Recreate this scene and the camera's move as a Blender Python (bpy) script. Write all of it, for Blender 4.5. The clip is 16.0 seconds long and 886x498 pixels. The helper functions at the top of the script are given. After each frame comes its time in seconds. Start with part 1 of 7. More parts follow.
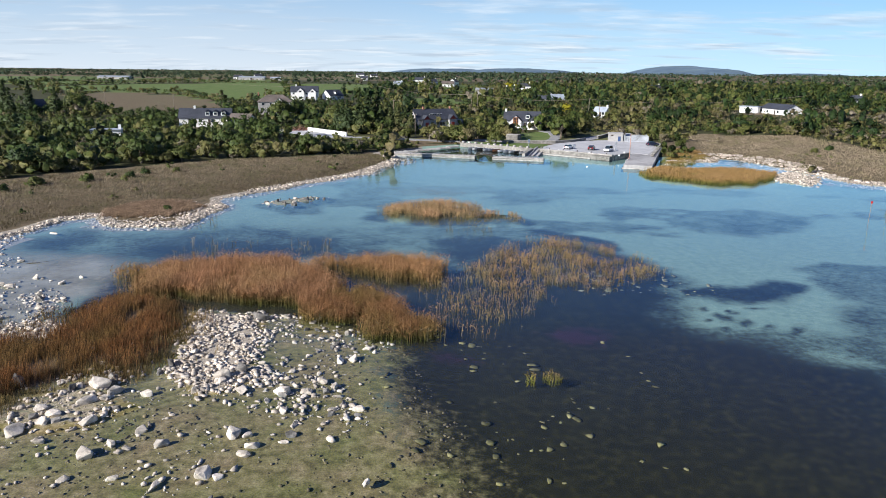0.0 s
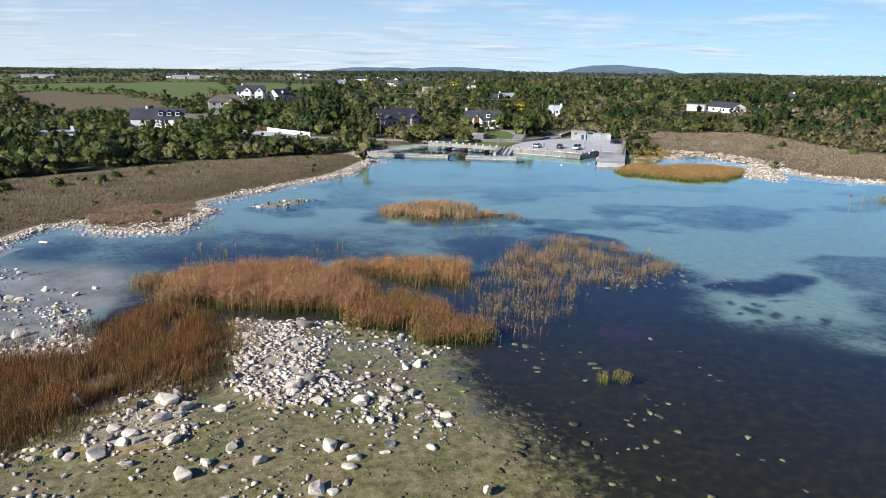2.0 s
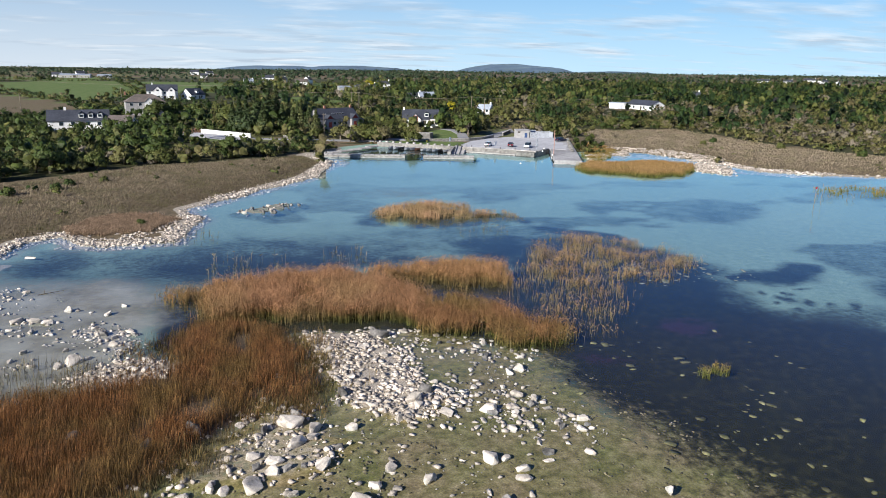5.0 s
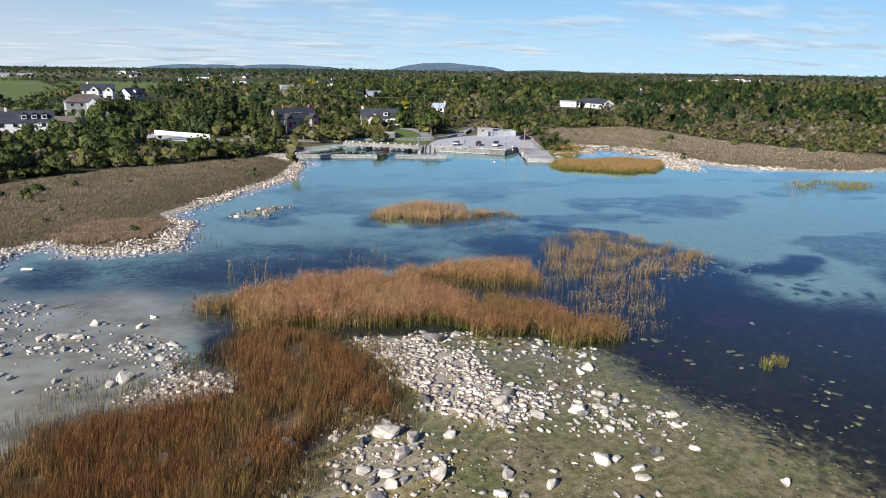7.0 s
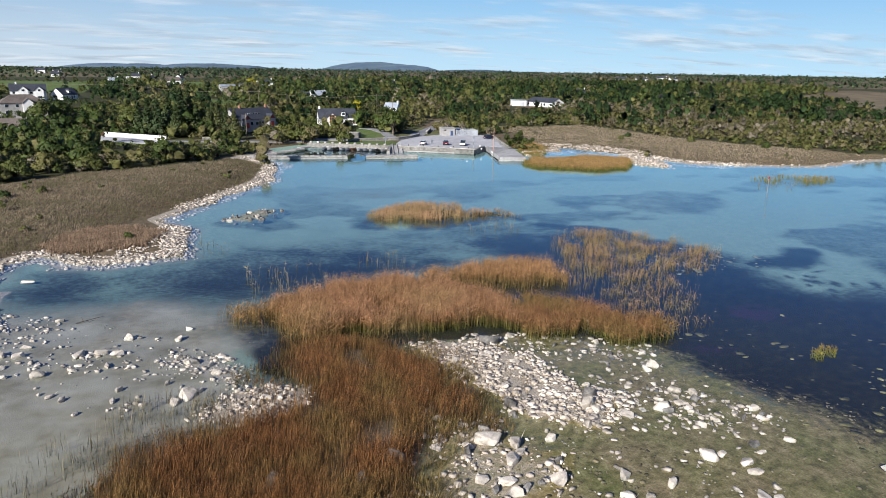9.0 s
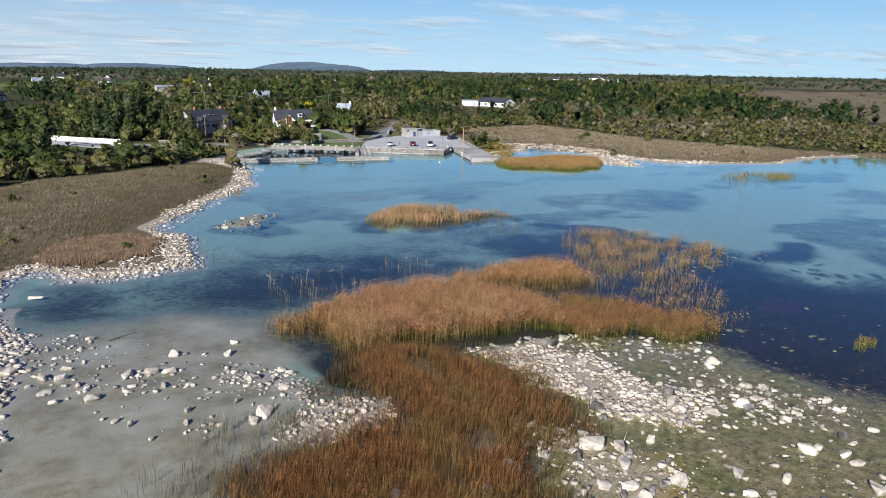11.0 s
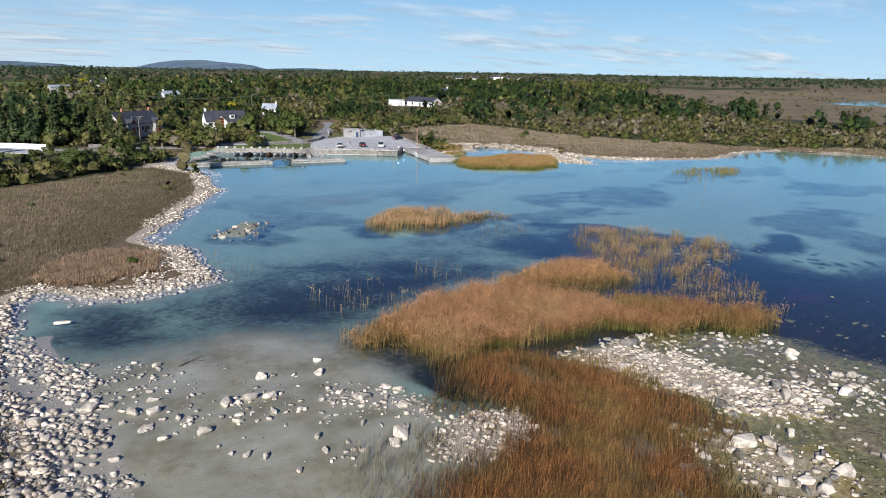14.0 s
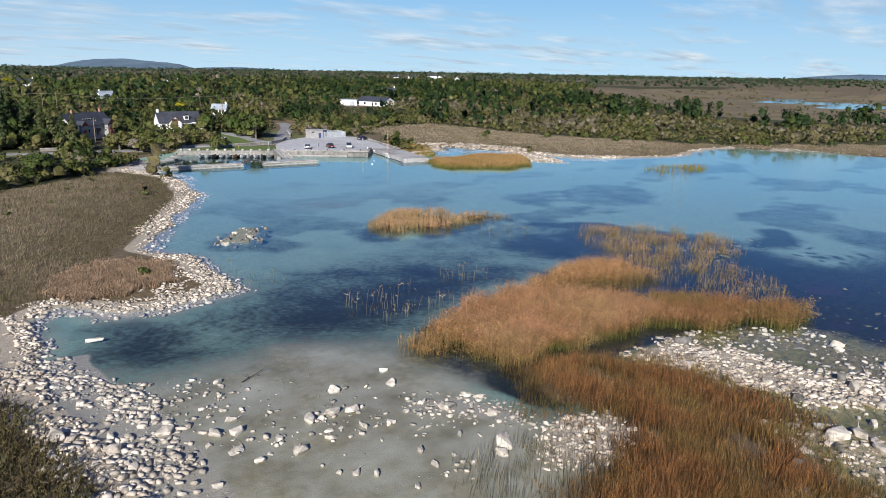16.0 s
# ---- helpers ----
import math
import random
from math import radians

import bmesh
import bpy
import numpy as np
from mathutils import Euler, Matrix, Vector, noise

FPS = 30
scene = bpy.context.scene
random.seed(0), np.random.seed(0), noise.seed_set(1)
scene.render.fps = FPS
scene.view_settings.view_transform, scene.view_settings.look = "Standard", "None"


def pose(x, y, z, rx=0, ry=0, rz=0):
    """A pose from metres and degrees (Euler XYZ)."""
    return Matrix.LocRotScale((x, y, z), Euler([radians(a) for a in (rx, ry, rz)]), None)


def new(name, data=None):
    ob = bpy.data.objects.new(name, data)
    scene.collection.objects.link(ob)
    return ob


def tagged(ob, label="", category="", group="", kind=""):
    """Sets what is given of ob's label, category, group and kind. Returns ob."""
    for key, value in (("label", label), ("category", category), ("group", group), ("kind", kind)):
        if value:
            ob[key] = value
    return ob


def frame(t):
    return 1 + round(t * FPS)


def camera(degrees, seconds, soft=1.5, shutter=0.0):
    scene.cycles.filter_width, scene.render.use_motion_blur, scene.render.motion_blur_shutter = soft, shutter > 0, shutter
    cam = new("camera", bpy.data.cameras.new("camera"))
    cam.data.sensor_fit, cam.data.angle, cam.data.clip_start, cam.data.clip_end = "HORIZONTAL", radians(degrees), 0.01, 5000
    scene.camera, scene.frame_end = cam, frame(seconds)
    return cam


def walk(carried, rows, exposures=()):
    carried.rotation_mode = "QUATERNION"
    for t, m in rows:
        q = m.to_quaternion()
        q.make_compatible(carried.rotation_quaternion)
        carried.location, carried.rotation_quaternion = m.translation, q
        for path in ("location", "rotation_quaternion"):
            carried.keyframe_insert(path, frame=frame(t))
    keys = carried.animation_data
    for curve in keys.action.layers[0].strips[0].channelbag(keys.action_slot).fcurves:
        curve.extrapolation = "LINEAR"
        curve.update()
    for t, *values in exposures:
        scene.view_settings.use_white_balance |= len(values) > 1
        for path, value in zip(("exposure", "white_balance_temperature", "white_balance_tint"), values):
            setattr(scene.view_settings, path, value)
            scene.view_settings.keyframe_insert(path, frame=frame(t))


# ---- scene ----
cam = camera(64.4, 16.0, soft=0.9)
METRES, EYE, TILT, LEAN, TURN = 94.0, 26.0, 0.0, 0.42, 0.0
ROWS = [
    (0.0, 0.0, 0.0, 0.0, 0.26, -14.27, -1.03),
    (0.5, -0.0311, 0.0016, -0.0001, -1.06, -14.27, -1.04),
    (1.0, -0.0602, 0.0039, -0.0, -2.31, -14.27, -1.06),
    (1.5, -0.0913, 0.0071, -0.0002, -3.65, -14.26, -1.08),
    (2.0, -0.1223, 0.0111, -0.0004, -5.0, -14.27, -1.09),
    (2.5, -0.1534, 0.016, -0.0006, -6.4, -14.26, -1.1),
    (3.0, -0.1842, 0.0216, -0.0007, -7.76, -14.26, -1.13),
    (3.5, -0.2149, 0.0281, -0.0009, -9.12, -14.25, -1.13),
    (4.0, -0.2455, 0.0354, -0.0011, -10.48, -14.24, -1.15),
    (6.5, -0.3942, 0.0856, -0.0041, -17.28, -14.19, -1.17),
    (7.0, -0.423, 0.0976, -0.0047, -18.63, -14.19, -1.18),
    (7.5, -0.4516, 0.1103, -0.005, -20.01, -14.18, -1.2),
    (8.0, -0.4797, 0.1238, -0.0052, -21.41, -14.16, -1.22),
    (8.5, -0.5074, 0.1378, -0.0061, -22.76, -14.15, -1.21),
    (9.0, -0.5348, 0.1524, -0.0071, -24.13, -14.13, -1.2),
    (11.5, -0.6661, 0.2359, -0.0079, -31.01, -14.0, -1.21),
    (12.0, -0.6912, 0.2546, -0.0079, -32.41, -13.99, -1.21),
    (12.5, -0.7158, 0.2741, -0.0078, -33.8, -13.96, -1.21),
    (13.0, -0.7401, 0.2942, -0.0081, -35.19, -13.95, -1.23),
    (13.5, -0.7638, 0.3149, -0.0082, -36.57, -13.94, -1.22),
    (14.0, -0.7869, 0.3361, -0.0083, -37.94, -13.94, -1.23),
    (14.5, -0.8095, 0.3581, -0.0082, -39.28, -13.93, -1.24),
    (15.0, -0.8315, 0.3804, -0.0083, -40.64, -13.9, -1.22),
    (15.5, -0.8531, 0.4035, -0.0087, -42.02, -13.89, -1.23),
    (16.0, -0.874, 0.4271, -0.0089, -43.37, -13.89, -1.24),
]
walk(cam, [(t, pose(0, 0, EYE, TILT, LEAN, TURN) @ pose(METRES * x, METRES * y, METRES * z, 90 + pitch, roll, yaw)) for t, x, y, z, yaw, pitch, roll in ROWS], exposures=[(0.0, 0.66), (8.0, 0.50), (16.0, 0.41)])

# ---------------------------------------------------------------- world and sun
SUN_DIR = Vector((-0.72, -0.54, 0.46)).normalized()      # towards the sun
SUN_ELEV = math.asin(SUN_DIR.z)
SUN_AZ = math.atan2(SUN_DIR.x, SUN_DIR.y)


def build_world():
    w = bpy.data.worlds.new("sky")
    scene.world = w
    w.use_nodes = True
    nt = w.node_tree
    nt.nodes.clear()
    N, K = nt.nodes.new, nt.links.new
    out, bg = N("ShaderNodeOutputWorld"), N("ShaderNodeBackground")
    sky = N("ShaderNodeTexSky")
    sky.sky_type, sky.sun_disc = "NISHITA", False
    sky.sun_elevation, sky.sun_rotation = SUN_ELEV, SUN_AZ
    sky.air_density, sky.dust_density, sky.ozone_density = 1.2, 0.3, 3.5
    # thin streaky cloud on a flat layer far overhead
    co, sep = N("ShaderNodeTexCoord"), N("ShaderNodeSeparateXYZ")
    K(co.outputs["Generated"], sep.inputs[0])
    lift = N("ShaderNodeVectorMath")
    lift.inputs[1].default_value = (0, 0, 0.16)
    K(co.outputs["Generated"], lift.inputs[0])
    nrm = N("ShaderNodeVectorMath")
    nrm.operation = "NORMALIZE"
    K(lift.outputs[0], nrm.inputs[0])
    K(nrm.outputs[0], sky.inputs["Vector"])

    def m(op, a, b=None):
        n = N("ShaderNodeMath")
        n.operation = op
        for i, v in enumerate((a, b)):
            if v is None:
                continue
            if isinstance(v, (int, float)):
                n.inputs[i].default_value = v
            else:
                K(v, n.inputs[i])
        return n.outputs[0]

    up = m("ADD", m("MAXIMUM", sep.outputs[2], 0.0), 0.09)
    vec = N("ShaderNodeCombineXYZ")
    K(m("DIVIDE", sep.outputs[0], up), vec.inputs[0])
    K(m("DIVIDE", sep.outputs[1], up), vec.inputs[1])
    mp = N("ShaderNodeMapping")
    mp.inputs["Rotation"].default_value = (0, 0, radians(-22))
    mp.inputs["Scale"].default_value = (0.85, 1.5, 1.0)
    K(vec.outputs[0], mp.inputs[0])
    n1, n2 = N("ShaderNodeTexNoise"), N("ShaderNodeTexNoise")
    n1.inputs["Scale"].default_value, n1.inputs["Detail"].default_value, n1.inputs["Roughness"].default_value = 1.0, 7, 0.6
    n2.inputs["Scale"].default_value, n2.inputs["Detail"].default_value = 0.28, 3
    K(mp.outputs[0], n1.inputs["Vector"])
    K(mp.outputs[0], n2.inputs["Vector"])
    n3 = N("ShaderNodeTexNoise")
    n3.inputs["Scale"].default_value, n3.inputs["Detail"].default_value = 2.1, 4
    K(mp.outputs[0], n3.inputs["Vector"])
    ramp = N("ShaderNodeValToRGB")
    ramp.color_ramp.elements[0].position, ramp.color_ramp.elements[1].position = 0.50, 0.64
    K(m("ADD", m("MULTIPLY", n1.outputs[0], 0.65), m("MULTIPLY", n2.outputs[0], 0.38)), ramp.inputs[0])
    # haze: pale at the horizon, clear blue higher up
    low = m("MULTIPLY", m("MAXIMUM", sep.outputs[2], 0.0), 3.0)
    haze = N("ShaderNodeValToRGB")
    stops = haze.color_ramp.elements
    stops.new(0.16)
    stops.new(0.32)
    for e, p, c in zip(stops, (0.0, 0.14, 0.32, 0.85), HAZE):
        e.position, e.color = p, (*(v / 10 for v in c), 1)
    K(low, haze.inputs[0])
    bright = N("ShaderNodeMixRGB")
    bright.blend_type = "MULTIPLY"
    bright.inputs[0].default_value = 1.0
    bright.inputs[2].default_value = (10, 10, 10, 1)
    K(haze.outputs[0], bright.inputs[1])
    side = N("ShaderNodeVectorMath")
    side.operation = "DOT_PRODUCT"
    flat_sun = Vector((SUN_DIR.x, SUN_DIR.y, 0)).normalized()
    side.inputs[1].default_value = flat_sun
    K(co.outputs["Generated"], side.inputs[0])
    away = N("ShaderNodeMapRange")
    away.interpolation_type = "SMOOTHSTEP"
    away.inputs[1].default_value, away.inputs[2].default_value = -1.0, -0.35
    K(side.outputs["Value"], away.inputs[0])
    deep, blue = N("ShaderNodeMixRGB"), N("ShaderNodeMixRGB")
    deep.inputs[1].default_value, deep.inputs[2].default_value = (0.68, 0.92, 1.08, 1), (0.81, 0.85, 0.91, 1)
    K(away.outputs[0], deep.inputs[0])
    blue.blend_type = "MULTIPLY"
    blue.inputs[0].default_value = 1.0
    K(bright.outputs[0], blue.inputs[1])
    K(deep.outputs[0], blue.inputs[2])
    veil = m("SUBTRACT", 1.0, m("MINIMUM", m("MULTIPLY", low, 0.9), 1.0))
    thin = m("SUBTRACT", 1.0, m("MINIMUM", m("MULTIPLY", low, 1.4), 0.9))
    cover = m("MULTIPLY", m("MULTIPLY", ramp.outputs[0], 0.9), thin)
    first, mix = N("ShaderNodeMixRGB"), N("ShaderNodeMixRGB")
    K(veil, first.inputs[0])
    dim = N("ShaderNodeMixRGB")
    dim.blend_type = "MULTIPLY"
    dim.inputs[0].default_value = 1.0
    dim.inputs[2].default_value = (0.24, 0.44, 0.84, 1)
    K(sky.outputs[0], dim.inputs[1])
    K(dim.outputs[0], first.inputs[1])
    K(blue.outputs[0], first.inputs[2])
    grey = ramp_of(nt, CLOUD, [0.42, 0.62])
    K(n3.outputs[0], grey.inputs[0])
    white = N("ShaderNodeMixRGB")
    white.blend_type = "MULTIPLY"
    white.inputs[0].default_value = 1.0
    white.inputs[2].default_value = (10, 10, 10, 1)
    K(grey.outputs[0], white.inputs[1])
    K(white.outputs[0], mix.inputs[2])
    K(cover, mix.inputs[0])
    K(first.outputs[0], mix.inputs[1])
    K(mix.outputs[0], bg.inputs[0])
    bg.inputs[1].default_value = SKY_STRENGTH
    K(bg.outputs[0], out.inputs[0])


SKY_STRENGTH = 0.073
CLOUD = [(0.45, 0.54, 0.65), (0.80, 0.85, 0.90)]
HAZE = [(7.7, 8.4, 8.9), (7.0, 8.2, 9.0), (5.3, 7.6, 9.4), (1.1, 2.7, 5.9)]
sun = new("sun", bpy.data.lights.new("sun", "SUN"))
sun.data.energy, sun.data.angle, sun.data.color = 5.0, radians(0.55), (1.0, 0.955, 0.89)
sun.matrix_world = SUN_DIR.to_track_quat("Z", "Y").to_matrix().to_4x4()


# ---------------------------------------------------------------- materials
def nodes(name):
    m = bpy.data.materials.new(name)
    m.use_nodes = True
    nt = m.node_tree
    b = nt.nodes["Principled BSDF"]
    b.inputs["Specular IOR Level"].default_value = 0.3
    return m, nt, nt.nodes.new, nt.links.new, b


def ramp_of(nt, colours, at=None):
    r = nt.nodes.new("ShaderNodeValToRGB")
    e = r.color_ramp.elements
    while len(e) < len(colours):
        e.new(0.5)
    for i, c in enumerate(colours):
        e[i].position = at[i] if at else 0.28 + 0.44 * i / max(1, len(colours) - 1)
        e[i].color = (*c, 1)
    return r


build_world()


def noise_node(nt, scale, detail=5, rough=0.6, vector=None):
    n = nt.nodes.new("ShaderNodeTexNoise")
    n.inputs["Scale"].default_value, n.inputs["Detail"].default_value, n.inputs["Roughness"].default_value = scale, detail, rough
    if vector is None:
        vector = nt.nodes.new("ShaderNodeNewGeometry").outputs["Position"]
    nt.links.new(vector, n.inputs["Vector"])
    return n


def mixed(nt, fac, a, b, kind="MIX"):
    x = nt.nodes.new("ShaderNodeMixRGB")
    x.blend_type = kind
    for i, v in ((0, fac), (1, a), (2, b)):
        if isinstance(v, (int, float)):
            x.inputs[i].default_value = v
        elif isinstance(v, tuple):
            x.inputs[i].default_value = (*v, 1)
        else:
            nt.links.new(v, x.inputs[i])
    return x.outputs[0]


def surface(name, colours, scale=3.0, rough=0.9, bump=0.3, grain=40.0, per="none", spread=0.25, metal=0.0, blotch=0.35, size=0.02):
    """Grain, blotches and relief at real-world size; per: 'object' or 'island' varies the tone from piece to piece."""
    m, nt, N, K, b = nodes(name)
    n1, n2 = noise_node(nt, scale), noise_node(nt, grain, 3)
    r = ramp_of(nt, colours)
    K(n1.outputs[0], r.inputs[0])
    n3 = noise_node(nt, scale * 0.13, 3)
    tone = N("ShaderNodeMapRange")
    tone.inputs[1].default_value, tone.inputs[2].default_value = 0.3, 0.7
    tone.inputs[3].default_value, tone.inputs[4].default_value = 1 - blotch, 1 + blotch * 0.6
    K(n3.outputs[0], tone.inputs[0])
    col = mixed(nt, 1.0, r.outputs[0], tone.outputs[0], "MULTIPLY")
    fine = N("ShaderNodeMapRange")
    fine.inputs[3].default_value, fine.inputs[4].default_value = 0.7, 1.3
    K(n2.outputs[0], fine.inputs[0])
    col = mixed(nt, 1.0, col, fine.outputs[0], "MULTIPLY")
    if per != "none":
        src = N("ShaderNodeObjectInfo").outputs["Random"] if per == "object" else N("ShaderNodeNewGeometry").outputs["Random Per Island"]
        v = N("ShaderNodeMapRange")
        v.inputs[3].default_value, v.inputs[4].default_value = 1 - spread, 1 + spread
        K(src, v.inputs[0])
        col = mixed(nt, 1.0, col, v.outputs[0], "MULTIPLY")
    K(col, b.inputs["Base Color"])
    b.inputs["Roughness"].default_value, b.inputs["Metallic"].default_value = rough, metal
    if bump:
        bp = N("ShaderNodeBump")
        bp.inputs["Strength"].default_value, bp.inputs["Distance"].default_value = bump, size
        K(n2.outputs[0], bp.inputs["Height"])
        K(bp.outputs[0], b.inputs["Normal"])
    return m


def foliage(name, colours, through_light=0.12, spread=0.2, grain=1.9):
    """Leaves: the plant's own tone from the 'tone' attribute, each leaf a little apart from it."""
    m, nt, N, K, b = nodes(name)
    a = N("ShaderNodeAttribute")
    a.attribute_name = "tone"
    r = ramp_of(nt, colours, [i / max(1, len(colours) - 1) for i in range(len(colours))])
    info = N("ShaderNodeObjectInfo")
    add = N("ShaderNodeMath")
    add.operation = "ADD"
    K(a.outputs["Fac"], add.inputs[0])
    shift = N("ShaderNodeMapRange")
    shift.inputs[3].default_value, shift.inputs[4].default_value = -0.22, 0.22
    K(info.outputs["Random"], shift.inputs[0])
    K(shift.outputs[0], add.inputs[1])
    K(add.outputs[0], r.inputs[0])
    v = N("ShaderNodeMapRange")
    v.inputs[3].default_value, v.inputs[4].default_value = 1 - spread, 1 + spread
    K(N("ShaderNodeNewGeometry").outputs["Random Per Island"], v.inputs[0])
    col = mixed(nt, 1.0, r.outputs[0], v.outputs[0], "MULTIPLY")
    leafy = noise_node(nt, grain, 3, 0.7)
    lv = N("ShaderNodeMapRange")
    lv.inputs[1].default_value, lv.inputs[2].default_value = 0.32, 0.68
    lv.inputs[3].default_value, lv.inputs[4].default_value = 0.76, 1.24
    K(leafy.outputs[0], lv.inputs[0])
    col = mixed(nt, 1.0, col, lv.outputs[0], "MULTIPLY")
    bp = N("ShaderNodeBump")
    bp.inputs["Strength"].default_value, bp.inputs["Distance"].default_value = 0.55, 0.7 / grain
    K(leafy.outputs[0], bp.inputs["Height"])
    K(bp.outputs[0], b.inputs["Normal"])
    K(col, b.inputs["Base Color"])
    b.inputs["Roughness"].default_value = 0.6
    tr, mx = N("ShaderNodeBsdfTranslucent"), N("ShaderNodeMixShader")
    K(col, tr.inputs[0])
    mx.inputs[0].default_value = through_light
    K(b.outputs[0], mx.inputs[1])
    K(tr.outputs[0], mx.inputs[2])
    K(mx.outputs[0], nt.nodes["Material Output"].inputs[0])
    return m


def reed_material(name, low, mid, top, height, spread=0.35, patch=None):
    """Standing stems: wet and green (rushes: painted shade-dark) at the foot, dry above, in patches that differ."""
    m, nt, N, K, b = nodes(name)
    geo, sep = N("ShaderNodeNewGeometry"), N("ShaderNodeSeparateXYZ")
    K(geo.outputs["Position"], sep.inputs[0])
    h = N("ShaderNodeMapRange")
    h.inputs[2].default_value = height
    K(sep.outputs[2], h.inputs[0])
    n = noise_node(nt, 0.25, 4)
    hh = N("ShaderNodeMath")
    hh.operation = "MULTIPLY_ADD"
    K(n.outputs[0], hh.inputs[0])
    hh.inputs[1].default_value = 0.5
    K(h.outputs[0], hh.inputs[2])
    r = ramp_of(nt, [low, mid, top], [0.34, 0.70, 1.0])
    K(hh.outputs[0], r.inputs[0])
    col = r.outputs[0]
    if patch:
        pn = noise_node(nt, 0.16, 3)
        pr = ramp_of(nt, [(0, 0, 0), (1, 1, 1)], [0.45, 0.62])
        K(pn.outputs[0], pr.inputs[0])
        col = mixed(nt, pr.outputs[0], col, mixed(nt, 0.6, col, patch))
    cl = N("ShaderNodeMapRange")
    cl.inputs[1].default_value, cl.inputs[2].default_value = 0.3, 0.7
    cl.inputs[3].default_value, cl.inputs[4].default_value = 0.55, 1.32
    K(noise_node(nt, 0.9, 4).outputs[0], cl.inputs[0])
    col = mixed(nt, 1.0, col, cl.outputs[0], "MULTIPLY")
    v = N("ShaderNodeMapRange")
    v.inputs[3].default_value, v.inputs[4].default_value = 1 - spread, 1 + spread
    K(geo.outputs["Random Per Island"], v.inputs[0])
    col = mixed(nt, 1.0, col, v.outputs[0], "MULTIPLY")
    K(col, b.inputs["Base Color"])
    b.inputs["Roughness"].default_value = 0.65
    tr, mx = N("ShaderNodeBsdfTranslucent"), N("ShaderNodeMixShader")
    K(col, tr.inputs[0])
    mx.inputs[0].default_value = 0.22
    K(b.outputs[0], mx.inputs[1])
    K(tr.outputs[0], mx.inputs[2])
    K(mx.outputs[0], nt.nodes["Material Output"].inputs[0])
    return m


def ground_material():
    """One sheet: lake bed and land, told apart by what lies there ('bed', 'land' and 'more' weights), edges broken up by noise."""
    m, nt, N, K, b = nodes("ground_earth")
    n_big, n_mid, n_fine = noise_node(nt, 0.22, 5), noise_node(nt, 1.4, 5), noise_node(nt, 7.0, 4)
    n_wide = noise_node(nt, 0.075, 4)
    half, wob = N("ShaderNodeMath"), N("ShaderNodeMath")
    half.operation = wob.operation = "MULTIPLY_ADD"
    K(n_wide.outputs[0], half.inputs[0])
    half.inputs[1].default_value = 0.5
    K(n_mid.outputs[0], half.inputs[2])
    K(n_big.outputs[0], wob.inputs[0])
    wob.inputs[1].default_value = 0.6
    K(half.outputs[0], wob.inputs[2])

    def weight(layer, i, lo=0.42, hi=0.62, amp=0.55):
        a, s = N("ShaderNodeAttribute"), N("ShaderNodeSeparateColor")
        a.attribute_name = layer
        K(a.outputs["Color"], s.inputs[0])
        off = N("ShaderNodeMath")
        off.operation = "MULTIPLY_ADD"
        K(wob.outputs[0], off.inputs[0])
        off.inputs[1].default_value, off.inputs[2].default_value = amp, -1.05 * amp
        ad = N("ShaderNodeMath")
        ad.operation = "ADD"
        K(s.outputs[i], ad.inputs[0])
        K(off.outputs[0], ad.inputs[1])
        mr = N("ShaderNodeMapRange")
        mr.interpolation_type = "SMOOTHSTEP"
        mr.inputs[1].default_value, mr.inputs[2].default_value = lo, hi
        K(ad.outputs[0], mr.inputs[0])
        return mr.outputs[0]

    def tones(node, *cols):
        r = ramp_of(nt, list(cols))
        K(node.outputs[0], r.inputs[0])
        return r.outputs[0]

    col = tones(n_mid, *MARL)                                             # open lake bed
    col = mixed(nt, weight("bed", 0, 0.16, 0.86, 0.8), col, tones(n_mid, *WEED_DEEP))
    col = mixed(nt, weight("grow", 1, 0.2, 0.8, 0.5), col, tones(n_mid, *OLIVE_WEED))
    col = mixed(nt, weight("bed", 1, 0.1, 0.95, 0.45), col, mixed(nt, tones(noise_node(nt, 0.17, 5, 0.65), (0, 0, 0), (0.15, 0.15, 0.15), (1, 1, 1)), tones(n_big, *SHALLOW), tones(n_mid, *TAN_MARL)))
    col = mixed(nt, weight("bed", 2, 0.25, 0.8, 0.8), col, mixed(nt, tones(n_big, (0, 0, 0), (1, 1, 1)), tones(n_mid, *SILT), tones(n_mid, *OLIVE_SILT)))
    col = mixed(nt, weight("more", 0, 0.35, 0.6, 0.7), col, tones(n_fine, (0.014, 0.009, 0.010), (0.058, 0.022, 0.036)))
    col = mixed(nt, weight("more", 1, 0.35, 0.65, 0.6), col, tones(n_fine, (0.10, 0.075, 0.05), (0.19, 0.14, 0.09)))
    col = mixed(nt, weight("land", 0, 0.4, 0.6, 0.3), col, tones(noise_node(nt, 11.0, 3, 0.75), (0.10, 0.085, 0.065), (0.40, 0.345, 0.275), (0.60, 0.54, 0.46)))
    col = mixed(nt, weight("land", 1, 0.4, 0.6, 0.3), col, tones(n_mid, (0.070, 0.057, 0.028), (0.145, 0.108, 0.063), (0.20, 0.155, 0.095)))
    col = mixed(nt, weight("land", 2, 0.45, 0.6, 0.15), col, tones(n_big, (0.075, 0.12, 0.025), (0.11, 0.16, 0.04), (0.15, 0.17, 0.06)))
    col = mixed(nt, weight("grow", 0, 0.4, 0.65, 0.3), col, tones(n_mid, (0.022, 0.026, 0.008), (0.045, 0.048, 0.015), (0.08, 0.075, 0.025)))
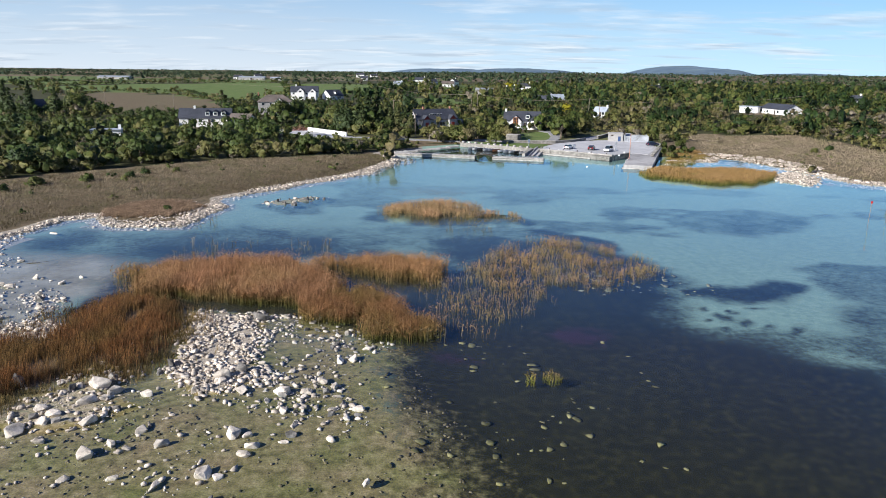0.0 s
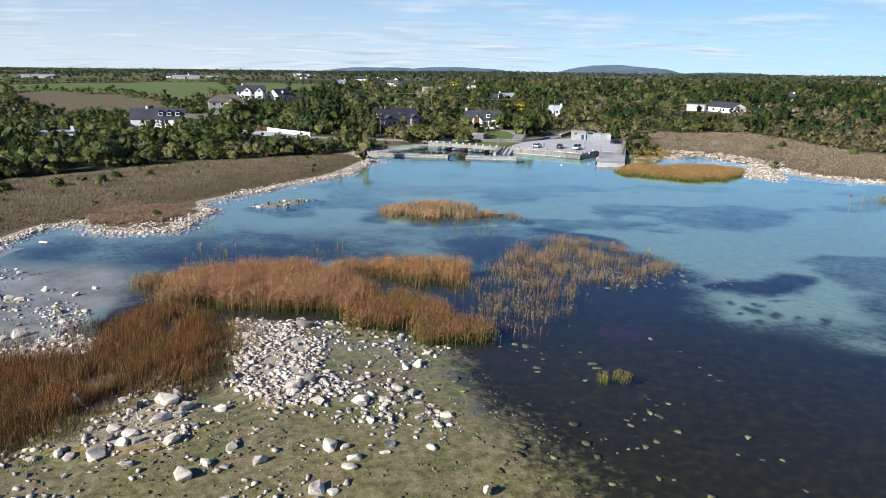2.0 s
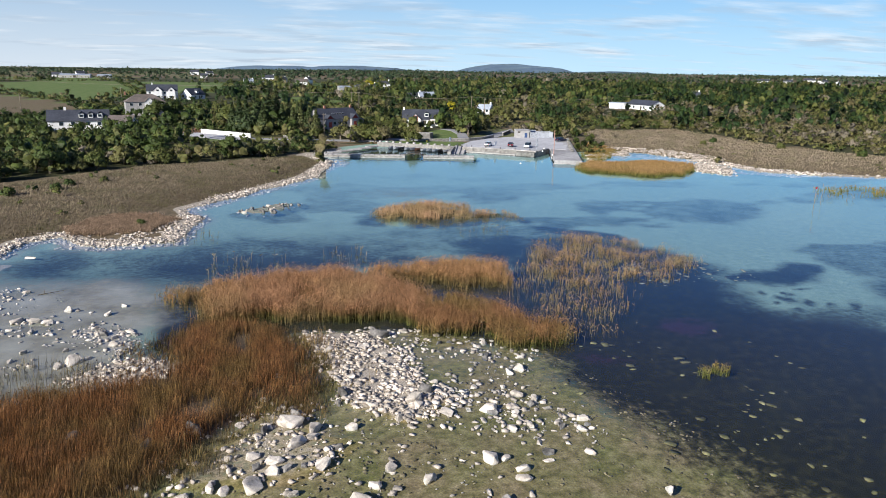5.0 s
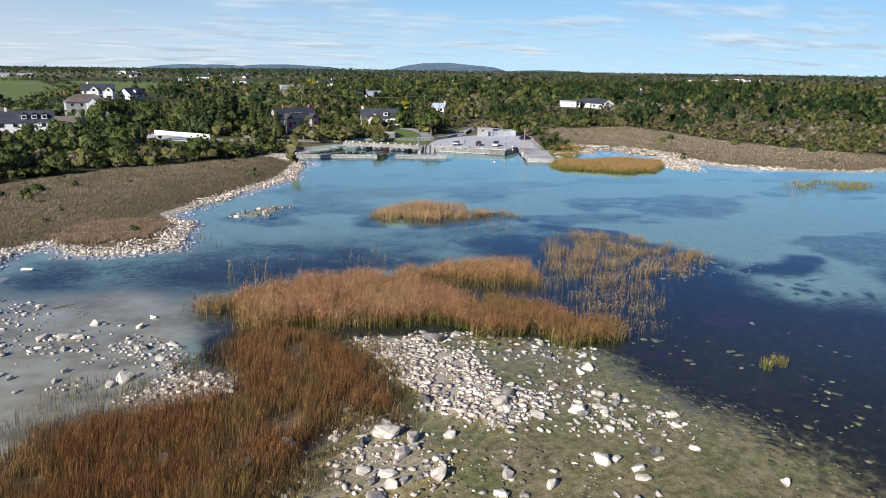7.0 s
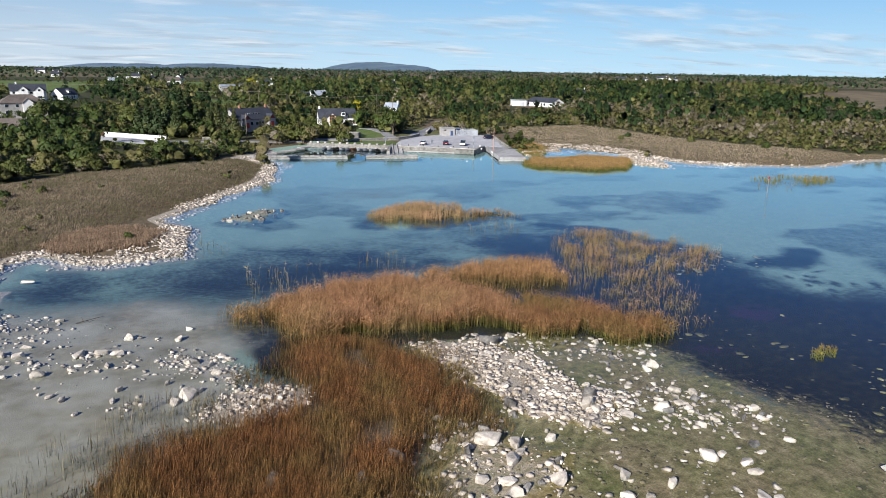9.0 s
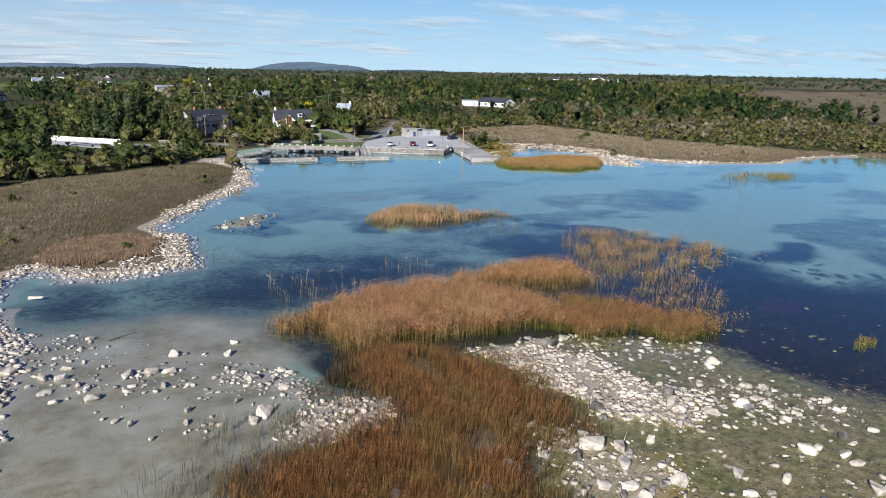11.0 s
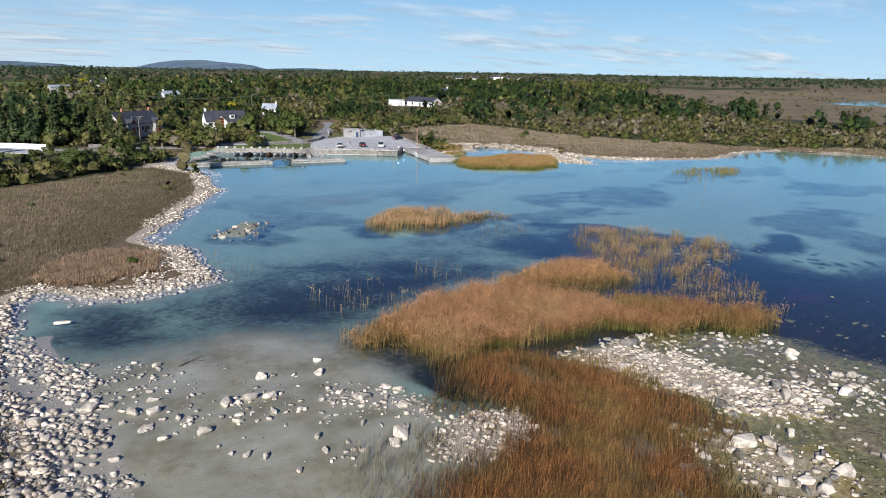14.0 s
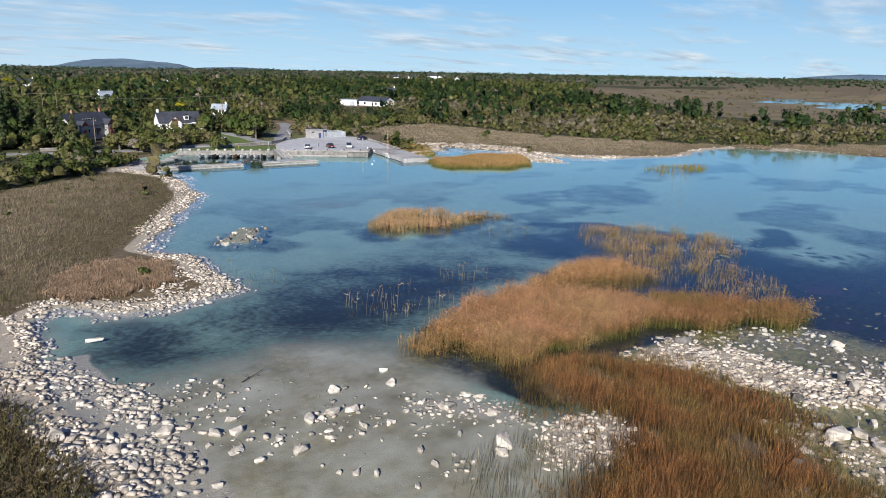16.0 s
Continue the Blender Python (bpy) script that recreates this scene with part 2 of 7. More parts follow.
    col = mixed(nt, weight("more", 2, 0.45, 0.6, 0.25), col, tones(noise_node(nt, 0.018, 6), (0.10, 0.082, 0.045), (0.20, 0.16, 0.092), (0.14, 0.105, 0.065), (0.20, 0.18, 0.09)))
    v = N("ShaderNodeMapRange")
    v.inputs[1].default_value, v.inputs[2].default_value = 0.3, 0.7
    v.inputs[3].default_value, v.inputs[4].default_value = 0.62, 1.35
    K(n_fine.outputs[0], v.inputs[0])
    grain = mixed(nt, weight("bed", 1, 0.2, 0.9, 0.3), v.outputs[0], (0.97, 0.97, 0.97))
    col = mixed(nt, 1.0, col, grain, "MULTIPLY")
    K(col, b.inputs["Base Color"])
    b.inputs["Roughness"].default_value = 0.95
    bp = N("ShaderNodeBump")
    bp.inputs["Strength"].default_value, bp.inputs["Distance"].default_value = 0.5, 0.06
    K(n_fine.outputs[0], bp.inputs["Height"])
    K(bp.outputs[0], b.inputs["Normal"])
    return m


def water_material():
    m = bpy.data.materials.new("lake_water")
    m.use_nodes = True
    nt = m.node_tree
    N, K = nt.nodes.new, nt.links.new
    nt.nodes.clear()
    out, mx = N("ShaderNodeOutputMaterial"), N("ShaderNodeMixShader")
    tr, gl, fr = N("ShaderNodeBsdfTransparent"), N("ShaderNodeBsdfGlossy"), N("ShaderNodeLayerWeight")
    tr.inputs[0].default_value = WATER_TINT
    gl.inputs["Roughness"].default_value = 0.075
    gl.inputs["Color"].default_value = (0.68, 0.89, 1.0, 1)
    fr.inputs["Blend"].default_value = 0.5
    n = noise_node(nt, 1.6, 4)
    n2 = noise_node(nt, 0.05, 3)
    mul = N("ShaderNodeMath")
    mul.operation = "MULTIPLY"
    K(n.outputs[0], mul.inputs[0])
    K(n2.outputs[0], mul.inputs[1])
    bp = N("ShaderNodeBump")
    bp.inputs["Strength"].default_value, bp.inputs["Distance"].default_value = 0.22, 0.05
    K(mul.outputs[0], bp.inputs["Height"])
    K(bp.outputs[0], gl.inputs["Normal"])
    K(bp.outputs[0], fr.inputs["Normal"])
    p5, ma = N("ShaderNodeMath"), N("ShaderNodeMath")
    p5.operation, ma.operation = "POWER", "MULTIPLY_ADD"
    K(fr.outputs["Facing"], p5.inputs[0])
    p5.inputs[1].default_value = 4.2
    K(p5.outputs[0], ma.inputs[0])
    ma.inputs[1].default_value, ma.inputs[2].default_value = 0.95, 0.0
    K(ma.outputs[0], mx.inputs[0])
    K(tr.outputs[0], mx.inputs[1])
    K(gl.outputs[0], mx.inputs[2])
    K(mx.outputs[0], out.inputs[0])
    return m


WATER_TINT = (0.93, 0.965, 0.98, 1)
MARL = [(0.18, 0.275, 0.23), (0.24, 0.36, 0.29), (0.30, 0.42, 0.335)]
OLIVE_WEED = [(0.007, 0.007, 0.0015), (0.015, 0.0145, 0.003), (0.040, 0.036, 0.008)]
# weed, and deep water: light lost with depth is put into bed colour
WEED_DEEP = [(0.004, 0.006, 0.002), (0.010, 0.013, 0.004), (0.032, 0.034, 0.010)]
SHALLOW = [(0.16, 0.132, 0.07), (0.35, 0.32, 0.245), (0.465, 0.435, 0.355)]
SILT = [(0.116, 0.084, 0.037), (0.272, 0.196, 0.102), (0.42, 0.315, 0.19)]
OLIVE_SILT = [(0.065, 0.072, 0.015), (0.175, 0.172, 0.048), (0.285, 0.268, 0.105)]
TAN_MARL = [(0.16, 0.125, 0.06), (0.30, 0.245, 0.145), (0.40, 0.345, 0.235)]
GROUND = ground_material()
WATER = water_material()
STONE = surface("limestone", [(0.17, 0.155, 0.135), (0.52, 0.45, 0.375), (0.75, 0.665, 0.565)], 1.6, 0.9, 0.6, 14, "island", 0.38, blotch=0.3, size=0.05)
BOULDER = surface("weathered_limestone", [(0.18, 0.165, 0.145), (0.58, 0.515, 0.435), (0.78, 0.70, 0.60)], 1.3, 0.9, 0.7, 10, "object", 0.2, blotch=0.3, size=0.06)
DARK_STONE = surface("lichened_limestone", [(0.05, 0.05, 0.045), (0.16, 0.15, 0.14), (0.34, 0.32, 0.29)], 1.8, 0.95, 0.7, 12, "object", 0.25, size=0.06)
SUNK_STONE = surface("algae_covered_stone", [(0.12, 0.12, 0.06), (0.26, 0.25, 0.14), (0.38, 0.35, 0.22)], 1.5, 0.9, 0.4, 9, "island", 0.35)
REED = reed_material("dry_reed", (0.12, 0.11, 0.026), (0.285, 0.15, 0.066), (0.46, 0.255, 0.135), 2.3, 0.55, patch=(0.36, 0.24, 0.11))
# first tone is the stand's self-shadow, painted on the lower stems
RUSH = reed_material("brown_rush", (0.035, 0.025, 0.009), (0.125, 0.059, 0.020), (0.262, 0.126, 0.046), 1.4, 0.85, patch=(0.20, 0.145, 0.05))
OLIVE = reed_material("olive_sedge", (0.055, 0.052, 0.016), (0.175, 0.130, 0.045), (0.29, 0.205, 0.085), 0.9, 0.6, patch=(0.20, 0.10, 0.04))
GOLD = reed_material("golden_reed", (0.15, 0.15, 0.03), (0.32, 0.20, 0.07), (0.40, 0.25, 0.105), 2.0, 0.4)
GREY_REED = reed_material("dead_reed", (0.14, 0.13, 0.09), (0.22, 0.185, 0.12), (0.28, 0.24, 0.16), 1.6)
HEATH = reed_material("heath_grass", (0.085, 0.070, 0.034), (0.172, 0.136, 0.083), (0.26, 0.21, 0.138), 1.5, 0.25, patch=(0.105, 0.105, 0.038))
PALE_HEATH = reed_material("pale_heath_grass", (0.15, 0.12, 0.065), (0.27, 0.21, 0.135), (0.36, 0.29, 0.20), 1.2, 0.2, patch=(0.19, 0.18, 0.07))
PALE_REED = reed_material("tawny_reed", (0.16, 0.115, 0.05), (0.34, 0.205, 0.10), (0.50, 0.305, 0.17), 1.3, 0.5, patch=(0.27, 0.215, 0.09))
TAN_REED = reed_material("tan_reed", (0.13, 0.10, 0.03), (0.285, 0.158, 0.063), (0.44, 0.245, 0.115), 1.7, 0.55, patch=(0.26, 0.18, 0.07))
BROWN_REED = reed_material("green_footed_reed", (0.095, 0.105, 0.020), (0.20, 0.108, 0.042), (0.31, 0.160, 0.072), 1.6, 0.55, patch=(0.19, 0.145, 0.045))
LEAF = foliage("leaves", [(0.022, 0.046, 0.010), (0.046, 0.074, 0.013), (0.094, 0.107, 0.023), (0.142, 0.134, 0.043), (0.155, 0.130, 0.060), (0.21, 0.18, 0.13)], 0.12, 0.2, 2.6)
CONIFER = foliage("conifer_needles", [(0.025, 0.045, 0.015), (0.05, 0.075, 0.024), (0.095, 0.105, 0.034)], 0.12)
# leaf tones for the far woods, distance haze put into them
FAR_HAZY_LEAF = foliage("far_hazy_leaves", [(0.035, 0.065, 0.030), (0.052, 0.080, 0.034), (0.075, 0.095, 0.045), (0.095, 0.095, 0.055), (0.12, 0.10, 0.07)], 0.1, 0.15, 0.5)
YELLOW_LEAF = foliage("yellow_leaves", [(0.32, 0.30, 0.02), (0.45, 0.40, 0.03)], 0.3)
BARK = surface("bark", [(0.07, 0.055, 0.04), (0.16, 0.13, 0.10), (0.24, 0.21, 0.17)], 2.0, 0.95, 0.6, 20)


# ---------------------------------------------------------------- plan: outlines in metres
LAND = [(-82, 40), (-70, 70), (-68, 86), (-68, 92), (-69, 100), (-69, 106), (-67, 111), (-66, 119), (-62, 122), (-59, 116), (-54, 114),
        (-44, 116), (-43, 126), (-42, 133), (-45, 142), (-35, 157), (-19, 180), (-12, 208), (-16, 223), (-8, 236), (6, 246), (28, 233),
        (31, 229), (51, 214), (58, 222), (62, 216), (74, 214), (92, 207), (97, 190), (100, 173), (112, 163), (131, 154), (160, 159),
        (175, 155), (183, 138), (190, 110), (260, 20), (600, -400), (4900, -4900), (4900, 4900), (-4900, 4900), (-4900, -4900), (-300, -300)]
POOL = [(86, 222), (91, 218), (97, 200), (90, 194), (72, 197), (70, 203), (80, 210)]
STONE_ISLE = [(85, 184), (94, 192), (97, 180), (88, 167), (83, 174)]
ROCK_ISLE = [(-37, 138), (-30, 146), (-24, 147), (-26, 141), (-32, 134)]
HEATH_LEFT = [(-82, 40), (-69, 70), (-72, 92), (-74, 100), (-72, 112), (-67, 124), (-60, 127), (-50, 142), (-39, 157), (-24, 181), (-17, 206),
              (-21, 222), (-38, 206), (-61, 197), (-77, 178), (-93, 166), (-98, 153), (-150, 120), (-260, 40)]
HEATH_RIGHT = [(76, 216), (90, 250), (94, 292), (113, 283), (140, 283), (146, 215), (164, 176), (219, 122), (260, 60), (262, 25), (192, 112), (184, 140), (176, 158),
               (160, 162), (131, 157), (112, 167), (102, 178), (98, 200)]
PENINSULA_GRASS = [(-62.5, 127), (-61, 122), (-56, 120), (-50, 122), (-47, 127), (-46, 133), (-53.5, 136.5)]
MAIN_REEDS = [(-35.5, 88.5), (-36, 83), (-35.5, 78.5), (-31, 78), (-27, 78), (-22.5, 76), (-18, 76), (-15.5, 74), (-14, 80), (-13.5, 84), (-19, 88.5), (-22, 91), (-29, 91.5)]
WEST_REEDS = [(-42.3, 87), (-39.5, 84.5), (-37, 80), (-35.5, 78), (-33, 79), (-33, 90.5), (-36, 89.5)]
EAST_REEDS = [(-16.5, 76), (-15, 71), (-11.3, 69.6), (-9.5, 70.5), (-8.8, 73.5), (-8.4, 69), (-7.6, 66), (-4.5, 65), (-1.5, 66), (-0.7, 69), (-3.5, 71), (-6, 75), (-8.5, 80), (-13.8, 81), (-15, 84)]
NORTH_REEDS = [(-18, 91), (-10, 88.3), (-7.6, 86), (-1.6, 84.5), (-1, 88), (-0.5, 91.5), (-3.5, 95), (-11, 94), (-17, 92.7)]
SPARSE_REEDS = [(3.5, 91), (5.5, 85.5), (10, 78), (13.6, 81.4), (23, 85), (29, 92), (27, 101), (22, 107), (13.7, 109), (8, 100)]
THIN_REEDS = [(-2, 86), (3, 91), (5.5, 86), (12, 80), (9, 71), (4, 68.5), (-1, 71)]
ISLAND_REEDS = [(-12, 130), (-9.4, 126.5), (-1.3, 123.4), (4, 126), (6.5, 133), (1, 138.5), (-4.3, 138), (-11, 132)]
ISLAND_TAIL = [(3, 124.5), (9, 123.5), (14, 124), (13, 130), (7, 130.5)]
RUSH_BED = [(-36.5, 78), (-31.5, 75.5), (-29, 71), (-27.5, 66), (-27, 62), (-28, 58.5), (-31.5, 57.5), (-33.5, 54.5), (-36, 51.5), (-38, 48.5), (-41.5, 46), (-46, 44.5), (-56, 50),
            (-54.5, 58), (-52, 60.3), (-46.5, 62.6), (-39.5, 65), (-38.3, 68), (-39, 72)]
MARSH_REEDS = [(53, 188), (52, 180), (63, 168), (76, 170), (86, 184), (83, 191), (74, 193), (66, 191), (60, 195)]
MARSH_BACK = [(63, 203), (70, 222), (79, 240), (85, 236), (82, 224), (76, 212), (68, 202)]
FAR_REEDS = [(93, 143), (104, 146), (114, 136), (106, 131), (94, 136)]
DEAD_REEDS = [(-51, 69.5), (-46, 70), (-44.5, 65.5), (-48, 63.5), (-54, 59.8), (-58, 58), (-60, 62), (-55, 66)]
STONY_SPIT = [(-30, 75), (-17, 73), (-10, 69), (-6, 62), (-6, 56), (-4, 48), (-9, 43), (-14, 36), (-34, 32), (-46, 42), (-40, 50), (-34, 58), (-31, 64), (-31, 72)]
STONE_BANK = [(-27.5, 72.8), (-24, 73), (-20, 72.1), (-18, 66), (-16.9, 58.5), (-14.5, 56.4), (-19.6, 52.5), (-24.2, 56.2), (-24.6, 61), (-26.3, 67.4)]
LOW_BANK = [(-31, 58), (-26.4, 56.7), (-26.3, 52.6), (-23.8, 50.7), (-25.5, 47.7), (-28.6, 46), (-36.5, 46.5), (-37, 49.5), (-34.5, 51.8), (-32.2, 54.5)]
OUTER_BANK = [(-16.9, 58.5), (-9, 56.5), (-5.2, 48.3), (-7.8, 46.6), (-14.6, 50.3)]
INNER_BANK = [(-20.8, 74), (-12.5, 71), (-4.5, 64.5), (-7.5, 60), (-17.2, 65)]
WEST_HEAP = [(-49.7, 78.3), (-47.7, 80.3), (-44.4, 78.2), (-42.1, 73.8), (-43.2, 69.4), (-46.4, 73), (-48.4, 76.4)]
WEST_BANK = [(-47.5, 65.9), (-44.6, 68.8), (-40.9, 69.6), (-38, 67.5), (-39.1, 65), (-42.4, 63.8), (-45.3, 64)]
WEST_STONES = [(-69, 100), (-59, 95), (-55, 88), (-45, 82), (-41, 76), (-43, 69), (-52, 68), (-61, 77), (-66, 85)]
PALE_BED = [(-68, 108), (-62, 98), (-55, 97), (-49, 97), (-41, 91), (-42, 86), (-39, 80), (-42, 75), (-40, 70), (-41, 63), (-49, 60), (-62, 40), (-76, 40), (-68, 92)]
GREEN_BED = [(-24, 62), (-8, 66), (-4, 60), (-2, 52), (2, 44), (3, 36), (5, 26), (-60, 26), (-60, 44), (-46, 47), (-36, 50), (-27, 54)]
# patches of weed, and of deep water painted as dark bed
WEED_DEEP_BEDS = [
    [(-4, 82), (14, 84), (24, 96), (30, 95), (28, 84), (26, 75), (29.5, 67), (36.5, 64), (41, 60), (52, 44), (40, 16), (-2, 16), (-1, 44), (-7, 60), (-6, 66)],
    [(28, 86.3), (33, 88.5), (38, 89.6), (44, 90), (46, 87.5), (44, 83.5), (36, 81.6), (28, 82.5)],
    [(43, 131), (52, 138), (63, 142), (74, 135), (66, 123), (54, 115), (43, 119)],
    [(-66, 106), (-64, 112), (-59, 114), (-53, 110), (-51, 103), (-45, 98), (-38, 96), (-20, 103), (-20, 92), (-40, 91), (-44, 88), (-49, 96), (-58, 97), (-64, 99)],
    [(-37, 123), (-25, 119.5), (-19, 109), (-5, 105), (-6, 95), (-15, 97), (-26, 101), (-33, 112)],
    [(-4, 116), (4, 118), (14, 113), (12, 100), (2, 96), (-6, 104)],
    [(12, 120), (20, 119), (28, 111), (27, 105), (18, 109)],
    # harbour basin: bed painted dark for the shade and reflections on its water
    [(-18, 222), (6, 246), (28, 232), (27, 212), (10, 217)],
    [(30, 76), (33, 77.5), (36, 75), (33, 73)], [(38, 66), (42, 67.5), (46, 65), (43, 62.5)],
    [(96, 118), (112, 122), (120, 110), (104, 104)], [(22, 168), (36, 172), (44, 164), (30, 158)], [(-6, 186), (8, 190), (16, 182), (2, 176)],
]
FIELDS = [
    [(-388, 681), (-322, 840), (-204, 900), (-123, 580), (-148, 484), (-223, 619), (-290, 626), (-343, 607)],
    [(-486, 784), (-458, 799), (-409, 1068), (-269, 1110), (-225, 960), (-343, 894), (-410, 716)],
    [(-46, 594), (-4, 559), (20, 506), (17, 430), (-33, 476)],
    [(6, 716), (41, 648), (23, 566), (-5, 633)],
    [(-190, 900), (-80, 860), (-70, 640), (-112, 600)],
    [(-20, 900), (60, 880), (50, 740), (-10, 740)],
    [(-900, 900), (-520, 1200), (-470, 1000), (-620, 700)],
    [(700, 1000), (820, 1100), (980, 1000), (860, 900)],
]
DRY_FIELD = [(-280, 548), (-284, 614), (-198, 549), (-143, 466), (-120, 389), (-139, 359), (-162, 355), (-203, 415)]
BOG = [(330, 250), (520, 500), (760, 600), (960, 480), (1020, 200), (700, 60), (386, 100), (330, 160)]
BOG_POOLS = [[(745, 391), (768, 350), (690, 300), (694, 334)], [(782, 270), (644, 233), (600, 262), (680, 300), (760, 320)],
             [(800, 420), (860, 400), (880, 330), (820, 340)], [(900, 300), (1000, 330), (1000, 220), (880, 210)]]
HOUSE_LAWN = [(26, 262), (30, 290), (42, 296), (46, 280), (40, 264), (32, 257)]
QUAY_LAWN = [(9, 249), (16, 252), (38, 246), (36, 240), (29, 233.5), (8, 247)]
YARD_GREEN = [(-70, 283), (-60, 300), (-40, 268), (-50, 262)]


def inside(poly, X, Y):
    """Signed distance in metres to an outline, positive within."""
    X, Y = np.asarray(X, float), np.asarray(Y, float)
    best, odd = np.full(X.shape, 1e12), np.zeros(X.shape, bool)
    for (ax, ay), (bx, by) in zip(poly, poly[1:] + poly[:1]):
        dx, dy = bx - ax, by - ay
        t = np.clip(((X - ax) * dx + (Y - ay) * dy) / (dx * dx + dy * dy + 1e-9), 0, 1)
        best = np.minimum(best, (X - ax - t * dx) ** 2 + (Y - ay - t * dy) ** 2)
        odd ^= ((ay > Y) != (by > Y)) & (X < (bx - ax) * (Y - ay) / (by - ay + 1e-12) + ax)
    return np.where(odd, 1, -1) * np.sqrt(best)


def fuzz(X, Y, scale, seed=0, octaves=4):
    """Smooth value noise in 0..1."""
    X, Y = np.asarray(X, float) / scale, np.asarray(Y, float) / scale
    total, amp, norm = np.zeros(X.shape), 1.0, 0.0
    for o in range(octaves):
        xi, yi = np.floor(X), np.floor(Y)
        fx, fy = X - xi, Y - yi
        fx, fy = fx * fx * (3 - 2 * fx), fy * fy * (3 - 2 * fy)

        def lattice(i, j):
            v = np.sin(i * 127.1 + j * 311.7 + (seed + o) * 74.7) * 43758.5453
            return v - np.floor(v)

        a, b2 = lattice(xi, yi), lattice(xi + 1, yi)
        c, d = lattice(xi, yi + 1), lattice(xi + 1, yi + 1)
        total += amp * ((a * (1 - fx) + b2 * fx) * (1 - fy) + (c * (1 - fx) + d * fx) * fy)
        norm += amp
        amp, X, Y = amp * 0.5, X * 2.03 + 17.1, Y * 2.03 + 9.7
    return total / norm


def ease(a, b, v):
    t = np.clip((np.asarray(v, float) - a) / (b - a), 0, 1)
    return t * t * (3 - 2 * t)


def ground_z(X, Y):
    """Height of the ground sheet: the lake lies at 0."""
    X, Y = np.asarray(X, float), np.asarray(Y, float)
    wob = (fuzz(X, Y, 7, 3) - 0.5) * 3
    d = inside(LAND, X, Y) + wob
    d = np.minimum(d, np.where((X > 60) & (X < 110), -inside(POOL, X, Y) + 0.5, 1e9))
    d = np.maximum(d, inside(STONE_ISLE, X, Y) + wob * 0.4)
    r = np.hypot(X, Y - 80)
    land = 0.12 + 0.95 * ease(0, 26, d) + 3.6 * ease(150, 520, r) + 4.0 * ease(400, 950, r) + 5.0 * ease(800, 3200, r) * ease(-600, 900, X) + 2.0 * ease(900, 3600, r)
    land = land + (fuzz(X, Y, 60, 11) - 0.5) * 1.6 * ease(20, 90, d) + (fuzz(X, Y, 400, 15) - 0.5) * 6 * ease(400, 1500, r)
    land = land + 4.2 * np.exp(-((X - 170) ** 2 + (Y - 355) ** 2) / 60 ** 2)
    land = land - 7.5 * ease(-40, 120, inside(BOG, X, Y)) * ease(0.2, 1, land / 4)
    land = np.maximum(land, 0.12)
    pools = np.max([inside(p, X, Y) for p in BOG_POOLS], axis=0) + (fuzz(X, Y, 30, 21) - 0.5) * 34
    land = np.where(pools > 0, -0.3, land)
    bed = -0.10 - 0.75 * ease(0, 16, -d) - 0.3 * fuzz(X, Y, 20, 5)
    flat = np.max([inside(p, X, Y) for p in (STONY_SPIT, PALE_BED, RUSH_BED)], axis=0) + wob * 0.5
    shelf = -0.12 + (fuzz(X, Y, 5, 8) - 0.5) * 0.18
    k = ease(-10, 1.5, flat)
    bed = bed * (1 - k) + shelf * k
    for p, top in ((RUSH_BED, 0.16), (STONE_BANK, 0.14), (LOW_BANK, 0.10), (WEST_BANK, 0.14), (ISLAND_REEDS, 0.03), (ISLAND_TAIL, 0.02), (ROCK_ISLE, 0.05), (MARSH_REEDS, 0.04), (MARSH_BACK, 0.2)):
        k = ease(-1.2, 1.5, inside(p, X, Y) + wob * 0.3)
        bed = bed * (1 - k) + np.maximum(bed, top + (fuzz(X, Y, 3, 4) - 0.5) * 0.12) * k
    k = ease(-0.4, 0.6, d)
    z = bed * (1 - k) + land * k
    quay = np.max([inside(p, X, Y) for p in (CAR_PARK, ROAD_OUT)], axis=0)
    lift = ease(-1.2, 0.2, inside(TERRACE, X, Y))
    z = np.where(lift > 0, np.maximum(z, 1.46 * lift), z)
    return np.where(quay > -1.5, np.minimum(z, 1.15), z)


TERRACE = [(7, 249.5), (28.6, 233.3), (33, 240), (44, 254), (40, 266), (10, 268)]
CAR_PARK = [(31.5, 230), (50.5, 214.8), (58, 222), (62.5, 218), (75, 247), (77, 254), (74, 262), (60, 264), (56, 262), (47, 257), (38, 247), (33, 238)]
ROAD_OUT = [(47, 257), (54, 261), (60, 271), (71, 287), (81, 302), (89, 317), (96, 333), (88, 335), (81, 320), (73, 306), (63, 293), (52, 277), (45, 264), (40, 256), (20, 257), (-8, 261), (-8, 257), (20, 253), (38, 247)]


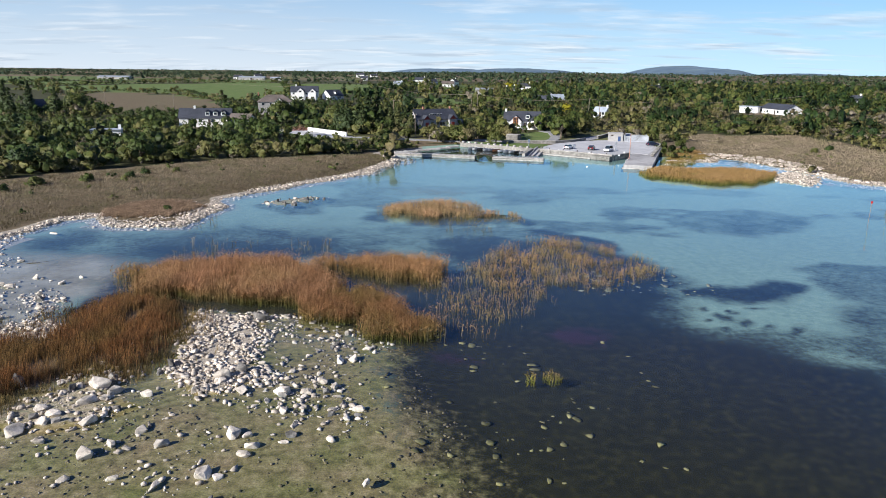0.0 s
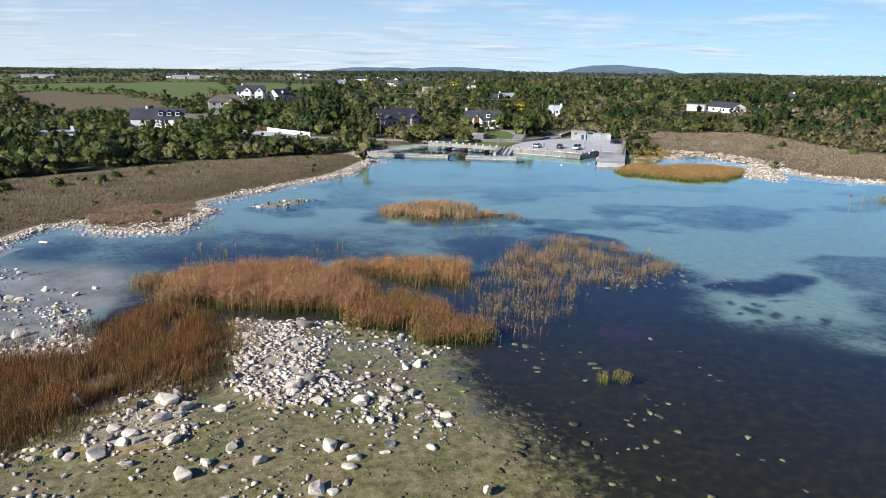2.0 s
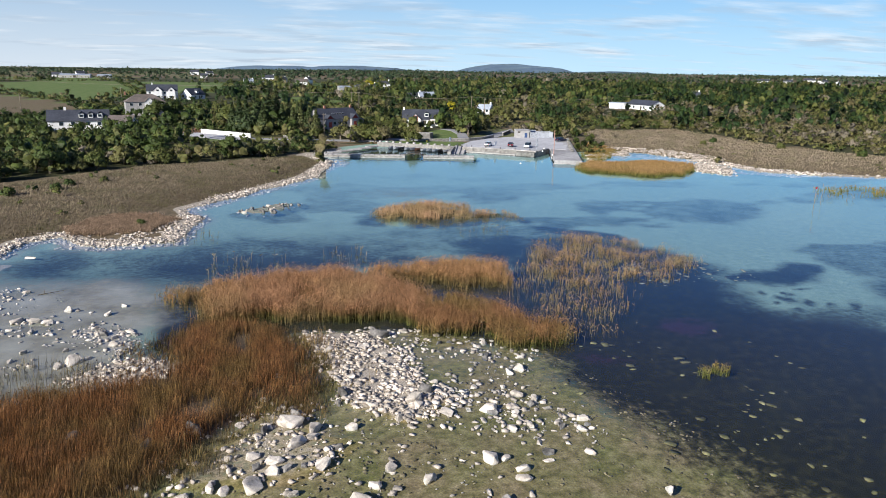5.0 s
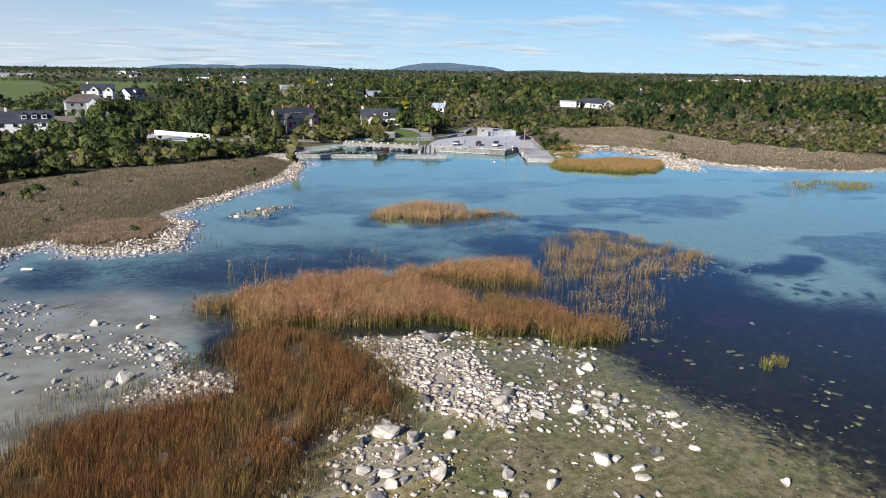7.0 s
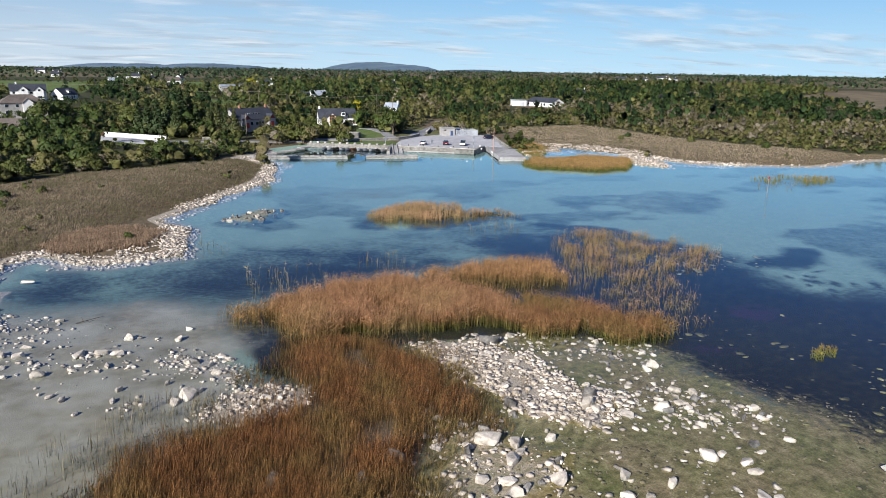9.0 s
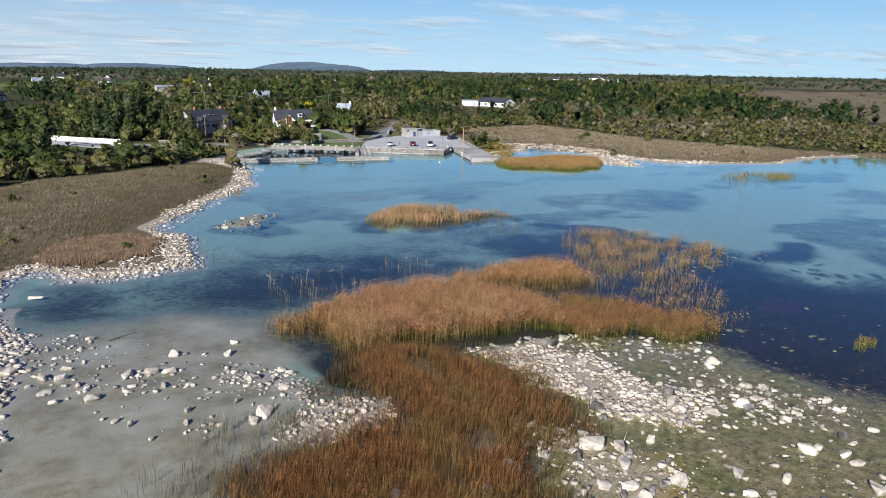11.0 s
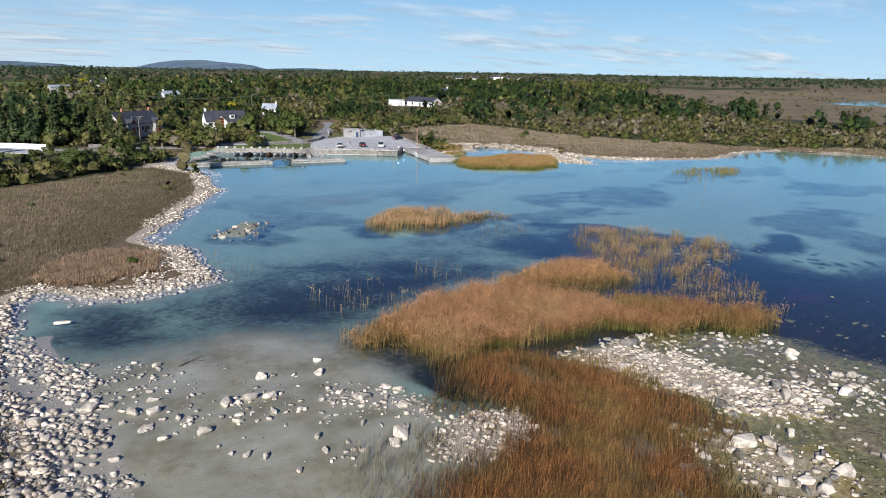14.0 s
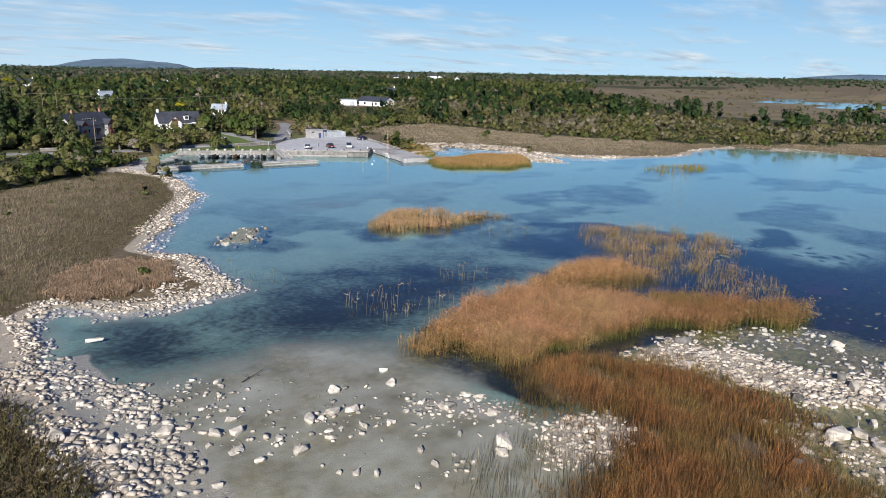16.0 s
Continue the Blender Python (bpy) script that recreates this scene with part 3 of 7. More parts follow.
def np_mesh(name, v, f, material, tone=None, smooth=False, normals=None):
    """A mesh object from arrays of places and of faces with one count of corners."""
    me = bpy.data.meshes.new(name)
    v, f = np.ascontiguousarray(v, np.float32), np.ascontiguousarray(f, np.int32)
    me.vertices.add(len(v))
    me.vertices.foreach_set("co", v.ravel())
    me.loops.add(f.size)
    me.loops.foreach_set("vertex_index", f.ravel())
    me.polygons.add(len(f))
    me.polygons.foreach_set("loop_start", np.arange(0, f.size, f.shape[1], dtype=np.int32))
    me.polygons.foreach_set("loop_total", np.full(len(f), f.shape[1], np.int32))
    if smooth:
        me.polygons.foreach_set("use_smooth", np.ones(len(f), bool))
    me.update(calc_edges=True)
    me.materials.append(material)
    if normals is not None:
        me.polygons.foreach_set("use_smooth", np.ones(len(f), bool))
        me.normals_split_custom_set_from_vertices(np.ascontiguousarray(normals, np.float32))
    if tone is not None:
        a = me.attributes.new("tone", "FLOAT", "POINT")
        a.data.foreach_set("value", np.ascontiguousarray(tone, np.float32))
    return me


def axis(lo, hi, step, far, grow=1.16):
    vals, s = list(np.arange(lo, hi + 1e-6, step)), step
    a, b = [vals[0]], [vals[-1]]
    while a[-1] > -far or b[-1] < far:
        s *= grow
        a.append(a[-1] - s)
        b.append(b[-1] + s)
    return np.clip(np.array(a[:0:-1] + vals + b[1:]), -far, far)


def unique(a):
    return np.unique(np.round(a, 3))


def build_ground():
    xs, ys = unique(axis(-112, 112, 0.85, 4900)), unique(axis(24, 250, 0.85, 4900))
    X, Y = np.meshgrid(xs, ys)
    Z = ground_z(X, Y)
    v = np.stack([X, Y, Z], -1).reshape(-1, 3)
    w, h = len(xs), len(ys)
    i = (np.arange(h - 1)[:, None] * w + np.arange(w - 1)[None]).ravel()
    f = np.stack([i, i + 1, i + w + 1, i + w], -1)
    me = np_mesh("ground", v, f, GROUND, smooth=True)
    x, y, z = v[:, 0], v[:, 1], v[:, 2]
    xw, yw = x + (fuzz(x, y, 8, 201) - 0.5) * 8, y + (fuzz(x, y, 8, 211) - 0.5) * 8
    soft = lambda p, wd=3.0: ease(-wd, wd, inside(p, x, y))
    loose = lambda p, wd=5.0: ease(-wd, wd, inside(p, xw, yw))
    d = inside(LAND, x, y)
    weed_deep = np.max([loose(p, {0: 6, 1: 2.2, 3: 8, 4: 6, 5: 6, 7: 6}.get(i, 3.0)) * {0: 1.0, 2: 0.55, 3: 0.74, 4: 0.72, 5: 0.8}.get(i, 0.85 if i < 8 else 0.58) for i, p in enumerate(WEED_DEEP_BEDS)], axis=0)
    # deeper water, its loss of light painted as darker bed
    deep = 0.80 * np.exp(-(((x + 36) / 26) ** 2 + ((y - 104) / 15) ** 2)) + 0.38 * np.exp(-(((x + 2) / 26) ** 2 + ((y - 118) / 22) ** 2))
    open_bed = ease(0.50, 0.66, fuzz(x, y * 1.4, 19, 31, 6)) * ease(40, 60, y)
    weed_deep = np.clip(np.maximum(weed_deep, np.maximum(0.56 * open_bed, deep)) * (1 - 0.55 * ease(125, 200, y)), 0, 1)
    near_reeds = np.max([ease(-8, 1, inside(p, xw, yw)) for p in (MAIN_REEDS, WEST_REEDS, EAST_REEDS, NORTH_REEDS, SPARSE_REEDS, THIN_REEDS)] + [0.75 * ease(-5, 0, inside(p, xw, yw)) for p in (ISLAND_REEDS, ISLAND_TAIL)], axis=0)
    # includes the harbour basin's painted shade, kept at full strength
    weed_deep = np.maximum.reduce([weed_deep, near_reeds, 0.95 * soft(WEED_DEEP_BEDS[7], 3), 0.55 * ease(-3, 0, inside(ROCK_ISLE, xw, yw))])
    for px, py, pr in ((29, 79, 1.0), (30.5, 77, 1.3), (32.5, 78.5, 0.9), (33, 75.5, 1.2), (28.5, 76, 0.8), (35, 80, 0.9), (36, 73, 1.1), (31, 73.5, 1.0), (39, 70, 1.2)):
        weed_deep = np.maximum(weed_deep, 0.8 * np.exp(-((np.hypot(xw - px, (yw - py) * 1.2) / pr) ** 4)))
    pale = np.maximum(loose(PALE_BED, 8), 0.75 * ease(-5, 1, d) * ((x < -20) | (x > 82)))
    pool = np.exp(-(((x + 38.6) / 2.6) ** 2 + ((y - 75) / 4.2) ** 2) ** 2)
    pale, weed_deep = pale * (1 - pool), np.maximum(weed_deep, ease(0, 0.5, pool))
    silt = np.maximum.reduce([loose(GREEN_BED, 9), soft(STONY_SPIT, 2) * 0.75, 0.46 * ease(0.45, 0.62, fuzz(x, y, 6, 301)) * ease(10, 2, x + 0.4 * (y - 40)) * (y < 62) * (y > 20)])
    gap = np.exp(-(((x + 25) / 8) ** 2 + ((y - 75.4 + 0.12 * (x + 25)) / 1.9) ** 2) ** 2)
    silt, weed_deep = silt * (1 - gap), np.maximum(weed_deep, ease(0, 0.5, gap))
    haul = np.exp(-(((x + 2) / 14) ** 2 + ((y - 158) / 11) ** 2))
    silt = np.maximum(silt, 0.5 * haul)
    purple = 0.56 * np.exp(-(((xw - 14) / 6) ** 2 + ((yw - 69) / 3) ** 2)) + 0.46 * np.exp(-(((xw - 2) / 5) ** 2 + ((yw - 63) / 2.5) ** 2))
    peat = np.maximum.reduce([soft(RUSH_BED, 2), 0.3 * soft(STONE_BANK, 2), 0.8 * soft(MARSH_REEDS, 2), 0.8 * soft(MARSH_BACK, 2), 0.8 * soft(PENINSULA_GRASS, 2)])
    stone = np.maximum.reduce([ease(np.where(y < 107, -6.0, -2.0), np.where(y < 107, -3.0, 0.3), d) * (1 - ease(np.where((y > 107) & (y < 160), 2, 5), np.where((y > 107) & (y < 160), 4, 9), d)) * ((x < -8) | (x > 80)), soft(STONE_ISLE, 2), 0.75 * soft(STONE_BANK, 2), 0.5 * soft(LOW_BANK, 2), soft(WEST_BANK, 2), 0.6 * soft(WEST_HEAP, 1.5), 0.5 * soft(ROCK_ISLE, 1), ease(0.30, 0.42, fuzz(x, y, 8, 77)) * np.maximum(ease(-11, -6, inside(POOL, x, y)) * (x < 112), ease(-9, -5, -np.abs(d)) * (x > 84) * (y > 164) * (x < 120))])
    stone = stone * (z > -0.35)
    heath = np.maximum.reduce([ease(np.where((y > 107) & (y < 160), 2, 5), np.where((y > 107) & (y < 160), 4, 9), d), soft(HEATH_LEFT, 2) * (d > 0.5), soft(HEATH_RIGHT, 2) * (d > 0.5)])
    green = np.max([ease(-4, 4, inside(p, x, y)) for p in FIELDS] + [ease(-1, 1, inside(p, x, y)) for p in (HOUSE_LAWN, QUAY_LAWN, YARD_GREEN)], axis=0)
    glade = 0.52 * ease(10, 22, d) * (fuzz(x, y, 40, 55) > 0.42) * (inside(HEATH_LEFT, x, y) < -2) * (inside(HEATH_RIGHT, x, y) < -2) * (inside(BOG, x, y) < -10) * (inside(DRY_FIELD, x, y) < 0) * (x < 70)
    green = np.maximum(green, glade)
    dry = ease(-40, 40, inside(BOG, x, y))
    green = np.maximum(green, 0.47 * ease(-6, 6, inside(DRY_FIELD, x, y)))
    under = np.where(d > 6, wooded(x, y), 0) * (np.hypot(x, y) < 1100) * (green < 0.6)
    near_weed = ease(80, 62, y) * ease(-6, -1, x) * ease(48, 26, x) * (1 - pale)
    for layer, cols in (("bed", (weed_deep, pale, silt)), ("land", (stone, heath, green)), ("more", (purple, peat, dry)), ("grow", (under, near_weed, 0 * x))):
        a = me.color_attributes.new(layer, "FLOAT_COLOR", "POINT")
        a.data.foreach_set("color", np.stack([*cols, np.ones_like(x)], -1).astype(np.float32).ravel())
    return tagged(new("ground", me), "lake bed of pale marl rising to stony shore, heath and fields", "ground", kind="structure")


CLEARINGS = [PENINSULA_GRASS, CAR_PARK, ROAD_OUT, HOUSE_LAWN, QUAY_LAWN, YARD_GREEN, HEATH_LEFT, HEATH_RIGHT, DRY_FIELD, BOG, *FIELDS]
PLOTS = [(33, 311, 11, 22), (-5, 296, 12, 16), (-90, 380, 12, 50), (-100, 514, 15, 70), (-82, 512, 9, 60), (-103, 302, 12, 45), (-116, 244, 6, 9), (166, 360, 13, 45), (82, 540, 11, 80), (81, 373, 5, 40), (156, 368, 8, 40), (-66, 290, 10, 8), (66, 263, 9, 0), (-48, 279, 12, 60), (-45, 264, 9, 45), (84, 246, 15, 0), (-30, 265, 8, 30), (-10, 260, 8, 25), (8, 258, 7, 15), (22, 256, 6, 12), (-17, 222, 9, 0)]


def wooded(x, y):
    """Chance of a bush standing at a place."""
    k = ease(1, 5, inside(LAND, x, y))
    for p in CLEARINGS:
        far = 6 if p is PENINSULA_GRASS else 1.5 if p not in FIELDS else 0
        ragged = (fuzz(x, y, 9, 401) - 0.5) * 9 if p in (HEATH_LEFT, HEATH_RIGHT) else 0
        k = k * (inside(p, x, y) + ragged < -far)
    for px, py, r, clear in PLOTS:
        k = k * (np.hypot(x - px, y - py) > r)
    k = k * ~((y < 182) & (x > -70) & (x < 0))
    k = k * ~((y < 262) & (x > -20) & (x < 45) & (y > 215) & (x + y > 235) & (y < 252))
    return k


build_ground()
xs, ys = np.array([-4800, -400, 0, 400, 1500, 4800.0]), np.array([-4800, -200, 60, 300, 4800.0])
GX, GY = np.meshgrid(xs, ys)
q = (np.arange(4)[:, None] * 6 + np.arange(5)[None]).ravel()
tagged(new("water", np_mesh("water", np.stack([GX, GY, GX * 0], -1).reshape(-1, 3), np.stack([q, q + 1, q + 7, q + 6], -1), WATER)),
       "clear shallow lake water, almost still", "lake", kind="structure")


# ---------------------------------------------------------------- hills on the skyline
def hill(x, y, length, width, height, turn, seed):
    n, k = 48, 14
    u, vv = np.meshgrid(np.linspace(-1, 1, n), np.linspace(-1, 1, k))
    z = height * (1 - np.clip(np.hypot(u, vv), 0, 1) ** 2.4) * (0.75 + 0.5 * fuzz(u * 3, vv * 2, 1.0, seed)) - 2
    c, s = math.cos(turn), math.sin(turn)
    px, py = u * length / 2, vv * width / 2
    i = (np.arange(k - 1)[:, None] * n + np.arange(n - 1)[None]).ravel()
    me = np_mesh("hill", np.stack([x + c * px - s * py, y + s * px + c * py, z + 8], -1).reshape(-1, 3), np.stack([i, i + 1, i + n + 1, i + n], -1), MOOR_HAZED, smooth=True)
    tagged(new("hill", me), "low moorland hill far off on the skyline, blue with painted haze", "hill", kind="structure")


# blue aerial haze is mixed into the hills' base colour
MOOR_HAZED = surface("moorland", [(0.08, 0.125, 0.18), (0.105, 0.16, 0.215), (0.145, 0.205, 0.225)], 0.012, 1.0, 0, 0.05, blotch=0.3)
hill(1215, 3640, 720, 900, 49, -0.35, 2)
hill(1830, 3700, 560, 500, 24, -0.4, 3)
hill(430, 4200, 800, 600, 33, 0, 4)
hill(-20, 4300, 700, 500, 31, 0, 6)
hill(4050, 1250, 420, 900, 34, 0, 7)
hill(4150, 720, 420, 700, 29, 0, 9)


# ---------------------------------------------------------------- stones
def rock_mesh(name, seed, material, flat=0.55):
    """A broken limestone block: the hull of a few corners, its edges worn."""
    rnd = random.Random(seed)
    bm = bmesh.new()
    for _ in range(15):
        d = Vector((rnd.gauss(0, 1), rnd.gauss(0, 1), rnd.gauss(0, 1))).normalized() * rnd.uniform(0.42, 0.62)
        d.x, d.y, d.z = max(-0.5, min(0.5, d.x * 1.25)), max(-0.42, min(0.42, d.y)), max(-0.36, min(0.34, d.z))
        bm.verts.new((d.x, d.y, d.z * flat * 1.35 + 0.13))
    got = bmesh.ops.convex_hull(bm, input=bm.verts)
    bmesh.ops.delete(bm, geom=[v for v in bm.verts if not v.link_faces], context="VERTS")
    bmesh.ops.bevel(bm, geom=list(bm.edges), offset=0.035, segments=1, affect="EDGES")
    me = bpy.data.meshes.new(name)
    bm.to_mesh(me)
    bm.free()
    me.materials.append(material)
    return me


ROCKS = [rock_mesh("boulder", 10 + i, BOULDER, (0.42, 0.58, 0.8)[i % 3]) for i in range(18)]
DARK_ROCKS = [rock_mesh("dark_boulder", 40 + i, DARK_STONE, 0.9) for i in range(4)]
rng = np.random.default_rng(5)


def boulder(x, y, size, dark=False, sink=0.0, label="", stretch=1.0):
    me = random.choice(DARK_ROCKS if dark else ROCKS)
    ob = new("boulder", me)
    z = float(ground_z(x, y))
    ob.location = (x, y, max(z, -0.25) - sink * size)
    ob.rotation_euler = (random.uniform(-0.12, 0.12), random.uniform(-0.12, 0.12), random.uniform(0, 6.28))
    ob.scale = (size * stretch, size * random.uniform(0.6, 1.0), size * random.uniform(0.7, 1.05))
    return tagged(ob, label or ("dark lichened limestone boulder on the shallow lake bed" if dark else "pale weathered limestone boulder in the shallows"), "boulder", "boulders on the shore")


SPIT_BOULDERS = [(-15.8, 41.2, 1.8), (-13.8, 43.8, 1.3), (-15.3, 46.5, 1.4), (-28.6, 54.0, 2.1), (-28.3, 51.1, 1.8), (-31.2, 46.4, 2.0), (-28.6, 45.1, 1.0),
                 (-23.5, 44.9, 1.1), (-21.5, 40.6, 0.9), (-7.5, 49.1, 1.3), (-6.6, 50.7, 1.1), (-8.3, 60.6, 1.5), (-9.4, 60.0, 1.2), (-24.6, 43.4, 1.5), (-13.3, 53.5, 1.6),
                 (-11.2, 53.7, 1.2), (-18.9, 56.0, 1.7), (-18.5, 39.7, 1.2), (-24.6, 40.4, 1.0), (-19.9, 44.9, 1.2), (-11.4, 45.5, 0.9), (-4.9, 40.8, 0.9), (-9.1, 54.7, 1.1),
                 (-24.2, 52.9, 1.2), (-14.2, 46.4, 1.0), (-26.6, 48.0, 1.6), (-13.4, 44.9, 1.3), (-16.6, 53.7, 1.4), (-16.9, 71.6, 1.3), (-27.0, 53.0, 1.5), (-29.8, 49.0, 1.4)]
WEST_BOULDERS = [(-55.8, 82.2, 1.9), (-54.0, 81.7, 1.4), (-52.6, 81.2, 1.4), (-47.5, 69.9, 1.8), (-58.8, 78.7, 1.3), (-62.2, 84.7, 1.2), (-60.8, 84.0, 1.2), (-62.1, 81.6, 1.3),
                 (-59.0, 81.2, 1.0), (-56.2, 78.8, 1.0), (-47.2, 83.0, 1.1), (-46.1, 85.4, 1.0), (-64.8, 87.6, 1.7), (-51.7, 77.6, 0.9), (-57.6, 73.9, 1.0), (-56.7, 72.9, 1.0),
                 (-55.6, 70.0, 0.8), (-53.0, 71.2, 0.8), (-61.5, 79.5, 0.9), (-50.8, 69.6, 0.9), (-65.0, 78.6, 0.8), (-70.9, 91.3, 1.9), (-68.5, 87.1, 1.4)]
for x, y, s in SPIT_BOULDERS + WEST_BOULDERS:
    boulder(x, y, s * 0.92)
for x, y, s in [(-30.5, 58.5, 0.9), (-33.0, 62.0, 0.7), (-29.5, 62.5, 0.8)]:
    boulder(x, y, s)
for x, y, s in [(-35.7, 54.0, 1.7), (-43.6, 54.6, 1.3), (-19.5, 71.2, 1.9), (-17.6, 57.4, 1.4), (-38.5, 52.5, 1.2)]:
    boulder(x, y, s, True)
long_rock = boulder(-62.7, 109.6, 1.15, stretch=2.0, label="long pale rock lying in still shallow water")
long_rock.rotation_euler, long_rock.scale.z, long_rock.location.z = (0, 0, -0.35), 0.75, -0.1


def scatter(count, box, keep, seed):
    """Random places in a box, kept by a chance between 0 and 1."""
    g = np.random.default_rng(seed)
    p = np.stack([g.uniform(box[0], box[1], count), g.uniform(box[2], box[3], count)], -1)
    return p[g.random(count) < keep(p[:, 0], p[:, 1])]


def shore_band(x, y):
    d = inside(LAND, x, y) + (fuzz(x, y, 6, 2) - 0.5) * 3
    on = ease(np.where(y < 107, -5.5, -2.2), np.where(y < 107, -2.5, 0.0), d) * (1 - ease(np.where((y > 107) & (y < 150), 0.9, 2.5), np.where((y > 107) & (y < 150), 2.6, 5.0), d)) * ((x < -8) & (y > 55) | (x > 82))
    return on * np.where(y < 107, 0.18, 0.5) + on * np.where(y < 107, 0.72, 0.5) * ease(0.40, 0.55, fuzz(x, y, 4, 9))


# medium boulders, each a thing of its own
med = scatter(900, (-40, -3, 34, 76), lambda x, y: 0.05 * (inside(STONY_SPIT, x, y) > 0) + 0.18 * (inside(STONE_BANK, x, y) > -1) + 0.30 * (inside(LOW_BANK, x, y) > -0.5) + 0.24 * (inside(OUTER_BANK, x, y) > 0) + 0.20 * (inside(INNER_BANK, x, y) > 0) - (inside(RUSH_BED, x, y) > 0.5), 12)
for x, y in med[:150]:
    boulder(x, y, 0.45 + 0.75 * random.random() ** 1.6, random.random() < 0.16)
med = scatter(700, (-72, -38, 60, 104), lambda x, y: 0.16 * (inside(WEST_STONES, x, y) > 0) + 0.5 * (inside(WEST_BANK, x, y) > -1) + 0.5 * (inside(WEST_HEAP, x, y) > 0) + 0.35 * (shore_band(x, y) > 0.4), 13)
for x, y in med[:150]:
    boulder(x, y, 0.42 + 0.7 * random.random() ** 1.6, random.random() < 0.08)
for x, y in scatter(400, (-40, -20, 132, 150), lambda x, y: 0.5 * (inside(ROCK_ISLE, x, y) > -0.5), 14)[:22]:
    boulder(x, y, random.uniform(0.5, 1.3), random.random() < 0.7, label="rough limestone rock of a low islet in the lake")


def small_rock(seed):
    rnd = np.random.default_rng(seed)
    t = (1 + 5 ** 0.5) / 2
    v = np.array([(-1, t, 0), (1, t, 0), (-1, -t, 0), (1, -t, 0), (0, -1, t), (0, 1, t), (0, -1, -t), (0, 1, -t), (t, 0, -1), (t, 0, 1), (-t, 0, -1), (-t, 0, 1)], float) / 1.9
    v = np.clip(v * rnd.uniform(0.35, 1.6, (12, 1)), -0.66, 0.66)
    return v * np.array([0.56, 0.40, 0.25])


ICO = np.array([(0, 11, 5), (0, 5, 1), (0, 1, 7), (0, 7, 10), (0, 10, 11), (1, 5, 9), (5, 11, 4), (11, 10, 2), (10, 7, 6), (7, 1, 8),
                (3, 9, 4), (3, 4, 2), (3, 2, 6), (3, 6, 8), (3, 8, 9), (4, 9, 5), (2, 4, 11), (6, 2, 10), (8, 6, 7), (9, 8, 1)])


def stones(name, pts, lo, hi, material, label, seed, level=None, power=2.0, flat=1.0):
    """Countless small stones as one joined mesh."""
    if not len(pts):
        return
    g = np.random.default_rng(seed)
    n = len(pts)
    kinds = np.stack([small_rock(seed * 7 + i) for i in range(12)])
    s = lo + (hi - lo) * g.random(n) ** power
    a = g.uniform(0, 6.283, n)
    v = kinds[g.integers(0, 12, n)] * s[:, None, None] * g.uniform(0.62, 1.4, (n, 1, 3)) * np.array([1, 1, flat])
    c, sn = np.cos(a)[:, None], np.sin(a)[:, None]
    z = ground_z(pts[:, 0], pts[:, 1]) if level is None else level(pts[:, 0], pts[:, 1])
    v = np.stack([v[..., 0] * c - v[..., 1] * sn + pts[:, :1], v[..., 0] * sn + v[..., 1] * c + pts[:, 1:], v[..., 2] + (z + 0.11 * s)[:, None]], -1)
    f = (np.arange(n)[:, None, None] * 12 + ICO[None]).reshape(-1, 3)
    tagged(new(name, np_mesh(name, v.reshape(-1, 3), f, material)), label, "stones", kind="stuff")


bank = scatter(30000, (-40, -3, 34, 76), lambda x, y: np.clip(0.07 * (inside(STONY_SPIT, x, y) > 0) * (fuzz(x, y, 3.5, 16) > 0.47) + 0.75 * ease(-1.0, 1, inside(STONE_BANK, x, y) + (fuzz(x, y, 3, 46) - 0.5) * 4) * (fuzz(x, y, 2.4, 6) > 0.30)
               + 0.13 * ease(-1, 1, inside(LOW_BANK, x, y)) * (fuzz(x, y, 2.4, 26) > 0.42) + 0.13 * (inside(OUTER_BANK, x, y) > 0) * (fuzz(x, y, 3, 36) > 0.42) + 0.08 * (inside(INNER_BANK, x, y) > 0) - 0.6 * (inside(RUSH_BED, x, y) > 0.8), 0, 1), 15)
stones("spit_stones", bank, 0.16, 0.85, STONE, "pale broken limestone stones heaped on a spit", 3)
west = scatter(14000, (-72, -36, 60, 106), lambda x, y: np.clip(0.20 * (inside(WEST_STONES, x, y) > 0) * ease(0.35, 0.6, fuzz(x, y, 5, 91)) + 0.9 * (inside(WEST_BANK, x, y) > -0.6) + 0.45 * (inside(WEST_HEAP, x, y) > -0.5), 0, 1), 16)
stones("shallows_stones", west, 0.15, 0.75, STONE, "pale limestone stones lying in milky shallows", 4)
shore_a = scatter(105000, (-90, -5, 50, 226), shore_band, 17)
shore_a = np.concatenate([shore_a, scatter(6000, (-74, -58, 62, 108), shore_band, 217)])
stones("shore_stones", shore_a, 0.16, 0.95, STONE, "band of pale limestone cobbles along the lake shore", 5, power=2.6)
pen = scatter(9000, (-68, -40, 110, 137), lambda x, y: np.clip(0.8 * (inside(LAND, x, y) > -1.5) * (inside(PENINSULA_GRASS, x, y) < 0.5) * (fuzz(x, y, 3, 7) > 0.40) * (inside(HEATH_LEFT, x, y) < 0) + 0.05 * (inside(PENINSULA_GRASS, x, y) > 0), 0, 1), 18)
stones("point_stones", pen, 0.14, 0.7, STONE, "pale stones on a low point of the shore", 6)
isle = scatter(3500, (-40, 118, 115, 212), lambda x, y: np.clip(0.7 * (inside(ROCK_ISLE, x, y) > 0) + 0.6 * (inside(STONE_ISLE, x, y) > -1) * (fuzz(x, y, 4, 7) > 0.4)
               + 0.25 * (np.hypot(x - 0, y - 124) < 3.4) + 0.2 * (np.hypot(x - 12, y - 124) < 2), 0, 1), 19)
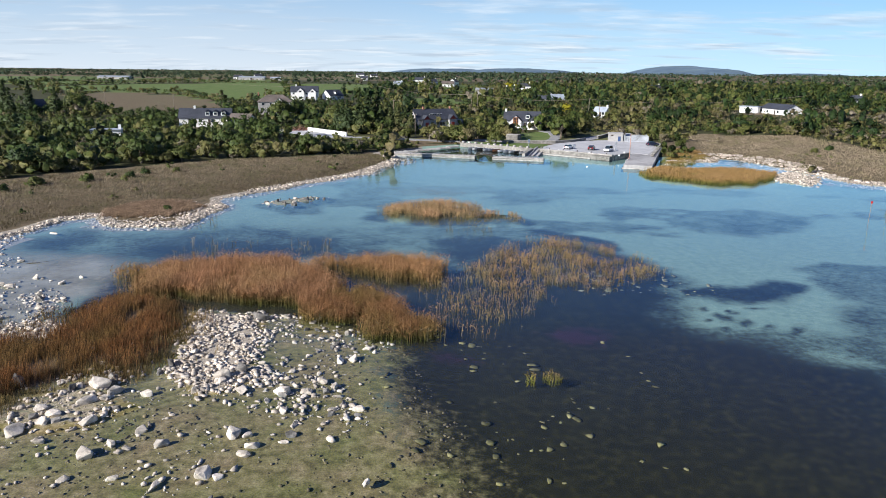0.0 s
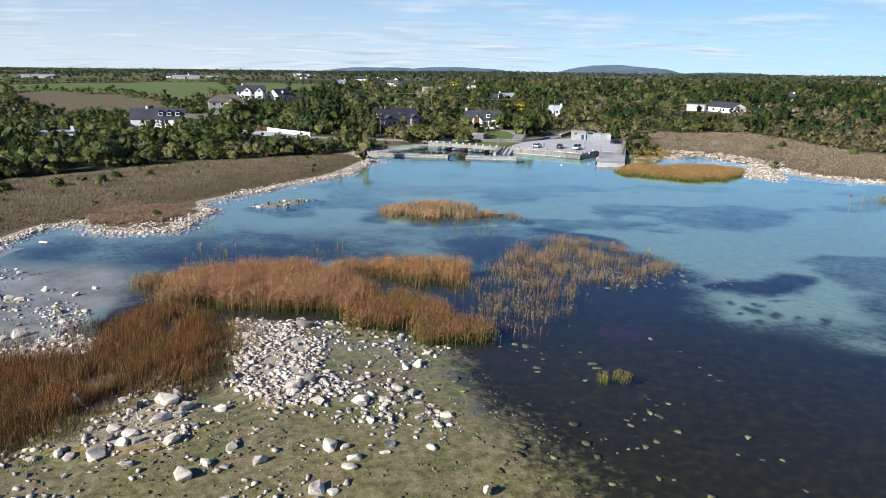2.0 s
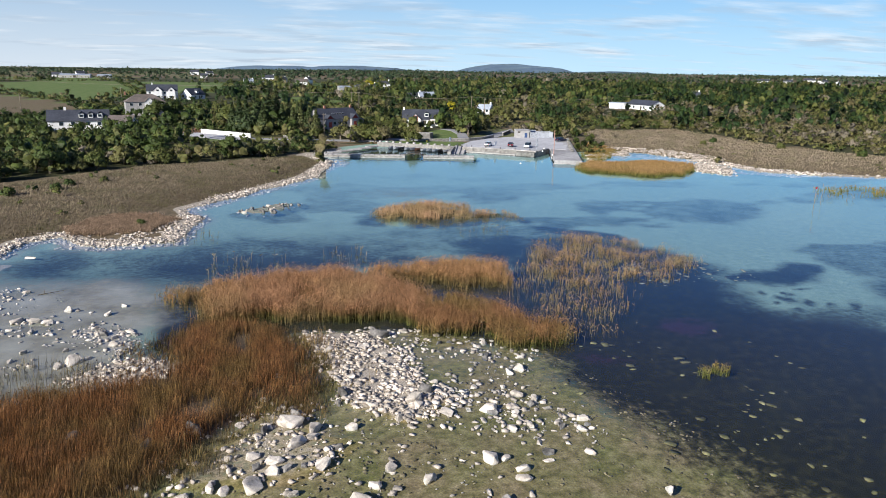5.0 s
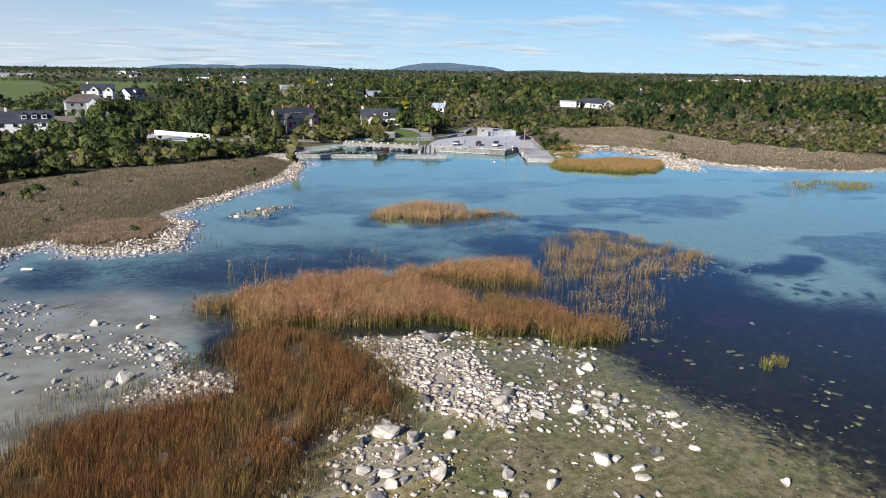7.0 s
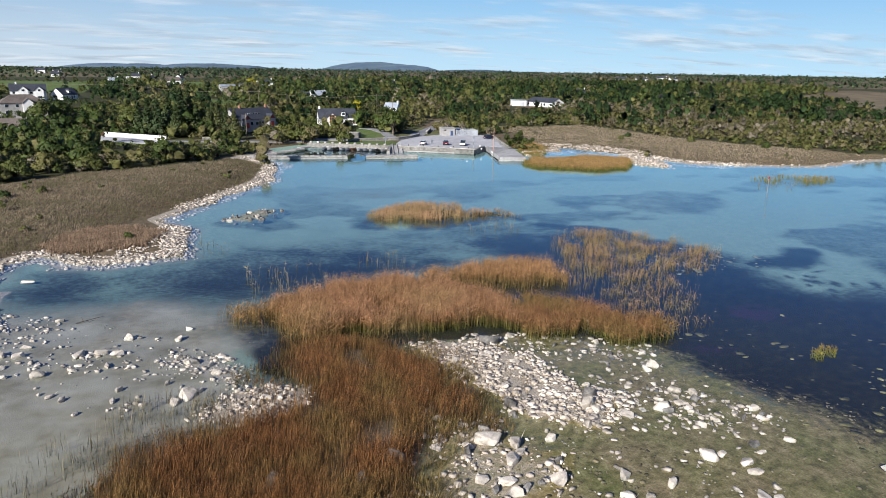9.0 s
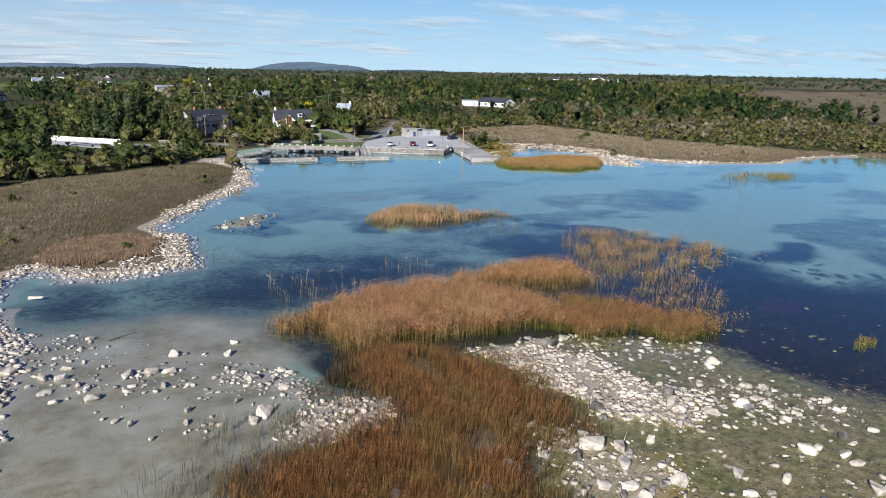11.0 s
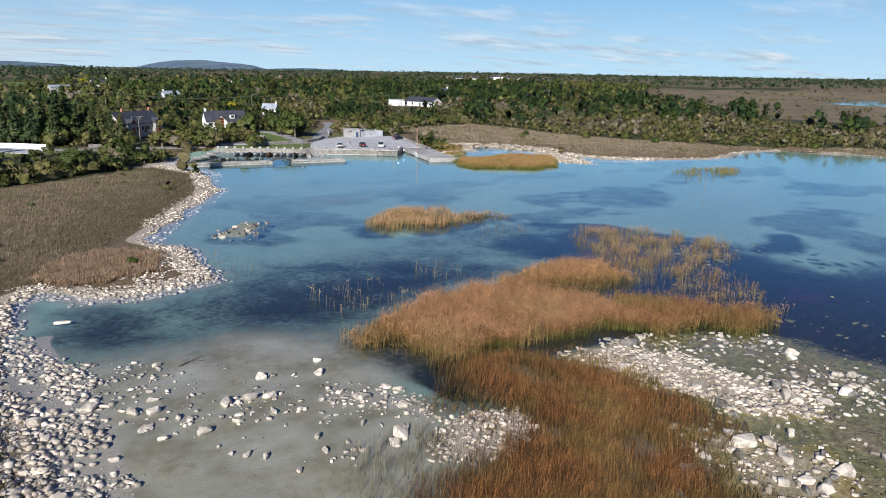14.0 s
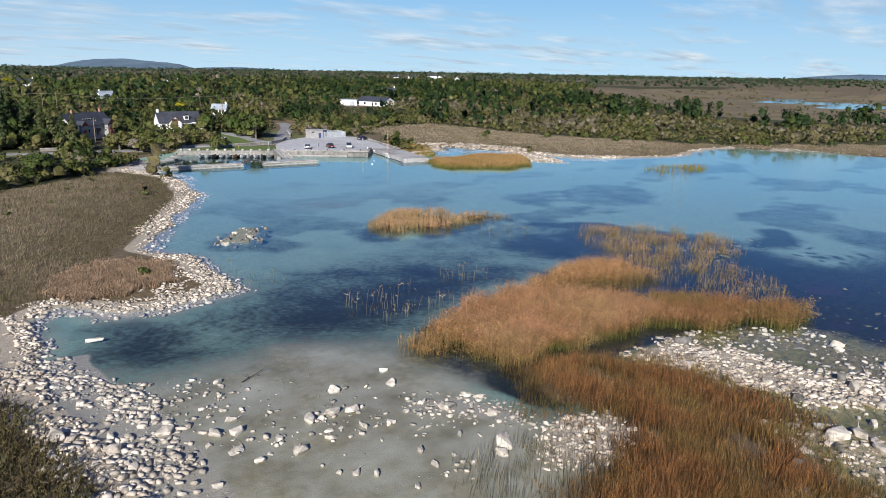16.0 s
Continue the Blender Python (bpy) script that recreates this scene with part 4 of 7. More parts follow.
stones("islet_stones", isle, 0.25, 0.9, STONE, "pale stones of low islets in the lake", 7)
far_shore = np.concatenate([scatter(9000, (70, 200, 100, 232), lambda x, y: np.clip((np.abs(inside(LAND, x, y) - 1) < 2.2) * 0.7, 0, 1), 20),
                            scatter(16000, (64, 118, 160, 240), lambda x, y: 0.75 * (fuzz(x, y, 8, 77) > 0.36) * ((np.abs(inside(POOL, x, y) + 4) < 5.5) | (np.abs(inside(LAND, x, y)) < 5) & (x > 84) & (y > 163) | (inside(STONE_ISLE, x, y) > -1)) * (inside(MARSH_REEDS, x, y) < -1), 221)])
stones("marsh_stones", far_shore, 0.3, 1.3, STONE, "pale limestone rubble along the marshy shore", 8)
mole = scatter(1500, (-18, -8, 200, 222), lambda x, y: 0.9 * (np.abs(inside(LAND, x, y)) < 3.5), 22)
stones("breakwater_stones", mole, 0.4, 1.2, STONE, "grey and pale rocks piled at the breakwater's foot", 9)
peb = scatter(9000, (-40, 2, 28, 76), lambda x, y: 0.55 * ease(0.35, 0.6, fuzz(x, y, 5, 81)) * (inside(GREEN_BED, x, y) > -2) * (inside(RUSH_BED, x, y) < 0), 83)
stones("bed_pebbles", peb, 0.12, 0.45, surface("silted_pebbles", [(0.07, 0.06, 0.03), (0.16, 0.13, 0.07), (0.28, 0.23, 0.15)], 2.0, 0.9, 0.4, 12, "island", 0.4), "brown silted pebbles on the shallow lake bed", 84, level=lambda x, y: ground_z(x, y) - 0.02)
peb = scatter(2600, (-70, -38, 40, 106), lambda x, y: 0.4 * ease(0.45, 0.65, fuzz(x, y, 6, 85)) * (inside(PALE_BED, x, y) > 1), 86)
stones("marl_pebbles", peb, 0.1, 0.35, SUNK_STONE, "small drab pebbles on pale marl under water", 87)
sunk = scatter(900, (-8, 26, 30, 70), lambda x, y: (0.10 + 0.5 * ease(0.45, 0.6, fuzz(x, y, 7, 41))) * ease(26, 4, x + 0.25 * (y - 40)) * (inside(STONY_SPIT, x, y) < 0), 23)
stones("sunken_stones", sunk, 0.3, 1.25, surface("drowned_stone", [(0.08, 0.078, 0.028), (0.16, 0.145, 0.06), (0.26, 0.225, 0.115)], 1.5, 0.9, 0.4, 9, "island", 0.6), "algae-covered stones under shallow water", 10, level=lambda x, y: ground_z(x, y) - 0.02, power=1.8, flat=0.4)
sunk = scatter(500, (14, 36, 84, 104), lambda x, y: 0.3 * (np.hypot(x - 26, y - 88) < 9), 24)
stones("pale_sunken_stones", sunk, 0.4, 1.3, SUNK_STONE, "pale stones just under the water beside reeds", 11, flat=0.4)


# ---------------------------------------------------------------- reeds, rushes and heath grass
def stems(name, pts, height, width, material, label, category, seed, lean=0.18, plume=0.0, leaves=1, clump=None):
    """Upright stems with a bent tip, drooping leaves and, where plume is set, a feathery head; all one mesh."""
    g = np.random.default_rng(seed)
    n = len(pts)
    z = np.maximum(ground_z(pts[:, 0], pts[:, 1]), -0.35)
    sway = (fuzz(pts[:, 0], pts[:, 1], 1.6, seed + 9) - 0.5) * 2.4, (fuzz(pts[:, 0], pts[:, 1], 1.6, seed + 19) - 0.5) * 2.4
    h = height * g.uniform(0.62, 1.12, n) * (0.75 + 0.5 * fuzz(pts[:, 0], pts[:, 1], 4.0, seed))
    a = g.uniform(0, 6.283, n)
    wv = np.stack([np.cos(a), np.sin(a), np.zeros(n)], -1) * (width * g.uniform(0.7, 1.3, n))[:, None] / 2
    tilt = np.stack([(g.normal(0.5, 0.6, n) + sway[0]) * lean, (g.normal(0.0, 0.7, n) + sway[1]) * lean, np.zeros(n)], -1) * h[:, None]
    base = np.concatenate([pts, z[:, None]], 1)
    upv = np.array([0, 0, 1.0])
    mid, tip = base + tilt * 0.35 + upv * (h * 0.6)[:, None], base + tilt + upv * h[:, None]
    V, Fs, k = [base - wv, base + wv, mid + wv * 0.8, mid - wv * 0.8, tip], [(0, 1, 2), (0, 2, 3), (3, 2, 4)], 5
    for _ in range(leaves):
        b = g.uniform(0, 6.283, n)
        out = np.stack([np.cos(b), np.sin(b), np.zeros(n)], -1) * (h * 0.22)[:, None]
        at = base + tilt * 0.3 + upv * (h * g.uniform(0.3, 0.75, n))[:, None]
        V += [at - upv * 0.05, at + upv * (width * 1.6), at + out + upv * (h * 0.14)[:, None]]
        Fs.append((k, k + 1, k + 2))
        k += 3
    if plume:
        droop = np.stack([np.full(n, plume * 0.7), g.normal(0, plume * 0.3, n), g.uniform(0.3, 1.0, n) * plume], -1)
        side = wv * (2.2 * plume / 0.3)
        V += [tip - upv * plume * 0.5, tip + droop * 0.4 + side, tip + droop, tip + droop * 0.4 - side]
        Fs += [(k, k + 1, k + 2), (k, k + 2, k + 3)]
        k += 4
    v = np.stack(V, 1).reshape(-1, 3)
    f = (np.arange(n)[:, None, None] * k + np.array(Fs)[None]).reshape(-1, 3)
    return tagged(new(name, np_mesh(name, v, f, material)), label, category, kind="stuff")


def within(poly, density, seed, soft=1.2, patchy=0.0, scale=5.0, rag=5.0):
    xs_, ys_ = [p[0] for p in poly], [p[1] for p in poly]
    box = (min(xs_) - 2, max(xs_) + 2, min(ys_) - 2, max(ys_) + 2)
    n = int((box[1] - box[0]) * (box[3] - box[2]) * density)

    def keep(x, y):
        k = ease(-soft, soft, inside(poly, x, y) + (fuzz(x, y, 3.5, seed) - 0.5) * rag)
        if patchy:
            k = k * ease(patchy - 0.12, patchy + 0.12, fuzz(x, y, scale, seed + 3))
        return k

    return scatter(n, box, keep, seed)


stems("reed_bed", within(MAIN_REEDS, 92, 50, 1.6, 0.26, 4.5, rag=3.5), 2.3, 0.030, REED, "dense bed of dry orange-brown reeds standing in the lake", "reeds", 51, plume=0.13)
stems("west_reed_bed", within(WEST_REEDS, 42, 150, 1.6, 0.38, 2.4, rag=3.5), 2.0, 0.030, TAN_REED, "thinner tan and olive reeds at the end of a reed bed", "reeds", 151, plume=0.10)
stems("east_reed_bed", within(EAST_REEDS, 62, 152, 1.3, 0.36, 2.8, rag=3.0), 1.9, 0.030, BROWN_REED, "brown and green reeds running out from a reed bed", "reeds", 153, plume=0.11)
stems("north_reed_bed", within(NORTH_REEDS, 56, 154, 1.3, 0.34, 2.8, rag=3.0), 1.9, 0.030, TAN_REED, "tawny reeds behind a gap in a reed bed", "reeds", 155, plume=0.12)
stems("sparse_reed_bed", within(SPARSE_REEDS, 14, 52, 2.2, 0.50, 2.0), 1.3, 0.030, PALE_REED, "sparse dry reeds standing in open water", "reeds", 53, plume=0.12)
stems("thin_reeds", within(THIN_REEDS, 7, 54, 2.2, 0.48, 2.4), 1.3, 0.026, PALE_REED, "thin scattered reed stems in dark water", "reeds", 55)
stems("island_reed_bed", within(ISLAND_REEDS, 20, 56, 1.2, 0.40, 2.6, rag=3.0), 1.6, 0.045, PALE_REED, "tawny reeds on a small stony islet", "reeds", 57, plume=0.13)
stems("island_reed_tail", within(ISLAND_TAIL, 12, 156, 1.0, 0.44, 2.2, rag=2.5), 0.95, 0.045, PALE_REED, "short tawny reeds at the end of a stony islet", "reeds", 157, plume=0.10)
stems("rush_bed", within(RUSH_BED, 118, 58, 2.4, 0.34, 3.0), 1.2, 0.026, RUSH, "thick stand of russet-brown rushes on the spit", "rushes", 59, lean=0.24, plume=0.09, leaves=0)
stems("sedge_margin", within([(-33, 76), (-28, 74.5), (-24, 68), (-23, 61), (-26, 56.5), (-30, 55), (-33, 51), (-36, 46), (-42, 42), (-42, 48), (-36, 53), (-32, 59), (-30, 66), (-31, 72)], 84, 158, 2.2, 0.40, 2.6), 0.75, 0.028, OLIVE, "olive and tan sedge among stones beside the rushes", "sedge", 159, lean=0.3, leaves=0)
stems("west_sedge", within([(-41, 74), (-36, 78), (-38, 70), (-42, 66), (-48, 62), (-54, 56), (-58, 50), (-60, 54), (-50, 65)], 18, 163, 1.8, 0.5, 3), 0.6, 0.035, OLIVE, "low olive sedge at the edge of milky shallows", "sedge", 164, lean=0.35)
stems("marsh_reed_bed", within(MARSH_REEDS, 38, 60, 1.5, 0.3, 9), 1.25, 0.075, GOLD, "golden reeds of a marsh beside the pier", "reeds", 61, plume=0.14)
stems("marsh_grass", within(MARSH_BACK, 24, 161, 1.5, 0.35, 6), 0.6, 0.09, GOLD, "short golden marsh grass behind the pier", "grass", 162, lean=0.3)
stems("far_reeds", within(FAR_REEDS, 4, 62, 1.5, 0.4, 6), 1.4, 0.09, GOLD, "small green-gold reeds off the far shore", "reeds", 63)
stems("dead_reeds", within(DEAD_REEDS, 13, 64, 1.5, 0.42, 2.5), 1.2, 0.03, GREY_REED, "bleached dead reed stems in milky water", "reeds", 65, leaves=0)
tuft = np.concatenate([scatter(260, (7.2, 10.4, 55.4, 57.6), lambda x, y: (np.hypot((x - 9.5) / 0.9, (y - 56.6) / 0.8) < 1) * 0.9, 66), scatter(200, (6.4, 8.2, 55, 57.4), lambda x, y: (np.hypot(x - 7.6, y - 56.2) < 0.55) * 0.9, 67)])
stems("reed_tuft", tuft, 1.15, 0.035, GOLD, "small tuft of green-gold reeds in open water", "reeds", 68)
lone = np.concatenate([scatter(520, (-38, -28, 95, 103), lambda x, y: 0.42 * (fuzz(x, y, 2.0, 12) > 0.52), 69), scatter(110, (-23, -17, 100, 105), lambda x, y: 0.5 * (fuzz(x, y, 2, 13) > 0.5), 70), scatter(120, (0, 8, 112, 119), lambda x, y: 0.5 * (fuzz(x, y, 2, 14) > 0.45), 170),
                       scatter(160, (-46, -38, 114, 124), lambda x, y: 0.3 * (inside(LAND, x, y) < -0.5), 71), scatter(120, (84, 92, 128, 136), lambda x, y: 0.5 * (fuzz(x, y, 3, 3) > 0.5), 72),
                       scatter(300, (-22, 4, 62, 72), lambda x, y: 0.25 * (inside(EAST_REEDS, x, y) > -2) * (inside(STONE_BANK, x, y) < -1), 73)])
stems("lone_reed_stems", lone, 1.9, 0.045, GREY_REED, "scattered single reed stems in open water", "reeds", 74)
stems("point_grass", within(PENINSULA_GRASS, 60, 75, 1.0, 0.2), 0.7, 0.05, reed_material("pinkish_grass", (0.14, 0.105, 0.05), (0.25, 0.17, 0.105), (0.32, 0.225, 0.15), 0.9), "low reddish grass on a stony point", "grass", 76, lean=0.3)

heath_pts = within(HEATH_LEFT, 11, 77, 1.0)
heath_pts = heath_pts[(heath_pts[:, 0] > -0.72 * heath_pts[:, 1] - 12) & (heath_pts[:, 1] > 60)]
stems("heath_grass", heath_pts, 0.50, 0.065, HEATH, "rough brown heath grass behind the lake shore", "grass", 78, lean=0.8, leaves=0)
near_heath = scatter(16000, (-92, -67, 62, 108), lambda x, y: ease(2.0, 4.5, inside(LAND, x, y) + (fuzz(x, y, 4, 19) - 0.5) * 2.5), 79)
stems("bank_grass", near_heath, 1.0, 0.06, reed_material("bank_grass", (0.05, 0.05, 0.018), (0.11, 0.085, 0.035), (0.20, 0.15, 0.07), 2.0, 0.5, patch=(0.08, 0.09, 0.03)), "tall brown-green grass on the bank", "grass", 80, lean=0.4, leaves=2)
heath_r = within(HEATH_RIGHT, 3.4, 81, 2.0)
stems("far_heath_grass", heath_r, 0.38, 0.13, PALE_HEATH, "brown heath grass beyond the marsh", "grass", 82, lean=0.8, leaves=0)


# ---------------------------------------------------------------- trees and scrub
def leaf_cards(centres, radii, per, size, g, flat=0.85):
    """Small leaf clumps over the shells of lumps; returns corner places."""
    n = len(centres)
    d = g.normal(size=(n, per, 3))
    d[..., 2] = np.abs(d[..., 2]) * 0.9 + d[..., 2] * 0.25
    d /= np.linalg.norm(d, axis=-1, keepdims=True)
    return clumps((centres[:, None] + d * radii[:, None, None] * g.uniform(0.72, 1.12, (n, per, 1)) * np.array([1, 1, flat])).reshape(-1, 3), d.reshape(-1, 3), size, g)


def clumps(c, d, size, g):
    """A four-cornered leaf clump at each place, leaning at random from the way d."""
    nrm = d + g.normal(scale=0.5, size=d.shape)
    nrm /= np.linalg.norm(nrm, axis=-1, keepdims=True)
    t = np.cross(nrm, g.normal(size=d.shape))
    t /= np.linalg.norm(t, axis=-1, keepdims=True) + 1e-9
    b = np.cross(nrm, t)
    s = size * g.uniform(0.5, 1.5, (len(c), 1))
    return np.stack([c - t * s, c - b * s * 0.6, c + t * s, c + b * s * 0.7], 1)


def cards_mesh(name, q4, material, tone, lumps, hub):
    """Leaf clumps and, inside them, the dense uneven heart of each lump."""
    i = np.arange(len(q4))[:, None] * 4
    f = np.concatenate([i + np.array([[0, 1, 2]]), i + np.array([[0, 2, 3]])])
    v, t = q4.reshape(-1, 3), np.repeat(tone, 4)
    # rounded shading: each clump leans its normals out from the middle of its plant
    flat_n = np.cross(q4[:, 2] - q4[:, 0], q4[:, 3] - q4[:, 1])
    flat_n /= np.linalg.norm(flat_n, axis=1, keepdims=True) + 1e-9
    out = q4 - hub[:, None]
    out /= np.linalg.norm(out, axis=-1, keepdims=True) + 1e-9
    flat_n *= np.where((flat_n * out[:, 0]).sum(1, keepdims=True) < 0, -1, 1)
    nv = (out + 0.55 * flat_n[:, None]).reshape(-1, 3)
    nv /= np.linalg.norm(nv, axis=1, keepdims=True) + 1e-9
    heart, lt, lhub = lumps
    n, k = heart.shape[:2]
    g = np.random.default_rng(n)
    hf = (np.arange(n)[:, None, None] * k + ICO[None]).reshape(-1, 3) + len(v)
    bn = heart - lhub[:, None]
    bn = bn / (np.linalg.norm(bn, axis=-1, keepdims=True) + 1e-9) + g.normal(scale=0.42, size=bn.shape)
    bn = (bn / np.linalg.norm(bn, axis=-1, keepdims=True)).reshape(-1, 3)
    ht = np.repeat(lt, k) + g.normal(scale=0.06, size=n * k)
    return np_mesh(name, np.concatenate([v, heart.reshape(-1, 3)]), np.concatenate([f, hf]), material, tone=np.clip(np.concatenate([t, ht]), 0, 1), normals=np.concatenate([nv, bn]))


BALL = np.array([(-1, 1.618, 0), (1, 1.618, 0), (-1, -1.618, 0), (1, -1.618, 0), (0, -1, 1.618), (0, 1, 1.618), (0, -1, -1.618), (0, 1, -1.618), (1.618, 0, -1), (1.618, 0, 1), (-1.618, 0, -1), (-1.618, 0, 1)]) / 1.902



def hearts(centres, radii, g, shape, rough, swell):
    """An uneven blob about each centre; radii (n, 3). Returns its corners."""
    n = len(centres)
    lean = g.normal(size=(n, 3, 3))
    wave = sum(np.sin(2.2 * np.einsum("kj,nj->nk", shape, lean[:, i]) + g.uniform(0, 6.28, (n, 1))) for i in range(3)) / 3
    k = 1 + swell * wave + g.normal(scale=rough, size=(n, len(shape)))
    return centres[:, None] + shape[None] * k[..., None] * radii[:, None]


def limb(bm, a, b, ra, rb, sides=6):
    a, b = Vector(a), Vector(b)
    q = (b - a).to_track_quat("Z", "Y")
    rings = []
    for p, r in ((a, ra), (b, rb)):
        rings.append([bm.verts.new(p + q @ Vector((r * math.cos(6.2832 * i / sides), r * math.sin(6.2832 * i / sides), 0))) for i in range(sides)])
    for i in range(sides):
        bm.faces.new((rings[0][i], rings[0][(i + 1) % sides], rings[1][(i + 1) % sides], rings[1][i]))
    bm.faces.new(rings[1])


def tree_parts(seed, h, r, cards, size, tone, kind="broad"):
    """Trunk with limbs, and a crown of leaf clumps about them: two meshes."""
    g, rnd = np.random.default_rng(seed), random.Random(seed)
    bm = bmesh.new()
    if kind == "conifer":
        limb(bm, (0, 0, -0.3), (0, 0, h * 0.95), r * 0.07, 0.04)
        cs, rs = [], []
        for i in range(26):
            k = i / 25
            a, rad = i * 2.4, r * (1 - k) * 0.75
            p = (math.cos(a) * rad * 0.7, math.sin(a) * rad * 0.7, h * (0.12 + 0.84 * k))
            limb(bm, (0, 0, p[2] + 0.3), p, 0.05, 0.02, 4)
            cs.append(p)
            rs.append(max(0.35, r * (1 - k) * 0.55))
    else:
        top = h * 0.45
        limb(bm, (0, 0, -0.3), (rnd.uniform(-.2, .2), rnd.uniform(-.2, .2), top), r * 0.085, r * 0.05)
        cs, rs = [], []
        for i in range(15):
            a, k = i * 2.4 + rnd.uniform(-.4, .4), rnd.uniform(0.15, 1.0)
            rad = r * math.sqrt(k) * 0.72
            p = (math.cos(a) * rad, math.sin(a) * rad, h * (0.80 - (0.38 if kind == "tall" else 0.56) * k + rnd.uniform(-.12, .10)))
            limb(bm, (0, 0, top * rnd.uniform(0.4, 1.0)), p, r * 0.035, 0.02, 5)
            cs.append(p)
            rs.append(r * rnd.uniform(0.30, 0.48))
    trunk = bpy.data.meshes.new("trunk")
    bm.to_mesh(trunk)
    bm.free()
    trunk.materials.append(BARK)
    q4 = leaf_cards(np.array(cs), np.array(rs), cards // len(cs), size * 1.35, g)
    t = np.clip(tone + g.normal(scale=0.07, size=len(q4)), 0, 1)
    rr = np.array(rs)[:, None] * np.array([[0.58, 0.58, 0.52]]) * (0.85 if h < 3 else 1)
    return trunk, cards_mesh("crown", q4, CONIFER if kind == "conifer" else (YELLOW_LEAF if kind == "yellow" else LEAF), t,
                             (hearts(np.array(cs), rr, g, BALL, 0.22, 0.2), np.full(len(cs), tone), np.array(cs) * 0.5 + np.array([0, 0, h * 0.1])),
                             np.repeat(np.array(cs) * np.array([0.6, 0.6, 0.6]), cards // len(cs), 0) + np.array([0, 0, h * 0.12]))


TREE_KINDS = {}


def tree(kind, x, y, size=1.0, turn=None):
    """One tree or large bush as a thing: base, trunk, crown."""
    trunk, crown, label, cat, name = TREE_KINDS[kind]
    ob = new(name)
    ob.location = (x, y, float(ground_z(x, y)) - 0.05)
    ob.rotation_euler = (0, 0, random.uniform(0, 6.28) if turn is None else turn)
    ob.scale = (size, size, size * random.uniform(0.9, 1.1))
    ob.empty_display_size = 0.3
    for nm, me in (("trunk", trunk), ("crown", crown)):
        c = new(nm, me)
        c.parent = ob
    return tagged(ob, label, cat, "trees behind the shore")


for kind, seed, h, r, n, s, tone, style, label, name in (
        ("hazel", 1, 5.0, 3.2, 840, 0.19, 0.30, "broad", "olive-green hazel bush with rounded crown", "hazel_bush"),
        ("willow", 2, 6.0, 3.6, 900, 0.20, 0.40, "broad", "yellow-green willow with an uneven crown", "willow_tree"),
        ("thorn", 3, 4.4, 3.0, 760, 0.18, 0.62, "broad", "brownish hawthorn losing its leaves", "hawthorn_tree"),
        ("ash", 4, 8.5, 4.2, 1000, 0.22, 0.16, "tall", "tall dark green broadleaf tree", "ash_tree"),
        ("bare", 5, 5.0, 3.2, 360, 0.24, 0.97, "broad", "grey half-bare tree with a twiggy crown", "bare_tree"),
        ("spruce", 6, 11.0, 3.0, 900, 0.21, 0.45, "conifer", "dark green conifer in a shelter belt", "conifer_tree"),
        ("cypress", 7, 9.0, 3.4, 900, 0.22, 0.75, "conifer", "olive cypress in a shelter belt", "cypress_tree"),
        ("golden", 8, 7.5, 3.6, 700, 0.34, 0.5, "yellow", "bright yellow-leaved tree by a garden", "golden_tree"),
        ("gorse", 9, 2.2, 1.8, 330, 0.20, 0.35, "broad", "low dark bush on the heath", "heath_bush")):
    TREE_KINDS[kind] = (*tree_parts(seed, h, r, n, s, tone, style), label, "bush" if kind in ("hazel", "gorse") else "tree", name)

def in_reach(x, y):
    """The wedge of country that lies open to the lake."""
    return (x > -0.70 * y - 18) & (y > 0.24 * x + 42)


def low_growth(x, y):
    """Where only low scrub grows: on the lake side of each house."""
    k = np.zeros(np.shape(x), bool)
    for px, py, r, clear in PLOTS:
        tx, ty = x - px, y - py
        for ex, ey in ((-25, 10), (-70, 36)):
            k = k | ((ty < 0) & (ty > -clear) & (np.abs(tx - ty * (px - ex) / (py - ey)) < r * 0.75))
    return k


SCRUB_KINDS = ["hazel", "hazel", "willow", "willow", "thorn", "ash", "bare", "hazel"]
front = scatter(2600, (-140, 150, 140, 300), lambda x, y: wooded(x, y) * ~low_growth(x, y) * 0.6 * (inside([(-150, 118), (-98, 150), (-60, 195), (-20, 224), (10, 250), (60, 268), (95, 290), (146, 285), (160, 250), (164, 176), (225, 122), (235, 140), (175, 240), (150, 300), (60, 285), (0, 275), (-60, 225), (-140, 180)], x, y) > 0), 90)
for x, y in front[:160]:
    tree(random.choice(SCRUB_KINDS), x, y, random.uniform(0.45, 0.9))


